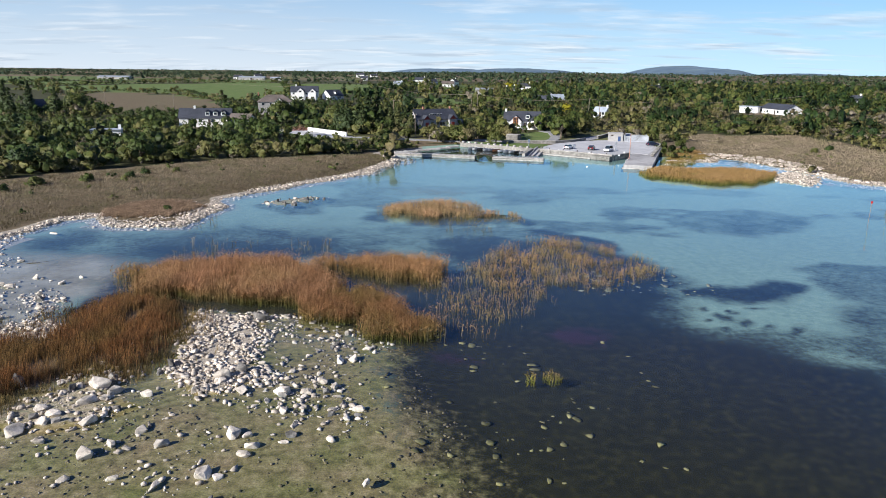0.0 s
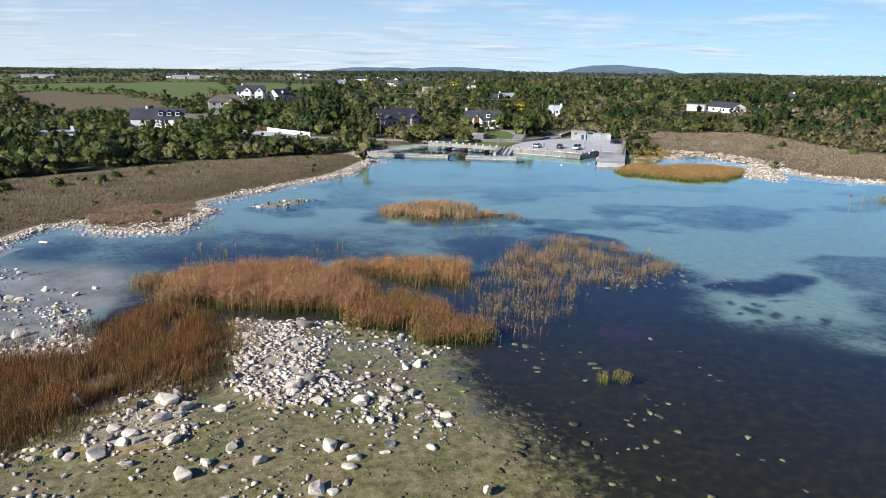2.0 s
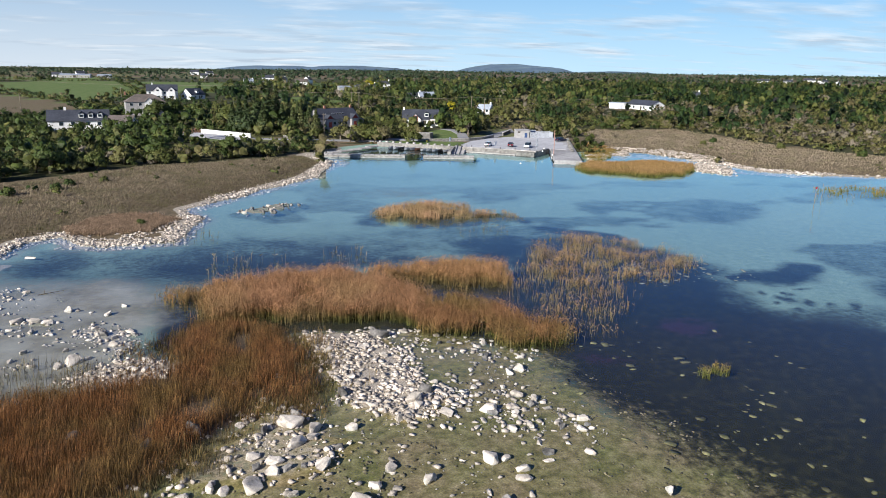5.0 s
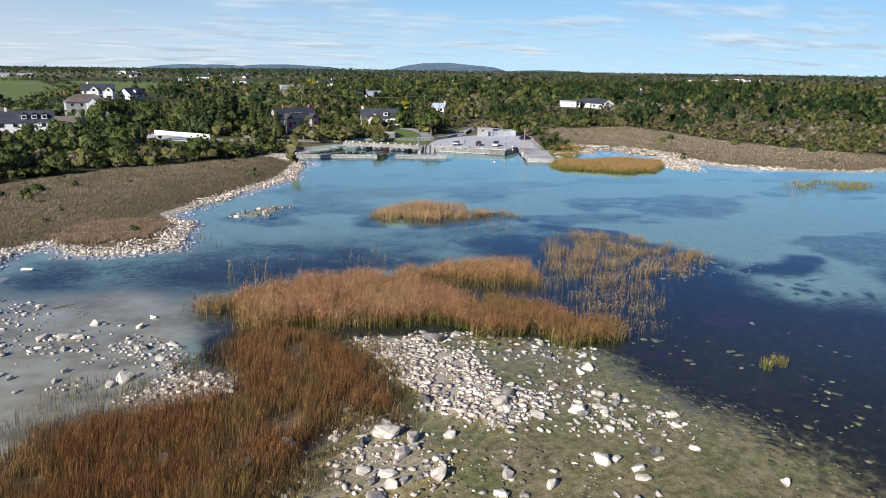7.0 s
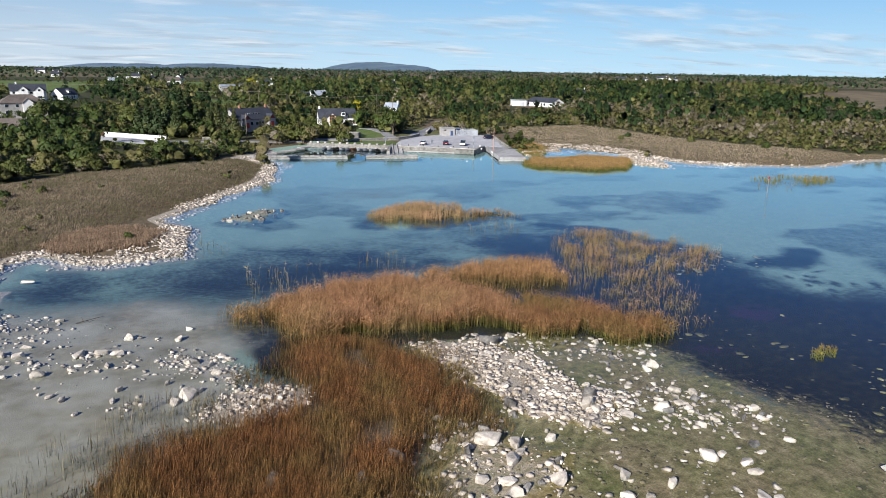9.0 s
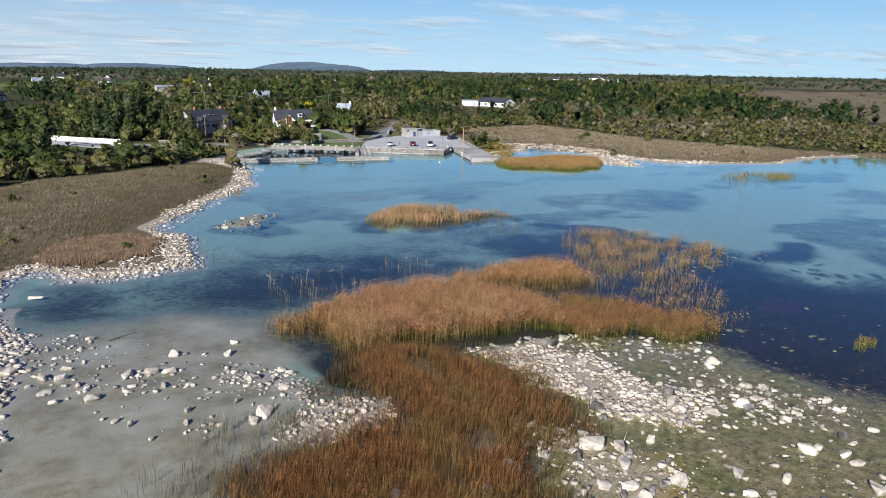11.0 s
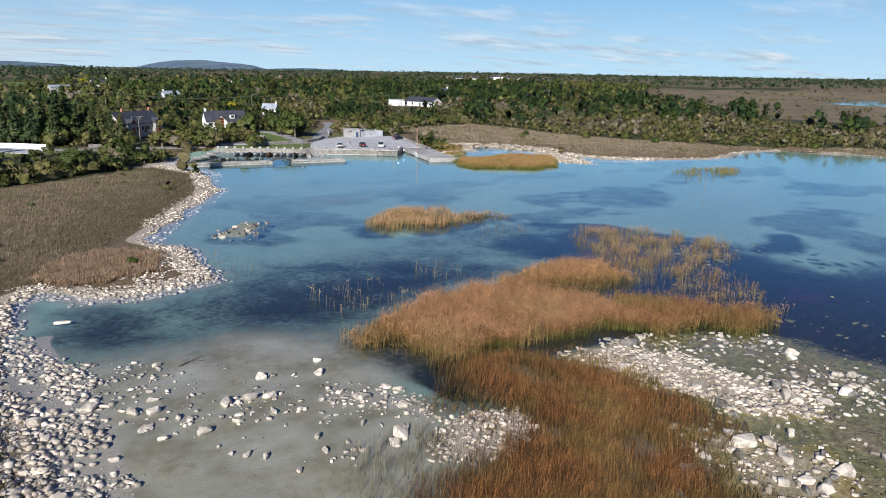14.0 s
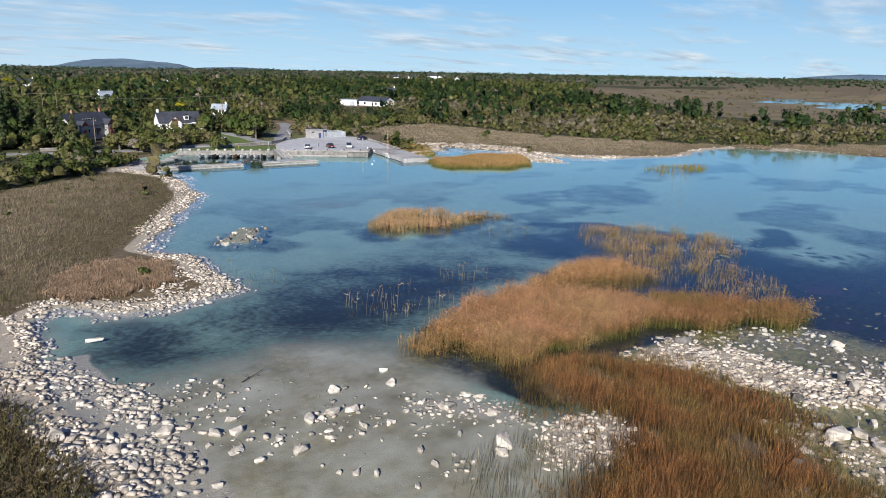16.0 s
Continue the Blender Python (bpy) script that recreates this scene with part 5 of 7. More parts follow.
def scrub(name, pts, r_lo, r_hi, per, size, label, seed, tall=1.0, bias=0.0, leaf=None, lumps=6, kept_low=True):
    """A wood too large to count: lumps of leaf clumps, several to a plant, as one mesh."""
    g = np.random.default_rng(seed)
    n = len(pts)
    px, py = pts[:, 0], pts[:, 1]
    r = (r_lo + (r_hi - r_lo) * g.random(n) ** 1.8) * (0.65 + 0.7 * fuzz(px, py, 30, seed)) * np.where(kept_low & low_growth(px, py), 0.32, 1) * np.where(kept_low & (px < -60) & (py > 290), 0.75, 1)
    z = ground_z(px, py)
    east = ease(80, 120, px) * (1 - ease(330, 420, py))
    r = r * (1 - 0.30 * east * (tall < 1.2))
    # last term darkens western plants: shade there put into the leaf tone
    tone = 0.30 + 0.9 * (fuzz(px, py, 34, seed + 1) - 0.5) + g.normal(scale=0.11, size=n) + bias + 0.26 * east * (tall < 1.2) - 0.20 * ease(-30, -100, px) * (py < 420)
    tone = np.clip(tone + np.where(g.random(n) < 0.05 + 0.06 * east, 0.45, 0), 0, 1)
    hub = np.stack([px, py, z + r * 0.15 * tall], -1)
    off = np.clip(g.normal(scale=0.52, size=(n, lumps, 3)), -1.1, 1.1) * r[:, None, None]
    off[..., 2] = (np.abs(off[..., 2]) * 1.1 - 0.22 * r[:, None]) * tall
    c = np.stack([px, py, z + r * 0.52 * tall], -1)[:, None] + off
    lump_r = np.repeat(r * 0.46, lumps)
    q4 = leaf_cards(c.reshape(-1, 3), lump_r, per // lumps, size, g, 0.85 * tall)
    many = lumps * (per // lumps)
    around = np.repeat((0.7 * hub[:, None] + 0.3 * c).reshape(-1, 3), per // lumps, 0)
    t = np.repeat(tone, many) + g.normal(scale=0.07, size=n * many)
    core = hearts(c.reshape(-1, 3)[::2], np.repeat(lump_r[::2, None] * 0.72, 3, 1) * np.array([1, 1, tall]), g, BALL, 0.2, 0.2)
    return tagged(new(name, cards_mesh(name, q4, leaf or LEAF, np.clip(t, 0, 1), (core, np.repeat(tone, lumps)[::2], np.repeat(hub, lumps, 0)[::2]), around)), label, "woodland", kind="stuff")


near_w = scatter(8200, (-230, 280, 130, 430), lambda x, y: in_reach(x, y) * wooded(x, y) * np.where(fuzz(x, y, 26, 71) > 0.36, 1, 0.15) * (np.hypot(x + 40, y - 20) < 460), 91)
scrub("hazel_scrub", near_w, 1.3, 4.0, 126, 0.23, "dense olive and brown hazel scrub behind the lake", 92, 1.05)
east_w = scatter(3600, (84, 285, 125, 350), lambda x, y: in_reach(x, y) * wooded(x, y) * (fuzz(x, y, 18, 571) > 0.33), 191)
scrub("low_scrub", east_w, 0.9, 2.4, 54, 0.20, "low tangled olive and grey-brown scrub beyond the heath", 192, 1.0, -0.02)
mid_w = scatter(9600, (-480, 700, 100, 900), lambda x, y: in_reach(x, y) * wooded(x, y) * np.where(fuzz(x, y, 45, 73) > 0.40, 1, 0.12) * (np.hypot(x + 40, y - 20) >= 430) * (x < 0.95 * y + 190) * np.where((x < -40) & (y > 440), 0.62 * (fuzz(x, y, 60, 65) > 0.46), 1), 93)
scrub("mixed_woodland", mid_w, 2.4, 5.8, 60, 0.52, "mixed autumn woodland and hedges", 94, 1.1, -0.06)
tall_w = scatter(1500, (-150, 420, 265, 760), lambda x, y: wooded(x, y) * ease(0.48, 0.56, fuzz(x, y, 55, 75)) * (x > -40 - 0.1 * y), 97)
scrub("tall_trees", tall_w, 3.0, 4.6, 120, 0.42, "taller dark green trees standing above the scrub", 98, 1.4, -0.22)
dark_w = scatter(420, (-150, 60, 215, 330), lambda x, y: wooded(x, y) * ease(0.45, 0.55, fuzz(x, y, 30, 76)), 99)
scrub("garden_trees", dark_w, 2.4, 3.8, 120, 0.34, "garden trees and tall hedges between houses", 101, 1.35, -0.15)
bog_w = scatter(900, (330, 1100, 120, 640), lambda x, y: (inside(BOG, x, y) > -10) * ease(0.45, 0.6, fuzz(x, y, 90, 66)), 67)
scrub("bog_bushes", bog_w, 0.8, 2.6, 30, 0.45, "scattered low bushes on a brown bog", 68)
heath_w = scatter(1300, (-150, 260, 60, 285), lambda x, y: np.maximum(0.7 * (inside(HEATH_LEFT, x, y) > 1) * (inside(LAND, x, y) > 8), 0.6 * (inside(HEATH_RIGHT, x, y) > 0) * (inside(LAND, x, y) > 9)) * ease(0.42, 0.58, fuzz(x, y, 22, 64)), 69)
scrub("heath_bushes", heath_w, 0.4, 1.3, 42, 0.17, "low dark bushes scattered over the heath", 70, 0.9, 0.1)
far_w = scatter(11500, (-1900, 3600, 150, 3700), lambda x, y: in_reach(x, y) * wooded(x, y) * (np.hypot(x, y) > 850) * ease(0.38, 0.5, fuzz(x, y, 150, 61)) * (np.hypot(x, y) < 3900), 95)
scrub("distant_woods", far_w, 4, 8.5, 12, 1.4, "distant woods and hedgerows to the skyline", 96, 0.75, -0.1, FAR_HAZY_LEAF, 2)
ridge_w = scatter(6500, (-1900, 500, 950, 2900), lambda x, y: in_reach(x, y) * wooded(x, y) * ease(0.36, 0.46, fuzz(x, y, 120, 163)), 165)
scrub("ridge_woods", ridge_w, 4, 7.5, 12, 1.4, "dark woods along a far low ridge", 166, 0.75, -0.16, FAR_HAZY_LEAF, 2)
plain_w = scatter(6500, (700, 3700, 150, 2400), lambda x, y: in_reach(x, y) * wooded(x, y) * (np.hypot(x, y) > 900) * (np.hypot(x, y) < 3000) * ease(0.36, 0.46, fuzz(x, y, 110, 173)), 175)
scrub("plain_woods", plain_w, 4, 7, 12, 1.4, "dark woods on a plain beyond a bog", 176, 0.75, -0.12, FAR_HAZY_LEAF, 2)
for poly, sd in zip(FIELDS[:6] + [DRY_FIELD], range(7)):
    edge = np.concatenate([np.array(a) + (np.array(b) - np.array(a)) * np.linspace(0, 1, int(math.dist(a, b) / 5), endpoint=False)[:, None] for a, b in zip(poly, poly[1:] + poly[:1]) if math.dist(a, b) > 6])
    edge = edge + np.random.default_rng(sd).normal(scale=1.5, size=edge.shape)
    scrub("hedgerow", edge, 1.3, 2.6, 36, 0.45, "field hedgerow of thorn and bramble", 100 + sd)


# ---------------------------------------------------------------- building helpers
def part(name, bm, material, parent=None, label="", smooth=False):
    """Links a bmesh as one mesh object under a thing or a part."""
    me = bpy.data.meshes.new(name)
    bmesh.ops.recalc_face_normals(bm, faces=bm.faces)
    if smooth:
        for f in bm.faces:
            f.smooth = True
    bm.to_mesh(me)
    bm.free()
    me.materials.append(material)
    ob = new(name, me)
    if parent is not None:
        ob.parent = parent
    if label:
        tagged(ob, label)
    return ob


def thing(name, x, y, z, turn, label, category, group="", kind=""):
    ob = new(name)
    ob.empty_display_size = 0.3
    ob.location, ob.rotation_euler = (x, y, z), (0, 0, radians(turn))
    return tagged(ob, label, category, group, kind)


def box(bm, sx, sy, sz, cx=0.0, cy=0.0, cz=0.0, turn=0.0, bevel=0.0):
    got = bmesh.ops.create_cube(bm, size=1, matrix=Matrix.Translation((cx, cy, cz)) @ Matrix.Rotation(turn, 4, "Z") @ Matrix.Diagonal((sx, sy, sz, 1)))
    if bevel:
        edges = list({e for v in got["verts"] for e in v.link_edges})
        bmesh.ops.bevel(bm, geom=edges, offset=bevel, segments=1, affect="EDGES")
    return bm


def boxed(*a, **k):
    return box(bmesh.new(), *a, **k)


def prism(bm, outline, z0, z1):
    """An upright solid over an outline; z1 may be a function of (x, y)."""
    top_z = z1 if callable(z1) else (lambda x, y: z1)
    lo = [bm.verts.new((x, y, z0)) for x, y in outline]
    hi = [bm.verts.new((x, y, top_z(x, y))) for x, y in outline]
    bm.faces.new(lo[::-1])
    bm.faces.new(hi)
    for i in range(len(lo)):
        j = (i + 1) % len(lo)
        bm.faces.new((lo[i], lo[j], hi[j], hi[i]))
    return bm


def rod(bm, a, b, r, sides=8, r2=None):
    limb(bm, a, b, r, r if r2 is None else r2, sides)
    return bm


def strip(a, b, width):
    """Outline of a band from a to b."""
    a, b = Vector(a), Vector(b)
    n = (b - a).normalized()
    n = Vector((-n.y, n.x)) * width / 2
    return [tuple(a - n), tuple(b - n), tuple(b + n), tuple(a + n)]


MASONRY = surface("quay_masonry", [(0.12, 0.115, 0.105), (0.24, 0.23, 0.21), (0.36, 0.34, 0.315)], 1.2, 0.9, 0.6, 6, "object", 0.18, size=0.04)
COPING = surface("pale_coping", [(0.28, 0.265, 0.245), (0.43, 0.41, 0.385), (0.54, 0.515, 0.48)], 1.4, 0.9, 0.4, 9, "object", 0.16)
TARMAC = surface("pale_worn_tarmac", [(0.38, 0.38, 0.395), (0.47, 0.47, 0.48), (0.54, 0.535, 0.535)], 0.5, 0.95, 0.2, 12, blotch=0.2)
ROADWAY = surface("grey_road", [(0.20, 0.20, 0.21), (0.27, 0.27, 0.28), (0.32, 0.32, 0.325)], 0.4, 0.95, 0.2, 12, blotch=0.2)
CONCRETE = surface("rough_concrete", [(0.27, 0.265, 0.26), (0.37, 0.36, 0.355), (0.44, 0.43, 0.42)], 0.7, 0.92, 0.3, 9, blotch=0.3)
RENDER_WHITE = surface("white_render", [(0.70, 0.70, 0.68), (0.78, 0.78, 0.76), (0.83, 0.83, 0.81)], 0.8, 0.85, 0.1, 12, blotch=0.1)
RENDER_GREY = surface("grey_render", [(0.30, 0.29, 0.28), (0.38, 0.37, 0.36), (0.44, 0.43, 0.42)], 0.8, 0.9, 0.1, 12, blotch=0.15)
SLATE = surface("dark_slate", [(0.035, 0.04, 0.05), (0.055, 0.06, 0.075), (0.08, 0.085, 0.10)], 1.6, 0.55, 0.3, 5, blotch=0.2)
BROWN_TILE = surface("brown_roof_tile", [(0.10, 0.085, 0.075), (0.15, 0.125, 0.11), (0.19, 0.16, 0.14)], 1.6, 0.8, 0.3, 5)
ZINC = surface("blue_grey_sheet", [(0.24, 0.28, 0.33), (0.32, 0.36, 0.42), (0.40, 0.44, 0.50)], 0.6, 0.5, 0.1, 5)
RED_WOOD = surface("red_painted_wood", [(0.22, 0.035, 0.03), (0.30, 0.05, 0.04), (0.34, 0.07, 0.05)], 2, 0.6, 0.1, 10)
ORANGE_WOOD = surface("orange_timber", [(0.36, 0.13, 0.04), (0.45, 0.18, 0.06), (0.5, 0.22, 0.08)], 2, 0.5, 0.1, 10)
BRICK_STACK = surface("brick_chimney", [(0.30, 0.14, 0.09), (0.38, 0.19, 0.13), (0.42, 0.25, 0.18)], 4, 0.9, 0.2, 14)
WHITE_PAINT = surface("white_paint", [(0.74, 0.74, 0.72), (0.80, 0.80, 0.79)], 2, 0.5, 0.05, 20, blotch=0.08)
STEEL = surface("galvanised_steel", [(0.40, 0.43, 0.47), (0.50, 0.53, 0.57), (0.58, 0.60, 0.63)], 1.5, 0.55, 0.1, 20, metal=0.2)
DARK_WOOD = surface("tarred_wood", [(0.03, 0.025, 0.02), (0.07, 0.055, 0.045), (0.11, 0.09, 0.07)], 3, 0.8, 0.3, 20)
POLE_WOOD = surface("weathered_pole", [(0.16, 0.13, 0.10), (0.24, 0.20, 0.16), (0.30, 0.26, 0.21)], 3, 0.9, 0.2, 20)
RUBBER = surface("tyre_rubber", [(0.015, 0.015, 0.015), (0.03, 0.03, 0.03)], 5, 0.8, 0.1, 30)
CHROME = surface("grey_alloy", [(0.45, 0.45, 0.46), (0.6, 0.6, 0.61)], 4, 0.3, 0, 30, metal=0.9)
LAMP_RED = surface("red_lens", [(0.35, 0.02, 0.02), (0.45, 0.03, 0.03)], 6, 0.2, 0, 30)
LAMP_CLEAR = surface("clear_lens", [(0.6, 0.6, 0.6), (0.75, 0.75, 0.75)], 6, 0.1, 0, 30)
# near-black tone standing in for the dark reflection under quay walls
FOOT_DARK = surface("waterline_dark", [(0.010, 0.013, 0.008), (0.022, 0.026, 0.016), (0.04, 0.042, 0.025)], 1.5, 0.9, 0.3, 9)
BRUSHWOOD = surface("cut_brushwood", [(0.13, 0.06, 0.045), (0.24, 0.12, 0.09), (0.32, 0.18, 0.13)], 3, 0.95, 0.5, 12)


def paint(name, colour, rough=0.25):
    m = surface(name, [tuple(c * 0.85 for c in colour), colour], 1.0, rough, 0, 30, blotch=0.1)
    m.node_tree.nodes["Principled BSDF"].inputs["Coat Weight"].default_value = 0.4
    return m


def glass():
    m, nt, N, K, b = nodes("window_glass")
    b.inputs["Base Color"].default_value = (0.02, 0.03, 0.04, 1)
    b.inputs["Roughness"].default_value, b.inputs["Specular IOR Level"].default_value = 0.06, 0.8
    return m


GLASS = glass()

# ---------------------------------------------------------------- quay, car park, pier and road
PARK_TOP, ROAD_TOP = 1.42, 1.45


def slope_up(x, y):
    return float(np.interp(y, [190, 214, 250, 275, 330], [1.0, 1.35, 1.45, 2.1, 4.2]))


ob = part("car_park", prism(bmesh.new(), CAR_PARK, -2.2, PARK_TOP), TARMAC)
tagged(ob, "wide pale worn tarmac car park on the quay", "car park", kind="structure")


def ribbon(name, mid, width, material, label, lift=0.05, category="road"):
    """A road that follows the ground."""
    bm, rows_ = bmesh.new(), []
    pts = []
    for a, b in zip(mid, mid[1:]):
        steps = max(2, int(math.dist(a, b) / 3))
        pts += [Vector(a).lerp(Vector(b), i / steps) for i in range(steps)]
    pts.append(Vector(mid[-1]))
    for i, p in enumerate(pts):
        d = (pts[min(i + 1, len(pts) - 1)] - pts[max(i - 1, 0)]).normalized()
        n = Vector((-d.y, d.x)) * width / 2
        z = max(float(ground_z(p.x + k * n.x, p.y + k * n.y)) for k in (-1, 0, 1)) + lift
        rows_.append([bm.verts.new((p.x + k * n.x, p.y + k * n.y, zz)) for k, zz in ((-1, z - 0.4), (-1, z), (1, z), (1, z - 0.4))])
    for a, b in zip(rows_, rows_[1:]):
        for j in range(3):
            bm.faces.new((a[j], b[j], b[j + 1], a[j + 1]))
    return tagged(part(name, bm, material), label, category, kind="structure")


ribbon("road", [(42, 251), (50, 263), (56.5, 274), (67.5, 290), (77, 304), (85, 318), (92, 334)], 5.6, ROADWAY, "narrow grey road leading inland between trees", 0.12)
ribbon("lane", [(50, 256), (40, 252.5), (22, 256), (4, 260), (-10, 260), (-30, 265), (-52, 272)], 4.2, ROADWAY, "grey lane running along the shore past gardens", 0.10)
ribbon("driveway", [(38, 254), (40, 264), (43, 276), (44, 292), (41, 300)], 4.0, ROADWAY, "tarred driveway curving up to a house", 0.10)
ribbon("gravel_yard", [(-40, 264), (-48, 272), (-60, 287), (-66, 298)], 11, TARMAC, "gravelled yard beside a white wall", 0.10, "yard")

# breakwater in two arms, a footbridge over the gap between
for a, b, name in (((-18, 222.5), (9.3, 215.6), "breakwater"), ((14.5, 214.1), (29.5, 210.4), "breakwater")):
    ob = part(name, prism(bmesh.new(), strip(a, b, 2.9), -2.2, 0.62), MASONRY)
    tagged(ob, "low stone breakwater with flat coping in the lake", "breakwater", "breakwater arms")
    foot = part("footing", prism(bmesh.new(), strip(a, b, 3.2), 0.0, 0.16), COPING, ob, "pale limy tide mark along the foot")
    # added skirt: paints the dark reflection line and hides the submerged masonry
    part("wet_foot", prism(bmesh.new(), strip(a, b, 3.3), -2.2, 0.0), FOOT_DARK, ob, "dark skirt below the waterline, standing in for the dark reflection")
    n = int(math.dist(a, b) / 1.5)
    slab = boxed(1.44, 3.04, 0.16, bevel=0.03)
    me = bpy.data.meshes.new("coping_slab")
    slab.to_mesh(me)
    slab.free()
    me.materials.append(COPING)
    turn = math.atan2(b[1] - a[1], b[0] - a[0])
    for i in range(n):
        t = (i + 0.5) / n
        s = new("coping_slab", me)
        s.parent = ob
        s.location = (a[0] + (b[0] - a[0]) * t, a[1] + (b[1] - a[1]) * t, 0.69 + random.uniform(-0.02, 0.02))
        s.rotation_euler = (0, 0, turn + random.uniform(-0.01, 0.01))
bridge = thing("footbridge", 11.9, 215.0, 0.7, -16, "dark arched timber footbridge across the gap in the breakwater", "bridge")
bm = bmesh.new()
for i in range(12):
    u0, u1 = -3 + 6 * i / 12, -3 + 6 * (i + 1) / 12
    f = lambda u: 0.75 * (1 - (u / 3) ** 2)
    lo = [bm.verts.new((u, v, f(u) - 0.18)) for u, v in ((u0, -0.8), (u1, -0.8), (u1, 0.8), (u0, 0.8))]
    hi = [bm.verts.new((v.co.x, v.co.y, v.co.z + 0.18)) for v in lo]
    for fc in (lo[::-1], hi, (lo[0], lo[1], hi[1], hi[0]), (lo[2], lo[3], hi[3], hi[2])):
        bm.faces.new(fc)
part("deck", bm, DARK_WOOD, bridge)
for sy in (-0.78, 0.78):
    bm = bmesh.new()
    for i in range(8):
        u0, u1 = -3 + 6 * i / 8, -3 + 6 * (i + 1) / 8
        rod(bm, (u0, sy, 0.75 * (1 - (u0 / 3) ** 2) + 0.5), (u1, sy, 0.75 * (1 - (u1 / 3) ** 2) + 0.5), 0.05, 5)
    part("handrail", bm, DARK_WOOD, bridge)

# harbour wall with upright stones along its top
HW = [(5.5, 248.0), (28.3, 231.6)]
ob = part("harbour_wall", prism(bmesh.new(), strip(*HW, 1.3), -2.2, 1.55), MASONRY)
tagged(ob, "grey stone harbour wall below a lawn", "harbour wall", kind="structure")
part("wet_foot", prism(bmesh.new(), strip(*HW, 1.5), -2.2, 0.05), FOOT_DARK, ob, "dark skirt below the waterline, standing in for the dark reflection")
for i in range(11):
    t = (i + 0.4) / 11
    s = part("merlon", boxed(0.75, 0.9, 0.5, bevel=0.08), COPING, ob)
    s.location, s.rotation_euler = (HW[0][0] + (HW[1][0] - HW[0][0]) * t, HW[0][1] + (HW[1][1] - HW[0][1]) * t, 1.78), (0, 0, -0.62)
ob = part("harbour_return_wall", prism(bmesh.new(), strip((28.3, 231.6), (24.6, 222.5), 1.0), -2.2, lambda x, y: 1.55 if y > 228 else 0.8), MASONRY)
tagged(ob, "stone wall stepping down beside the slipway", "harbour wall", kind="structure")
bm = bmesh.new()
lo = [(29.3, 236), (33.8, 233.5), (28.6, 220.5), (25.2, 222.2)]
prism(bm, lo, -2.6, lambda x, y: float(np.interp(y, [220, 236], [-0.35, 1.44])))
tagged(part("slipway", bm, CONCRETE), "ribbed concrete slipway running down into the harbour", "slipway", kind="structure")
for off in (0.0, 1.5, 3.0):
    rail = part("slip_rail", rod(rod(bmesh.new(), (26.3 + off, 222.2, 0.1), (30.6 + off, 235.4, 1.62), 0.16, 6), (26.3 + off, 222.2, -0.6), (26.3 + off, 222.2, 0.1), 0.14, 6), COPING)
    tagged(rail, "pale concrete runner on the slipway", "slip runner", "slipway runners")
# flat slabs stepping along the inner shore of the harbour
for i, (x, y) in enumerate([(-14, 226), (-11, 228.5), (-7.5, 231), (-4, 233.8), (-0.5, 237), (2.5, 241)]):
    s = part("stone_slab", boxed(4.4, 1.7, 0.5, bevel=0.1), COPING)
    s.location, s.rotation_euler = (x, y, 0.35 + 0.08 * i), (0.03, -0.02, 0.15 + 0.06 * i)
    tagged(s, "long flat stone slab at the edge of the harbour", "stone slab", "slabs round the harbour")

# quay front: lower ledge, end block, coping with bollards
FRONT = [(31.3, 229.4), (50.9, 213.9)]
ux, uy = (FRONT[1][0] - FRONT[0][0]) / math.dist(*FRONT), (FRONT[1][1] - FRONT[0][1]) / math.dist(*FRONT)
at = lambda s, out=0.0: (FRONT[0][0] + ux * s + uy * out, FRONT[0][1] + uy * s - ux * out)
quay = part("quay_wall", prism(bmesh.new(), strip(at(-0.3, 0.1), at(25.0, 0.1), 1.5), -2.2, 1.50), MASONRY)
tagged(quay, "grey stone quay wall with coping below the car park", "quay", kind="structure")
part("ledge", prism(bmesh.new(), strip(at(-0.6, 1.5), at(18.6, 1.5), 1.6), -2.2, 0.42), COPING, quay, "pale lower landing ledge")
part("wet_foot", prism(bmesh.new(), strip(at(-0.7, 1.5), at(25.0, 1.5), 1.9), -2.2, 0.03), FOOT_DARK, quay, "dark skirt below the waterline, standing in for the dark reflection")
part("end_block", prism(bmesh.new(), strip(at(18.8, 1.5), at(24.9, 1.5), 1.7), -2.2, 1.25), MASONRY, quay)
bm = boxed(1.22, 0.95, 0.22, bevel=0.03)
me = bpy.data.meshes.new("coping_stone")
bm.to_mesh(me)
bm.free()
me.materials.append(COPING)
for i in range(20):
    x, y = at(0.6 + i * 1.25, 0.35)
    s = new("coping_stone", me)
    s.parent, s.location, s.rotation_euler = quay, (x, y, 1.58 + random.uniform(-0.02, 0.02)), (0, 0, math.atan2(uy, ux) + random.uniform(-0.02, 0.02))
for s in (2.5, 7.5, 12.5, 17.5, 22.5):
    x, y = at(s, -0.6)
    b = thing("mooring_bollard", x, y, 1.45, 0, "short dark iron mooring bollard on the quay", "bollard", "bollards on the quay")
    bm = rod(bmesh.new(), (0, 0, 0), (0, 0, 0.45), 0.13, 8)
    part("post", bm, DARK_WOOD, b)
    part("cap", rod(bmesh.new(), (0, 0, 0.45), (0, 0, 0.58), 0.19, 8, 0.15), DARK_WOOD, b)
kerb = part("edge_kerb", prism(bmesh.new(), strip((51.2, 214.6), (57.6, 221.6), 0.9), -2.0, 1.5), MASONRY)
tagged(kerb, "stone edge of the quay beside the boat berth", "kerb", kind="structure")

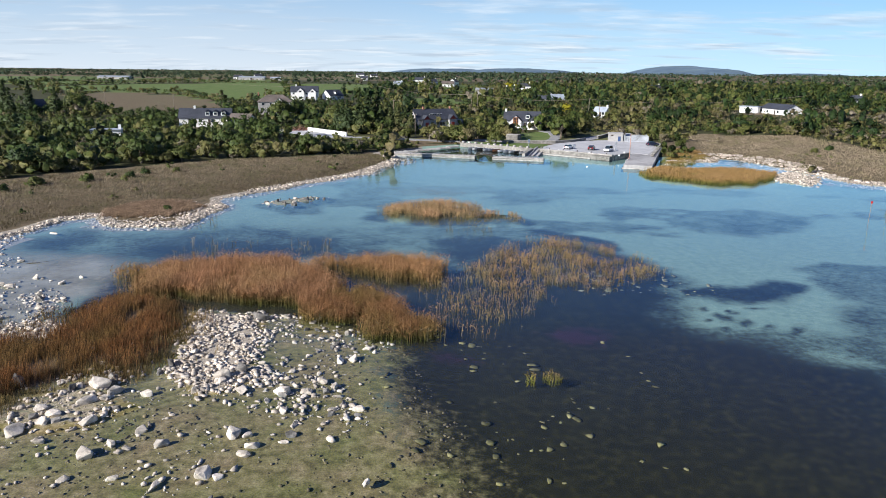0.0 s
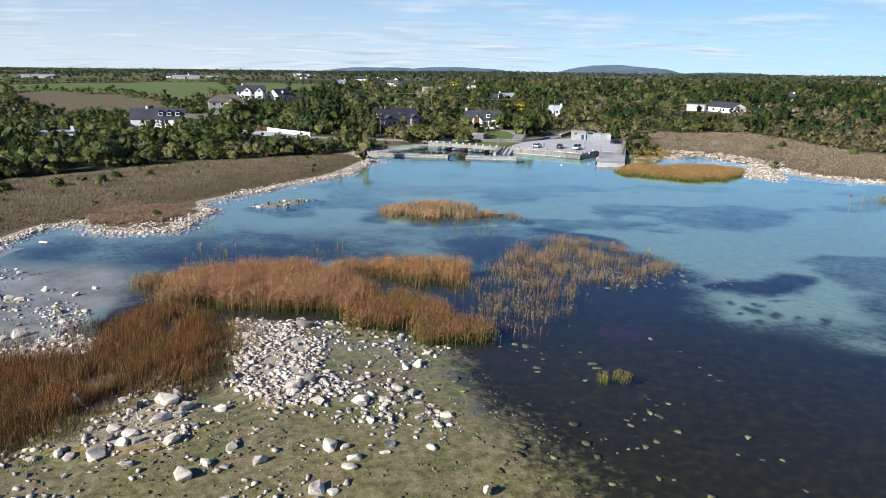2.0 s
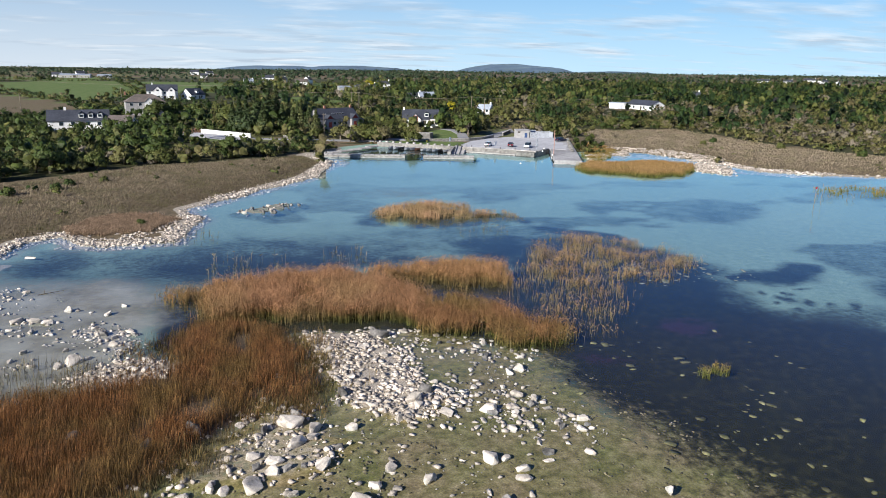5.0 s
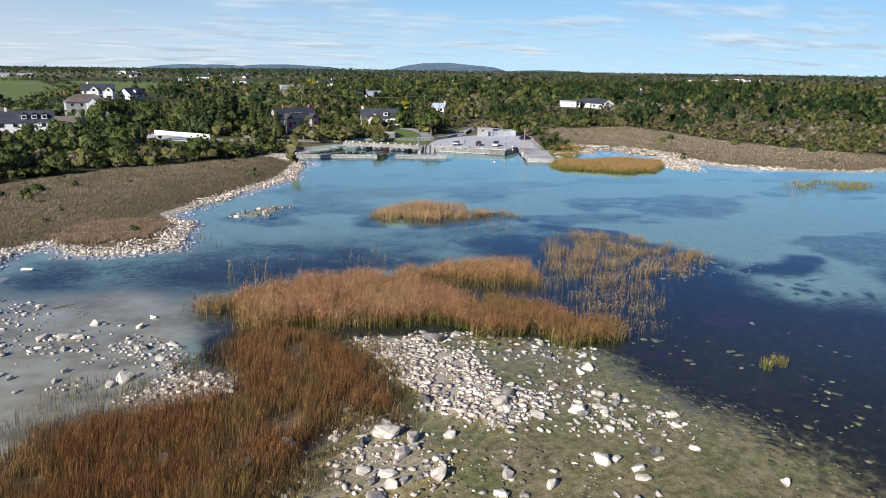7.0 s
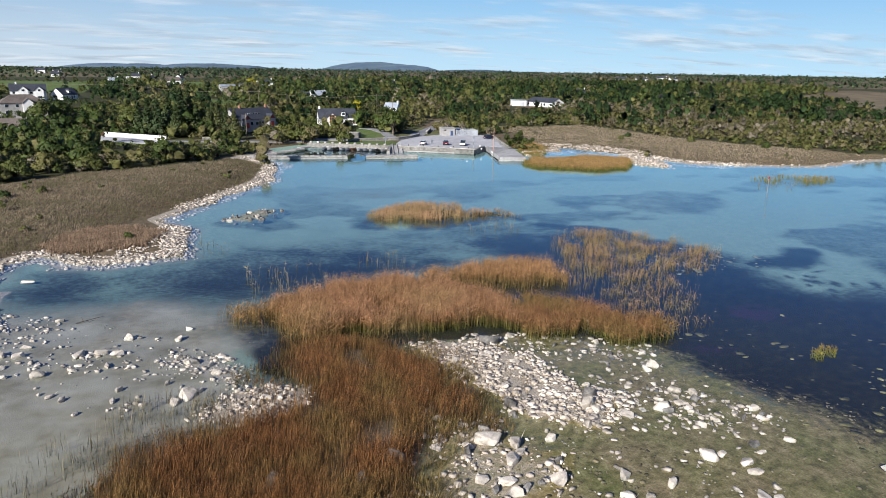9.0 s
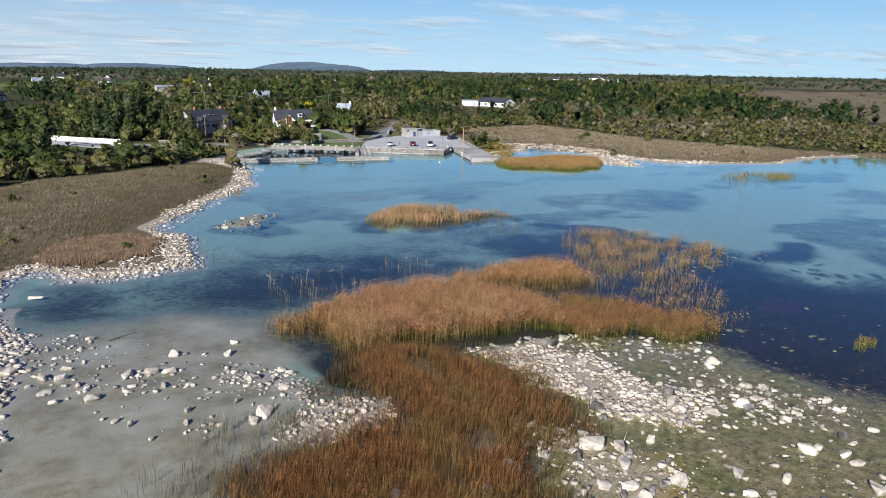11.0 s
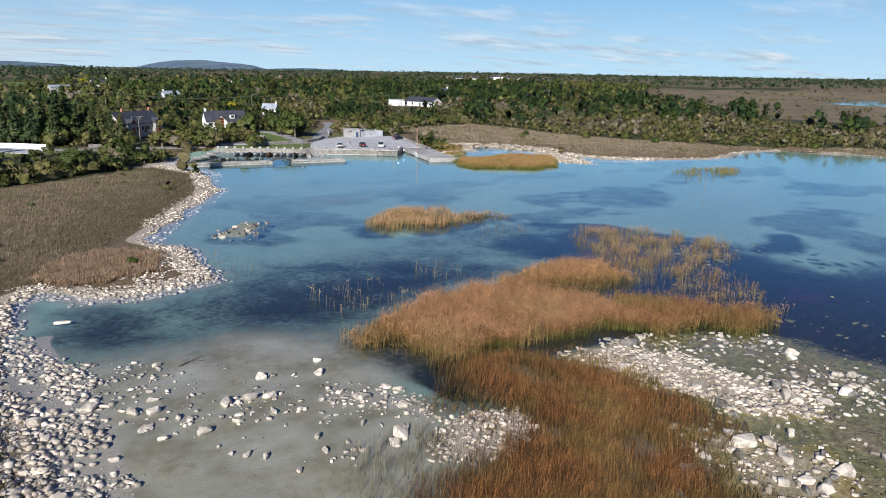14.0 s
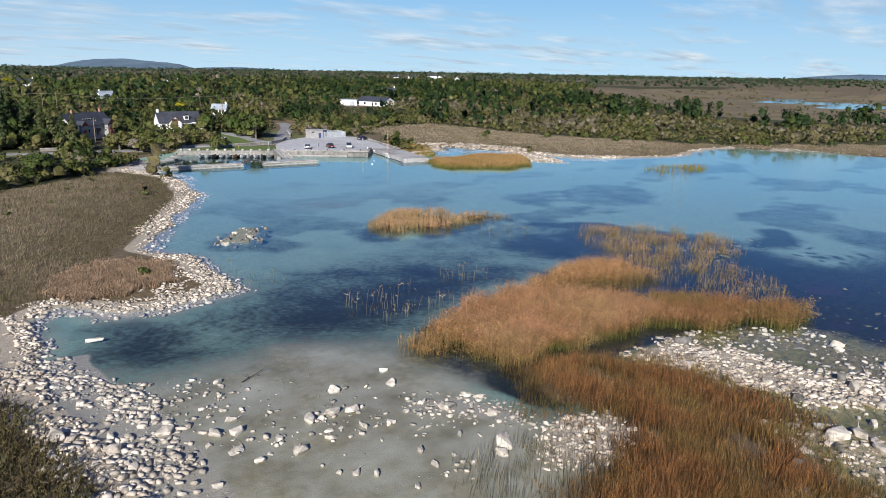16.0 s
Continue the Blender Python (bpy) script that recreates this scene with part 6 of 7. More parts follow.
PIER = [(49.6, 195.6), (56.9, 193.2), (66, 219), (77.5, 251), (75, 252), (63, 220.5), (58.6, 221.8)]
pier = part("pier", prism(bmesh.new(), PIER, -2.2, slope_up), CONCRETE)
tagged(pier, "broad concrete pier sloping down into the lake", "pier", kind="structure")
part("footing", prism(bmesh.new(), [(49.1, 195.4), (57.0, 192.6), (57.3, 193.4), (49.5, 196.3)], -2.2, 0.22), COPING, pier, "pale tide mark along the foot")
part("wet_foot", prism(bmesh.new(), [(48.9, 195.2), (57.2, 192.4), (66.3, 218.9), (66, 219.2), (57.0, 193.7), (50.2, 196), (58.3, 222), (58, 222.2)], -2.2, 0.0), FOOT_DARK, pier, "dark skirt below the waterline, standing in for the dark reflection")
for i in range(20):
    t = i / 19
    s = part("parapet_stone", boxed(1.1, 1.0, 0.62, bevel=0.14), MASONRY, pier)
    s.location = (62.6 + 14.0 * t + random.uniform(-0.1, 0.1), 213.5 + 37.0 * t, 1.62 + random.uniform(-0.05, 0.08))
    s.rotation_euler = (0, 0, 1.2 + random.uniform(-0.2, 0.2))

# garden and field walls
def stone_wall(mid, height, width, label, material=MASONRY, cap=True):
    w = None
    for a, b in zip(mid, mid[1:]):
        z = min(float(ground_z(*a)), float(ground_z(*b)))
        o = part("garden_wall", prism(bmesh.new(), strip(a, b, width), z - 0.5, z + height), material, w)
        if w is None:
            w = o
            tagged(w, label, "wall")
        if cap:
            part("wall_cap", prism(bmesh.new(), strip(a, b, width + 0.12), z + height, z + height + 0.14), COPING if material is MASONRY else material, w)
    return w


stone_wall([(20, 250.4), (30, 250.2), (39, 251.6), (45, 255.0), (52, 264)], 0.95, 0.5, "low grey stone wall along the lane")
stone_wall([(-37.5, 269), (-46, 279), (-56.5, 292)], 1.5, 0.4, "long white-painted garden wall", RENDER_WHITE)
stone_wall([(23, 262), (27, 259.5)], 1.9, 3.0, "square stone gate wall at a driveway")
stone_wall([(-26, 270), (-14, 268)], 0.8, 0.6, "low rubble wall at the lane's edge")
stone_wall([(58, 271), (66, 286)], 1.0, 0.6, "mossy stone wall beside the road")

# steel compound
comp = thing("compound_fence", 66.8, 259.0, 1.2, -8, "galvanised steel palisade fence round a compound", "fence")
for k, (x0, y0, x1, y1) in enumerate([(-1.6, -0.5, 7, -0.5), (7, -0.5, 7, 6), (7, 6, -1.6, 6), (-1.6, 6, -1.6, -0.5)]):
    ln = math.dist((x0, y0), (x1, y1))
    bm = bmesh.new()
    n = int(ln / 0.16)
    for i in range(n):
        t = (i + 0.5) / n
        box(bm, 0.11 if y0 == y1 else 0.03, 0.03 if y0 == y1 else 0.11, 2.1, x0 + (x1 - x0) * t, y0 + (y1 - y0) * t, 1.2)
    tagged(part("pales", bm, STEEL, comp), kind="stuff")
    for h in (0.6, 2.0):
        part("rail", rod(bmesh.new(), (x0, y0 + 0.06, h), (x1, y1 + 0.06, h), 0.04, 4), STEEL, comp)
    for i in range(int(ln / 2.75)):
        t = i / int(ln / 2.75)
        part("post", boxed(0.12, 0.12, 2.5, x0 + (x1 - x0) * t, y0 + (y1 - y0) * t + 0.1, 1.25), STEEL, comp)
hut = thing("pump_house", 62.6, 261.6, 1.2, -8, "flat-roofed grey concrete hut inside the compound", "hut")
part("wall", boxed(5.0, 4.2, 2.9, 0, 0, 1.45, bevel=0.04), RENDER_GREY, hut)
part("roof", boxed(5.4, 4.6, 0.3, 0, 0, 3.05, bevel=0.05), CONCRETE, hut)
cab = part("door", boxed(1.0, 0.08, 2.0, 1.2, -2.13, 1.0), paint("blue_door", (0.05, 0.09, 0.2)), hut, "dark blue metal door")
part("vent", boxed(0.8, 0.06, 0.5, -1.4, -2.13, 2.3), DARK_WOOD, hut)
cab = thing("control_cabinet", 67.4, 262.4, 1.2, -8, "dark blue control cabinet standing behind the fence", "cabinet")
part("body", boxed(1.8, 1.1, 2.7, 0, 0, 1.35, bevel=0.05), paint("blue_cabinet", (0.03, 0.05, 0.11)), cab)
part("lid", boxed(2.0, 1.3, 0.15, 0, 0, 2.77), STEEL, cab)


# ---------------------------------------------------------------- vehicles, boats, signs
def car(x, y, turn, body_m, label, high=1.48, tall=False):
    c = thing("car", x, y, PARK_TOP, turn, label, "car", "cars on the quay")
    L, W = 4.25, 1.76
    bm = bmesh.new()
    side = [(-2.1, 0.35), (-2.12, 0.75), (-1.95, 0.92), (-1.0, 0.98), (2.0 if tall else 1.35, 1.0), (2.05, 0.95), (2.12, 0.6), (2.08, 0.35)]
    a = [bm.verts.new((px, -W / 2, pz)) for px, pz in side]
    b = [bm.verts.new((px, W / 2, pz)) for px, pz in side]
    bm.faces.new(a)
    bm.faces.new(b[::-1])
    for i in range(len(a)):
        j = (i + 1) % len(a)
        bm.faces.new((a[i], b[i], b[j], a[j]))
    bmesh.ops.bevel(bm, geom=list(bm.edges), offset=0.05, segments=2, affect="EDGES")
    body = part("body", bm, body_m, c, smooth=False)
    bm = bmesh.new()
    back = 1.95 if tall else 1.75
    foot_, roof_ = [(-1.15, 0.98), (back, 0.99)], [(-0.35, high), (back - 0.35, high)]
    vs = [bm.verts.new((px, s * w, pz)) for (px, pz), w in ((foot_[0], 0.82), (foot_[1], 0.82), (roof_[1], 0.66), (roof_[0], 0.66)) for s in (-1, 1)]
    for f in ((0, 2, 4, 6), (1, 7, 5, 3), (0, 6, 7, 1), (2, 3, 5, 4), (6, 4, 5, 7)):
        bm.faces.new([vs[i] for i in f])
    part("windows", bm, GLASS, c)
    part("roof", boxed(back - 0.35 + 0.35, 1.34, 0.07, (back - 0.70) / 2, 0, high + 0.02, bevel=0.03), body_m, c)
    for sx in (-1.35, 1.32):
        for sy in (-0.8, 0.8):
            wl = part("wheel", rod(bmesh.new(), (sx, sy - 0.1, 0.32), (sx, sy + 0.1, 0.32), 0.32, 14), RUBBER, c)
            part("rim", rod(bmesh.new(), (sx, sy + (0.1 if sy > 0 else -0.1), 0.32), (sx, sy + (0.115 if sy > 0 else -0.115), 0.32), 0.2, 10), CHROME, wl)
    for sy in (-0.62, 0.62):
        part("headlight", boxed(0.08, 0.34, 0.16, -2.1, sy, 0.72, bevel=0.02), LAMP_CLEAR, c)
        part("tail_light", boxed(0.06, 0.22, 0.3, 2.09, sy, 0.8, bevel=0.02), LAMP_RED, c)
        part("mirror", boxed(0.12, 0.2, 0.13, -0.75, sy * 1.5, 1.02, bevel=0.03), body_m, c)
    part("bumper", boxed(0.1, 1.5, 0.2, 2.1, 0, 0.45, bevel=0.03), RUBBER, c)
    part("number_plate", boxed(0.02, 0.5, 0.12, 2.14, 0, 0.62), WHITE_PAINT, c)
    return c


car(40.3, 231.6, -122, paint("white_car", (0.72, 0.73, 0.74)), "small white hatchback parked facing the lake")
car(47.4, 229.4, -112, paint("maroon_car", (0.10, 0.015, 0.02)), "dark maroon hatchback parked on the quay")
car(52.0, 225.6, 58, paint("white_van", (0.75, 0.76, 0.77)), "white high-roofed car parked on the quay", 1.78, True)
car(71.3, 244.2, -160, paint("navy_car", (0.012, 0.02, 0.05)), "dark blue car parked at the edge of the quay")


def hull(bm, L, W, H, n=11):
    rows_ = []
    for i in range(n):
        u = i / (n - 1)
        w = W / 2 * (math.sin(math.pi * min(1, 0.18 + 0.82 * (1 - u) ** 0.75)) if u > 0.4 else 0.78 + 0.22 * math.sin(math.pi * u / 0.8)) if u < 1 else 0.02
        w = max(w if isinstance(w, float) else 0.02, 0.02) if u <= 0.4 else max(W / 2 * math.cos(math.pi / 2 * ((u - 0.4) / 0.6) ** 1.6), 0.02)
        sheer = H * (1 + 0.35 * (2 * u - 0.8) ** 2)
        x = -L / 2 + L * u
        rows_.append([bm.verts.new(p) for p in ((x, -w, sheer), (x, -w * 0.75, 0.12), (x, 0, 0.0), (x, w * 0.75, 0.12), (x, w, sheer), (x, w * 0.9, sheer - 0.03), (x, w * 0.68, 0.2), (x, -w * 0.68, 0.2), (x, -w * 0.9, sheer - 0.03))])
    for a, b in zip(rows_, rows_[1:]):
        for j in range(9):
            bm.faces.new((a[j], a[(j + 1) % 9], b[(j + 1) % 9], b[j]))
    bm.faces.new(rows_[0])
    return bm


BOAT_PAINTS = [paint("black_boat", (0.02, 0.02, 0.025), 0.5), paint("white_boat", (0.75, 0.75, 0.73), 0.5), paint("brown_boat", (0.16, 0.07, 0.035), 0.5), paint("grey_boat", (0.40, 0.42, 0.44), 0.5), paint("green_boat", (0.05, 0.10, 0.07), 0.5)]
BOAT_WORDS = ["black", "white", "brown", "grey", "dark green"]
for i, k in enumerate([3, 1, 0, 1, 3, 2, 1, 3, 1, 0, 3]):
    t = (i + 0.6) / 11.4
    b = thing("rowing_boat", 8.0 + 18.5 * t, 240.6 - 13.2 * t, 0.02, -128 + random.uniform(-9, 9), f"{BOAT_WORDS[k]} open rowing boat moored below the harbour wall", "rowing boat", "boats below the harbour wall")
    part("hull", hull(bmesh.new(), 4.6, 1.55, 0.62), BOAT_PAINTS[k], b)
    for sx in (-1.2, 0.0, 1.1):
        part("thwart", boxed(0.28, 1.1, 0.05, sx, 0, 0.42), POLE_WOOD, b)
    part("gunwale", boxed(0.12, 1.2, 0.1, -2.25, 0, 0.7), COPING, b)
yacht = thing("sailing_boat", 54.4, 208.6, -0.1, 68, "small white sailing boat with a bare mast beside the pier", "sailing boat")
part("hull", hull(bmesh.new(), 5.6, 1.9, 0.85), BOAT_PAINTS[1], yacht)
part("cabin", boxed(1.7, 1.1, 0.45, 0.5, 0, 1.0, bevel=0.1), WHITE_PAINT, yacht)
mast = part("mast", rod(bmesh.new(), (0.3, 0, 0.6), (0.3, 0, 8.6), 0.13, 8, 0.09), paint("red_mast", (0.5, 0.28, 0.22), 0.5), yacht)
part("boom", rod(bmesh.new(), (0.3, 0, 1.7), (-2.1, 0, 1.6), 0.11, 6), paint("furled_sail", (0.45, 0.25, 0.2), 0.8), mast)
part("stay", rod(bmesh.new(), (0.3, 0, 7.9), (2.7, 0, 1.0), 0.015, 4), STEEL, mast)


def sign(x, y, z, turn, h, w, tall, label, colour=None, n=1):
    s = thing("sign", x, y, z, turn, label, "sign")
    part("post", rod(bmesh.new(), (0, 0.06, 0), (0, 0.06, h), 0.05, 6), STEEL, s)
    for i in range(n):
        part("board", boxed(w, 0.05, tall, 0, 0, h - tall / 2 - i * (tall + 0.5), bevel=0.01), colour or WHITE_PAINT, s)
    return s


sign(52.8, 219.3, 1.42, 30, 3.6, 0.9, 1.1, "pair of white notice boards on a steel post", n=2)
sign(41.3, 226.9, 1.42, 35, 2.0, 1.1, 1.2, "white notice board on the quay")
sign(27.4, 232.6, 1.4, 40, 3.0, 1.0, 1.2, "white notice board by the slipway")
sign(21.0, 239.5, 1.4, 40, 1.4, 0.7, 0.7, "yellow lifebuoy housing on the harbour wall", paint("yellow_box", (0.7, 0.55, 0.05), 0.5))
for x, y in ((36.2, 226.0), (44.6, 219.2), (52.5, 213.2), (56, 221.0)):
    f = part("fender", rod(bmesh.new(), (x, y, 1.42), (x, y, 1.85), 0.24, 9, 0.2), WHITE_PAINT)
    tagged(f, "white mooring post on the quay edge", "mooring post", "white posts on the quay")
for x, y in ((40, 198), (58, 204), (33, 236.8), (-15.5, 224)):
    f = part("buoy", rod(bmesh.new(), (x, y, -0.1), (x, y, 0.16), 0.30, 10, 0.2), WHITE_PAINT)
    tagged(f, "white mooring buoy floating by the quay", "buoy", "buoys")
for x, y, h, tip in ((75.2, 122.6, 4.4, True), (82, 128.5, 4.0, False)):
    m = thing("channel_marker", x, y, -1.6, 0, "thin marker pole standing in the lake" + (" with a red top" if tip else ""), "marker pole", "marker poles in the lake")
    part("pole", rod(bmesh.new(), (0, 0, 0), (0.12, 0, h + 1.6), 0.04, 6), POLE_WOOD, m)
    if tip:
        part("topmark", boxed(0.34, 0.08, 0.4, 0.12, 0, h + 1.4), LAMP_RED, m)
branch = bmesh.new()
for a, b, r in (((0, 0, 0.1), (2.6, 0.4, 0.5), 0.09), ((1.2, 0.2, 0.3), (1.9, -0.7, 1.0), 0.05), ((0.7, 0.1, 0.2), (0.2, 0.9, 0.8), 0.05), ((2.0, 0.3, 0.4), (2.9, 1.1, 0.9), 0.04)):
    limb(branch, a, b, r, r * 0.4, 6)
ob = part("driftwood", branch, POLE_WOOD)
ob.location = (170, 158.5, 0.1)
tagged(ob, "grey driftwood branch on the far shore", "driftwood")
branch = bmesh.new()
for a, b, r in (((0, 0, 0.05), (2.6, 0.9, 0.2), 0.05), ((1.2, 0.4, 0.1), (1.7, -0.5, 0.5), 0.03), ((0.7, 0.2, 0.1), (0.5, 0.9, 0.4), 0.03)):
    limb(branch, a, b, r, r * 0.4, 6)
ob = part("driftwood", branch, DARK_WOOD)
ob.location = (-56.5, 91.5, -0.05)
tagged(ob, "dark driftwood branch in the shallows", "driftwood")


# ---------------------------------------------------------------- houses
def window(parent, x, y, z, w, h, face, frame_m=None):
    """A window set proud of a wall; face: outward direction 'f' (-y), 'b', 'l' (-x), 'r'."""
    fx = face in "lr"
    s = -1 if face in "fl" else 1
    fr = part("window", boxed(0.08 if fx else w + 0.16, w + 0.16 if fx else 0.08, h + 0.16, x, y, z), frame_m or WHITE_PAINT, parent)
    part("pane", boxed(0.04 if fx else w, w if fx else 0.04, h, x + (s * 0.045 if fx else 0), y + (0 if fx else s * 0.045), z), GLASS, fr)


def gable_roof(L, W, z, rise, over=0.35, thick=0.22):
    bm = bmesh.new()
    for s in (-1, 1):
        y0, y1 = s * (W / 2 + over), 0
        z0, z1 = z - over * rise / (W / 2), z + rise
        pts = [(-L / 2 - over, y0, z0), (L / 2 + over, y0, z0), (L / 2 + over, y1, z1), (-L / 2 - over, y1, z1)]
        lo = [bm.verts.new(p) for p in pts]
        hi = [bm.verts.new((p[0], p[1], p[2] + thick)) for p in pts]
        bm.faces.new(lo)
        bm.faces.new(hi)
        for i in range(4):
            j = (i + 1) % 4
            bm.faces.new((lo[i], lo[j], hi[j], hi[i]))
    return bm


def hip_roof(L, W, z, rise, over=0.4):
    bm = bmesh.new()
    a, b = L / 2 + over, W / 2 + over
    r = max(L / 2 - W / 2, 0.3)
    lo = [bm.verts.new(p) for p in ((-a, -b, z), (a, -b, z), (a, b, z), (-a, b, z))]
    t = [bm.verts.new((-r, 0, z + rise)), bm.verts.new((r, 0, z + rise))]
    for f in ((lo[0], lo[1], t[1], t[0]), (lo[1], lo[2], t[1]), (lo[2], lo[3], t[0], t[1]), (lo[3], lo[0], t[0]), lo[::-1]):
        bm.faces.new(f)
    return bm


def gable_walls(L, W, z, rise):
    bm = prism(bmesh.new(), [(-L / 2, -W / 2), (L / 2, -W / 2), (L / 2, W / 2), (-L / 2, W / 2)], -1.5, z)
    for s in (-1, 1):
        x = s * L / 2
        pts = [(x, -W / 2, z), (x, W / 2, z), (x, 0, z + rise)]
        i_ = [bm.verts.new((p[0] - s * 0.3, p[1], p[2])) for p in pts]
        o_ = [bm.verts.new(p) for p in pts]
        bm.faces.new(i_)
        bm.faces.new(o_)
        for k in range(3):
            bm.faces.new((i_[k], i_[(k + 1) % 3], o_[(k + 1) % 3], o_[k]))
    return bm


def house(x, y, turn, L, W, eave, rise, label, wall=None, roof=None, hip=False, stacks=(), fronts=(), dormers=(), win=(), storeys=1, name="house", base=None):
    """fronts: (x, width, material) gabled bays on the front; dormers: x; win: x of front windows."""
    wall, roof = wall or RENDER_WHITE, roof or SLATE
    z = float(ground_z(x, y)) if base is None else base
    h = thing(name, x, y, z, turn, label, "house")
    if hip:
        part("wall", prism(bmesh.new(), [(-L / 2, -W / 2), (L / 2, -W / 2), (L / 2, W / 2), (-L / 2, W / 2)], -1.5, eave), wall, h)
        rf = part("roof", hip_roof(L, W, eave, rise), roof, h)
    else:
        part("wall", gable_walls(L, W, eave, rise), wall, h)
        rf = part("roof", gable_roof(L, W, eave, rise), roof, h)
        for s, f in ((-1, "l"), (1, "r")):
            if L > 6:
                window(h, s * (L / 2 + 0.02), 0, eave * 0.55, 1.1, 1.2, f)
    for sx in stacks:
        st = part("chimney", boxed(0.8, 0.7, 1.7, sx, 0, eave + rise + 0.35, bevel=0.04), BRICK_STACK if wall is not RENDER_WHITE else wall, rf)
    for wx in win:
        for k in range(storeys):
            window(h, wx, -W / 2 - 0.02, 1.5 + 2.7 * k, 1.3, 1.25, "f")
    for fx, fw, fm in fronts:
        d, rs = 1.6, fw / 2 * 0.95
        ez = eave + (0.2 if storeys > 1 else 0)
        bay = prism(bmesh.new(), [(fx - fw / 2, -W / 2 - d), (fx + fw / 2, -W / 2 - d), (fx + fw / 2, 0), (fx - fw / 2, 0)], -1.5, ez)
        lo = [bay.verts.new(p) for p in ((fx - fw / 2, -W / 2 - d, ez), (fx + fw / 2, -W / 2 - d, ez), (fx, -W / 2 - d, ez + rs))]
        hi = [bay.verts.new((v.co.x, v.co.y + 0.3, v.co.z)) for v in lo]
        bay.faces.new(lo)
        bay.faces.new(hi)
        for k in range(3):
            bay.faces.new((lo[k], lo[(k + 1) % 3], hi[(k + 1) % 3], hi[k]))
        part("gable_bay", bay, fm or wall, h)
        rb = gable_roof(W / 2 + d, fw, ez, rs, 0.25, 0.18)
        bmesh.ops.transform(rb, matrix=Matrix.Translation((fx, -W / 4 - d / 2, 0)) @ Matrix.Rotation(math.pi / 2, 4, "Z"), verts=rb.verts)
        part("bay_roof", rb, roof, h)
        if fm is None:
            window(h, fx, -W / 2 - d - 0.02, 1.5, fw * 0.5, 1.3, "f")
            window(h, fx, -W / 2 - d - 0.02, ez + 0.1, fw * 0.3, 1.1, "f")
    for dx in dormers:
        dz = eave + rise * 0.30
        part("dormer", boxed(1.7, W * 0.3, 1.5, dx, -W * 0.30, dz + 0.6), RENDER_WHITE, h)
        window(h, dx, -W * 0.45 - 0.02, dz + 0.65, 1.2, 0.95, "f")
        rb = gable_roof(W * 0.34, 1.7, dz + 1.35, 0.75, 0.15, 0.12)
        bmesh.ops.transform(rb, matrix=Matrix.Translation((dx, -W * 0.29, 0)) @ Matrix.Rotation(math.pi / 2, 4, "Z"), verts=rb.verts)
        part("dormer_roof", rb, roof, h)
    part("door", boxed(1.0, 0.1, 2.1, L * 0.08, -W / 2 - 0.04, 1.05), DARK_WOOD, h)
    return h


# white house with a tall orange window
h = house(33.5, 312.5, -8, 15.5, 9.0, 2.7, 3.7, "white storey-and-a-half house with dark slate roof and tall orange gable window", stacks=(-7.2,), fronts=((-2.6, 4.8, RENDER_WHITE),), dormers=(2.4,), win=(-6.4, 1.6, 3.6), base=2.4)
big = part("window", boxed(2.2, 0.1, 3.6, -2.6, -6.16, 2.5), ORANGE_WOOD, h, "tall orange timber-framed window")
for ix in (-0.75, 0, 0.75):
    for iz in (1.4, 2.55, 3.7):
        part("pane", boxed(0.5, 0.05, 0.95, -2.6 + ix * 0.88, -6.22, iz), GLASS, big)
part("sunroom", boxed(4.4, 3.2, 2.7, 6.2, -5.6, 1.35, bevel=0.05), RENDER_WHITE, h)
for ix in (4.9, 6.2, 7.5):
    window(h, ix, -7.22, 1.5, 0.9, 1.5, "f", ORANGE_WOOD)
# long slate house with red porches
h = house(-5.5, 297, 33, 19, 8.5, 3.3, 3.7, "long dark-slated house with red timber gables", wall=RENDER_GREY, stacks=(-4.5, 8.6), fronts=((-6.2, 3.2, RENDER_GREY), (6.4, 3.2, RENDER_GREY)), win=(-2.8, 0, 2.8), base=3.2)
for i in range(5):
    window(h, -2.6 + i * 1.25, -2.6, 5.05, 0.8, 0.5, "f")
for fx in (-6.2, 6.4):
    bm = bmesh.new()
    tri_ = [(fx - 1.5, 3.3), (fx + 1.5, 3.3), (fx, 4.75)]
    lo = [bm.verts.new((px, -5.98, pz)) for px, pz in tri_]
    hi = [bm.verts.new((px, -5.85, pz)) for px, pz in tri_]
    bm.faces.new(lo)
    bm.faces.new(hi[::-1])
    for k in range(3):
        bm.faces.new((lo[k], lo[(k + 1) % 3], hi[(k + 1) % 3], hi[k]))
    part("gable_panel", bm, RED_WOOD, h, "red boarded gable")
    part("porch_door", boxed(1.5, 0.1, 2.1, fx, -5.92, 1.05), RED_WOOD, h, "red timber porch doors")
part("lean_to", boxed(4.5, 4, 2.6, 12, 0, 1.3), RENDER_GREY, h)
house(-90.5, 381, 14, 18, 10, 5.3, 3.6, "large two-storey grey house with hipped brown roof and white trim", wall=RENDER_GREY, roof=BROWN_TILE, hip=True, stacks=(-8.6,), win=(-6.5, -2.5, 5.5), storeys=2, fronts=((1.6, 4.0, RENDER_WHITE),), base=3.6)
house(-101, 515, 6, 19, 9.5, 5.4, 3.8, "large white two-storey house with two front gables", stacks=(-6,), fronts=((-2.6, 5.2, None), (5.8, 4.6, None)), win=(-7.5, 1.6), storeys=2, base=4.6)
house(-82, 520, 52, 13, 9, 2.9, 3.8, "white dormer bungalow with slate roof", dormers=(0,), win=(-3, 3), base=4.6)
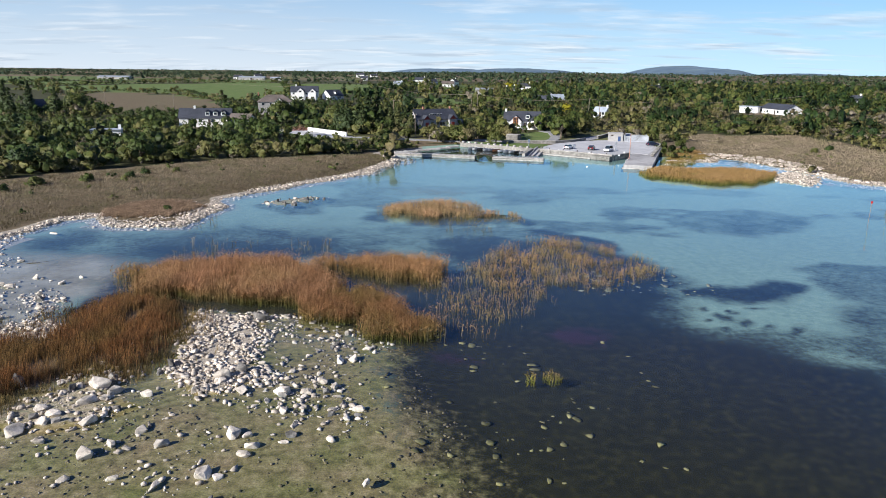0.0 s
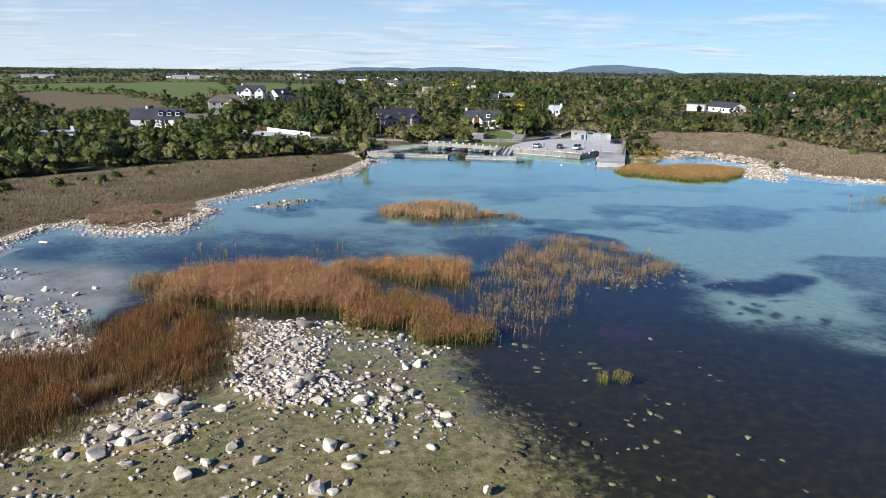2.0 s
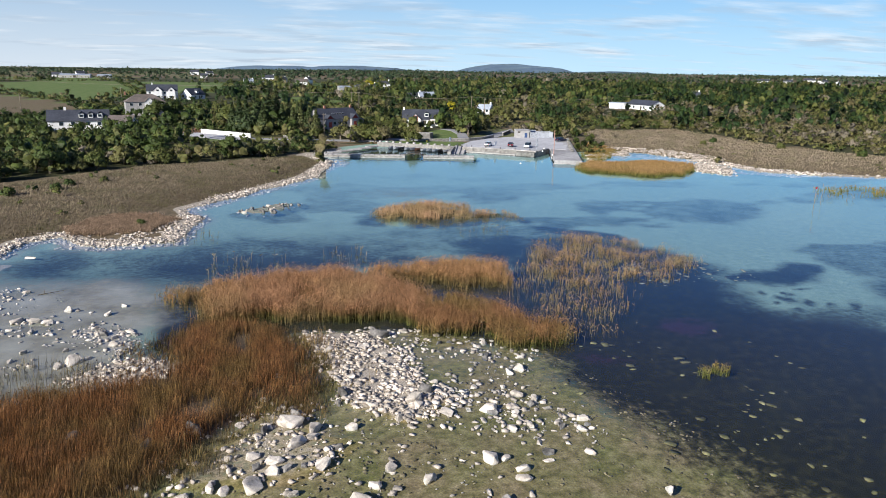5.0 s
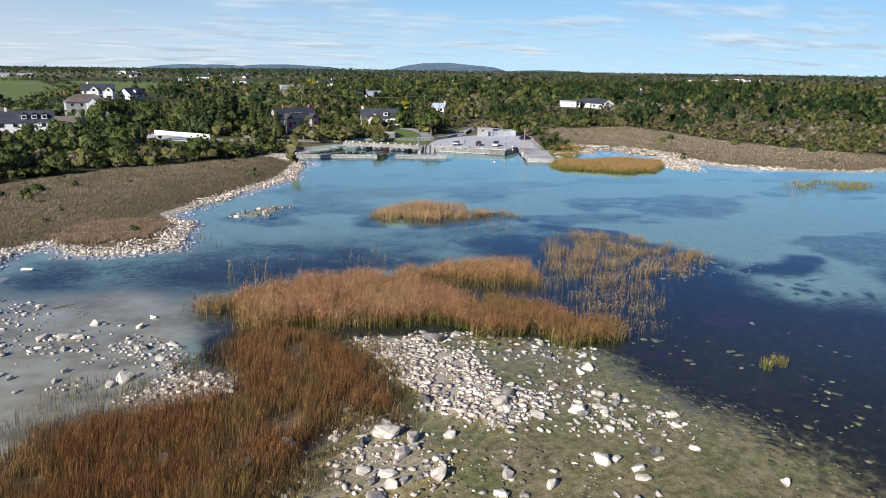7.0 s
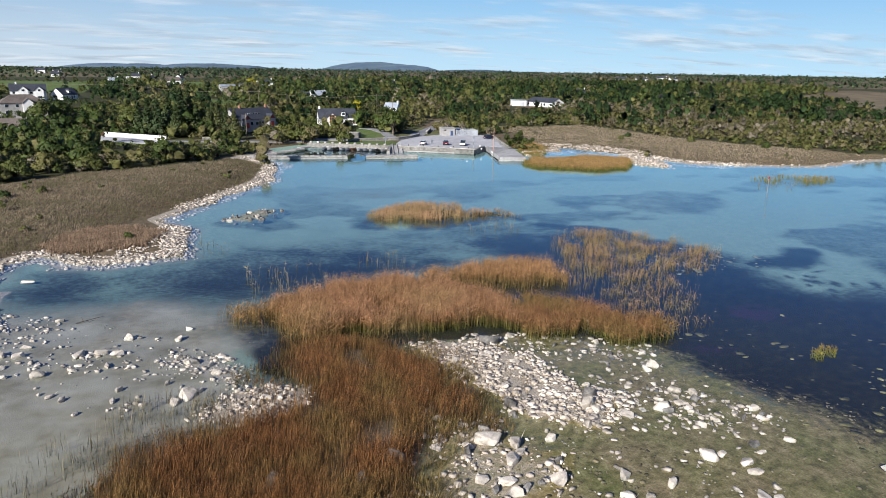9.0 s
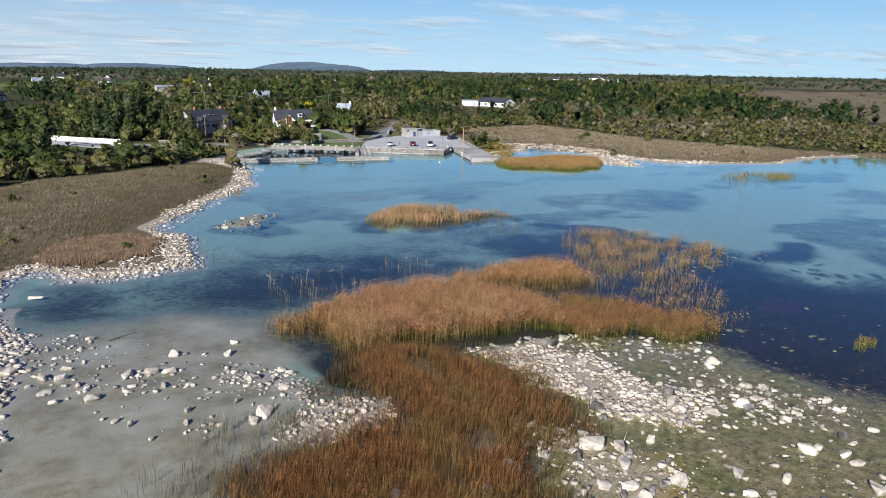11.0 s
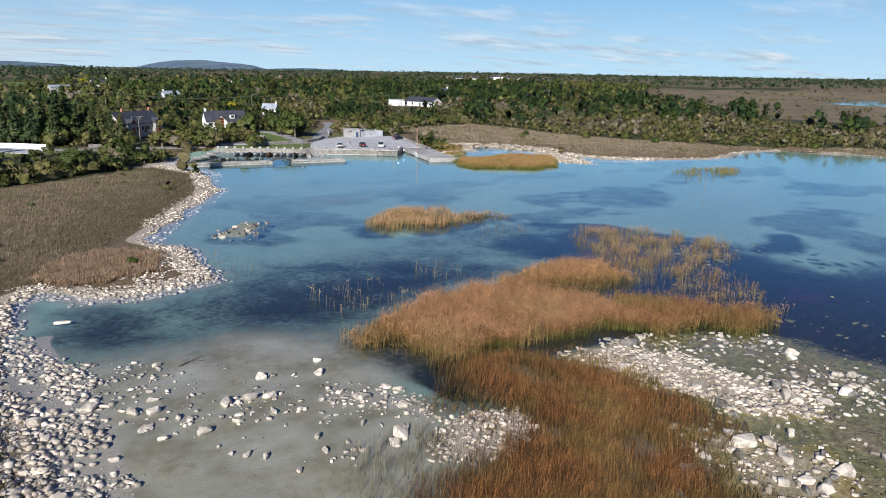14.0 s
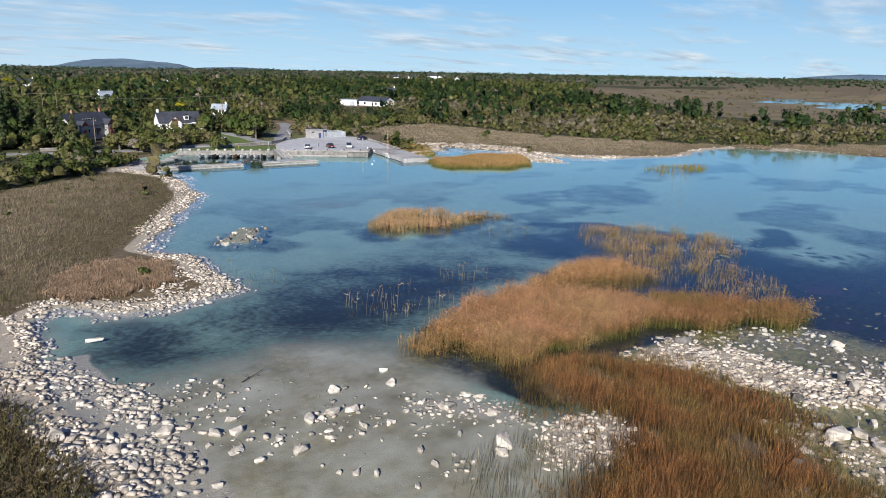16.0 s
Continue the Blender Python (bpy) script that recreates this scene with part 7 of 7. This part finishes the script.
house(-102, 304, 11, 21, 9, 2.7, 3.6, "dark-slated bungalow with three white dormers", stacks=(-4.5,), dormers=(1.0, 4.2, 7.4), win=(-6, -2, 3, 7), base=2.8)
house(-86, 301, -10, 9, 7, 2.4, 2.2, "low shed with a brown tiled roof", roof=BROWN_TILE, name="shed", base=2.6)
h = thing("flat_roofed_bungalow", -117, 245, 1.6, 18, "white flat-roofed bungalow half hidden by bushes", "house")
part("wall", boxed(9.5, 6, 3.2, 0, 0, 1.6), RENDER_WHITE, h)
part("roof", boxed(10.2, 6.7, 0.35, 0, 0, 3.35, bevel=0.05), ZINC, h)
part("chimney", boxed(0.9, 0.7, 1.5, 4.2, 0, 4.2), RENDER_WHITE, h)
for wx in (-2.5, 2.5):
    window(h, wx, -3.02, 1.7, 1.8, 1.2, "f")
# long white barn with dark roof, and its low wing
h = house(168, 360, -78, 20, 9, 2.8, 2.2, "long white barn with a dark sheet roof", name="barn", win=(-9, -4, 4, 9), base=6.2)
b = thing("white_shed", 157, 370, 6.4, -40, "low white flat-roofed shed beside the barn", "shed")
part("wall", boxed(9, 6, 3.0, 0, 0, 1.5), RENDER_WHITE, b)
part("roof", boxed(9.8, 6.8, 0.4, 0, 0, 3.2, bevel=0.06), ZINC, b)
part("door", boxed(2.4, 0.1, 2.4, 2, -3.04, 1.2), STEEL, b)
house(84, 541, 8, 12, 8, 3.2, 3.4, "white house with a grey roof among trees", roof=ZINC, stacks=(-5,), win=(-3, 3), base=2.8)
house(74, 544, -30, 9, 7, 2.8, 2.8, "white gabled annex beside a house", win=(0,), base=2.8)
house(81.5, 374, -40, 7, 5.5, 2.4, 2.2, "small white gabled cottage with a white chimney", roof=ZINC, stacks=(3.0,), win=(-2, 2), base=3.6)
house(-207, 362, 60, 7, 5.5, 3.0, 3.0, "small pale cottage half hidden among dark trees", win=(0,), base=3.4)
for i, (x, y, turn, L, roofm, hp) in enumerate([(-178, 1500, 0, 16, SLATE, False), (-152, 1520, 20, 14, SLATE, False), (-55, 826, 10, 10, ZINC, False), (-35, 945, 0, 15, SLATE, False), (-18, 935, 40, 12, SLATE, False),
                                            (2, 827, 0, 14, BROWN_TILE, False), (9, 835, 70, 12, BROWN_TILE, False), (60, 690, -10, 12, SLATE, False), (212, 737, 10, 12, SLATE, False), (263, 462, -30, 6, SLATE, False),
                                            (889, 1219, -30, 22, SLATE, False), (893, 1160, -20, 22, SLATE, False), (948, 1165, -35, 20, SLATE, False), (973, 1160, 10, 18, SLATE, False), (873, 1012, 40, 12, SLATE, False),
                                            (74, 705, 0, 16, SLATE, True), (49, 646, 0, 12, SLATE, False), (-345, 1200, 0, 14, SLATE, False), (-320, 1230, 30, 12, SLATE, False), (-130, 1150, 0, 10, SLATE, False)]):
    house(x, y, turn, L, 8, 3.4 if i % 3 else 5.4, 3.2, "distant white house with a dark roof among trees", roof=roofm, hip=hp, win=(-L / 4, L / 4), stacks=(L / 2 - 0.8,))
for x, y, L, W, turn, m in ((37, 648, 20, 9, 5, ZINC), (-488, 1066, 46, 18, 0, ZINC), (-300, 1120, 40, 14, 0, ZINC), (-262, 1118, 18, 10, 0, ZINC)):
    z = float(ground_z(x, y))
    b = thing("farm_shed", x, y, z, turn, "long low farm shed with a pale metal roof", "shed", "farm sheds")
    part("wall", gable_walls(L, W, 3.6, 1.5), RENDER_GREY, b)
    part("roof", gable_roof(L, W, 3.6, 1.5), m, b)
    part("door", boxed(3.4, 0.12, 3.0, 0, -W / 2 - 0.05, 1.5), DARK_WOOD, b)

for a, b, sd in (((-128, 470), (-66, 462), 31), ((-124, 497), (-74, 488), 32), ((-114, 372), (-66, 352), 33), ((-136, 430), (-100, 388), 34)):
    line = np.array(a) + (np.array(b) - np.array(a)) * np.linspace(0, 1, int(math.dist(a, b) / 2.6))[:, None]
    scrub("garden_hedge", line + np.random.default_rng(sd).normal(scale=0.6, size=line.shape), 1.6, 2.4, 60, 0.30, "dark clipped hedge round a garden", 130 + sd, 1.2, -0.2, kept_low=False)

# poles and the line between them
POLES = [(-11.4, 267.1, 9.0), (-26, 356, 9.5), (-48, 526, 10), (18, 411, 10), (15, 423, 9.5), (77, 386, 9), (78, 364, 9), (-37, 623, 10), (-150, 395, 9), (-190, 400, 9), (-118, 470, 9)]
for x, y, hh in POLES:
    z = float(ground_z(x, y))
    p = thing("utility_pole", x, y, z, random.uniform(-20, 20), "weathered wooden utility pole", "utility pole", "utility poles")
    part("pole", rod(bmesh.new(), (0, 0, -0.5), (0, 0, hh), 0.17, 8, 0.12), POLE_WOOD, p)
    part("crossarm", boxed(1.5, 0.12, 0.12, 0, 0, hh - 0.5), POLE_WOOD, p)
    part("insulator", rod(bmesh.new(), (0.6, 0, hh - 0.44), (0.6, 0, hh - 0.2), 0.06, 6), WHITE_PAINT, p)


def wire(a, b, sag=2.0, n=12):
    bm = bmesh.new()
    pts = [Vector(a).lerp(Vector(b), i / n) - Vector((0, 0, sag * 4 * (i / n) * (1 - i / n))) for i in range(n + 1)]
    for p, q_ in zip(pts, pts[1:]):
        limb(bm, p, q_, 0.06, 0.06, 4)
    tagged(part("power_line", bm, POLE_WOOD), "overhead power line between poles", "power line", "power lines")


top = lambda i: (POLES[i][0], POLES[i][1], float(ground_z(POLES[i][0], POLES[i][1])) + POLES[i][2] - 0.4)
wire(top(2), top(3))
wire(top(3), top(5))
wire(top(2), (-230, 640, 14))
wire(top(5), (190, 380, 15), 3)
wire((-230, 640, 14), (-420, 760, 15), 3)

# brushwood heap by the yard
g = np.random.default_rng(77)
bm = bmesh.new()
for i in range(260):
    a = Vector((g.normal(0, 2.6), g.normal(0, 1.3), abs(g.normal(0.5, 0.45))))
    d = Vector((g.normal(), g.normal(), g.normal() * 0.4)).normalized() * g.uniform(0.6, 1.6)
    limb(bm, a, a + d, 0.07, 0.03, 4)
ob = part("brushwood_heap", bm, BRUSHWOOD)
ob.location = (-61, 294.5, float(ground_z(-61, 294.5)))
tagged(ob, "heap of reddish cut brushwood beside a yard", "brushwood", kind="stuff")

# ---------------------------------------------------------------- planted trees and groves
for x, y, s, k in ((-39, 284, 1.25, "spruce"), (-35, 289, 1.5, "spruce"), (-31, 286, 1.7, "spruce"), (-33, 282, 1.2, "cypress"), (-28, 290, 1.8, "spruce"), (-26, 285, 1.3, "cypress"), (-22, 283, 1.2, "cypress"),
                   (-19, 284, 1.25, "cypress"), (-16, 283, 1.15, "cypress"), (-13.5, 281, 1.05, "cypress"), (-24, 288, 1.4, "cypress"), (-20, 289, 1.3, "cypress"), (-42, 292, 1.3, "spruce"), (-45, 297, 1.1, "spruce"), (-47, 306, 1.2, "ash"),
                   (17.5, 245.6, 1.05, "hazel"), (8, 254.5, 1.2, "bare"), (5.5, 256.5, 1.0, "willow"), (2, 262, 1.1, "willow"), (-6, 263, 1.1, "willow"), (-15, 266, 0.9, "hazel"), (-3, 258, 1.0, "bare"), (12, 262, 1.1, "hazel"), (-10, 250, 0.5, "gorse"), (-22, 247, 0.7, "hazel"),
                   (44, 271, 1.15, "ash"), (46.5, 276, 1.0, "ash"), (50, 283, 1.0, "willow"), (44, 281, 0.9, "hazel"), (69, 283, 1.1, "thorn"), (66, 274, 1.0, "thorn"), (72, 269, 0.8, "bare"), (67, 272, 0.8, "bare"), (77, 266, 0.7, "thorn"), (80, 260, 0.7, "bare"), (86, 266, 0.7, "hazel"),
                   (60, 690, 1.5, "golden"), (66, 700, 1.2, "golden"), (64, 380, 0.9, "golden"), (-80, 345, 1.3, "ash"), (-74, 350, 1.2, "ash"), (-70, 330, 1.1, "thorn"), (-62, 338, 1.1, "ash"), (-58, 322, 1.0, "thorn"), (-50, 318, 1.1, "thorn"),
                   (-205, 336, 1.3, "spruce"), (-198, 340, 1.4, "spruce"), (-192, 352, 1.3, "spruce"), (-212, 344, 1.4, "spruce"), (-220, 350, 1.5, "spruce"), (-188, 362, 1.2, "ash"), (-184, 356, 1.3, "ash"),
                   (-80, 156, 0.9, "gorse"), (-88, 150, 1.0, "gorse"), (-96, 146, 0.9, "gorse"), (-73, 162, 0.7, "gorse"), (-90, 141, 0.8, "gorse"), (-66, 172, 0.6, "gorse"), (-51, 127, 0.5, "gorse"), (-72, 168, 0.7, "gorse"),
                   (120, 230, 0.7, "gorse"), (128, 236, 0.8, "gorse"), (150, 190, 0.9, "gorse"), (160, 182, 1.0, "gorse"), (172, 172, 0.9, "gorse"), (190, 150, 1.0, "gorse"), (205, 132, 1.0, "gorse"), (140, 215, 0.9, "gorse")):
    tree(k, x, y, s)
groves = [np.array([(x, y)]) + np.random.default_rng(i).normal(scale=(w, w), size=(n, 2)) for i, (x, y, w, n) in enumerate([(318, 334, 9, 26), (258, 257, 7, 16), (288, 236, 7, 16), (262, 166, 5, 12), (343, 162, 7, 12)])]
scrub("grove", np.concatenate(groves), 3.2, 5.2, 120, 0.5, "grove of taller trees near the far shore", 120, 1.3, -0.15)
plant = within([(193, 455), (352, 465), (552, 664), (351, 696)], 0.012, 121, 8)
scrub("plantation", plant, 3.4, 4.6, 48, 0.7, "even plantation of bright green broadleaf trees", 122, 1.5, -0.12)
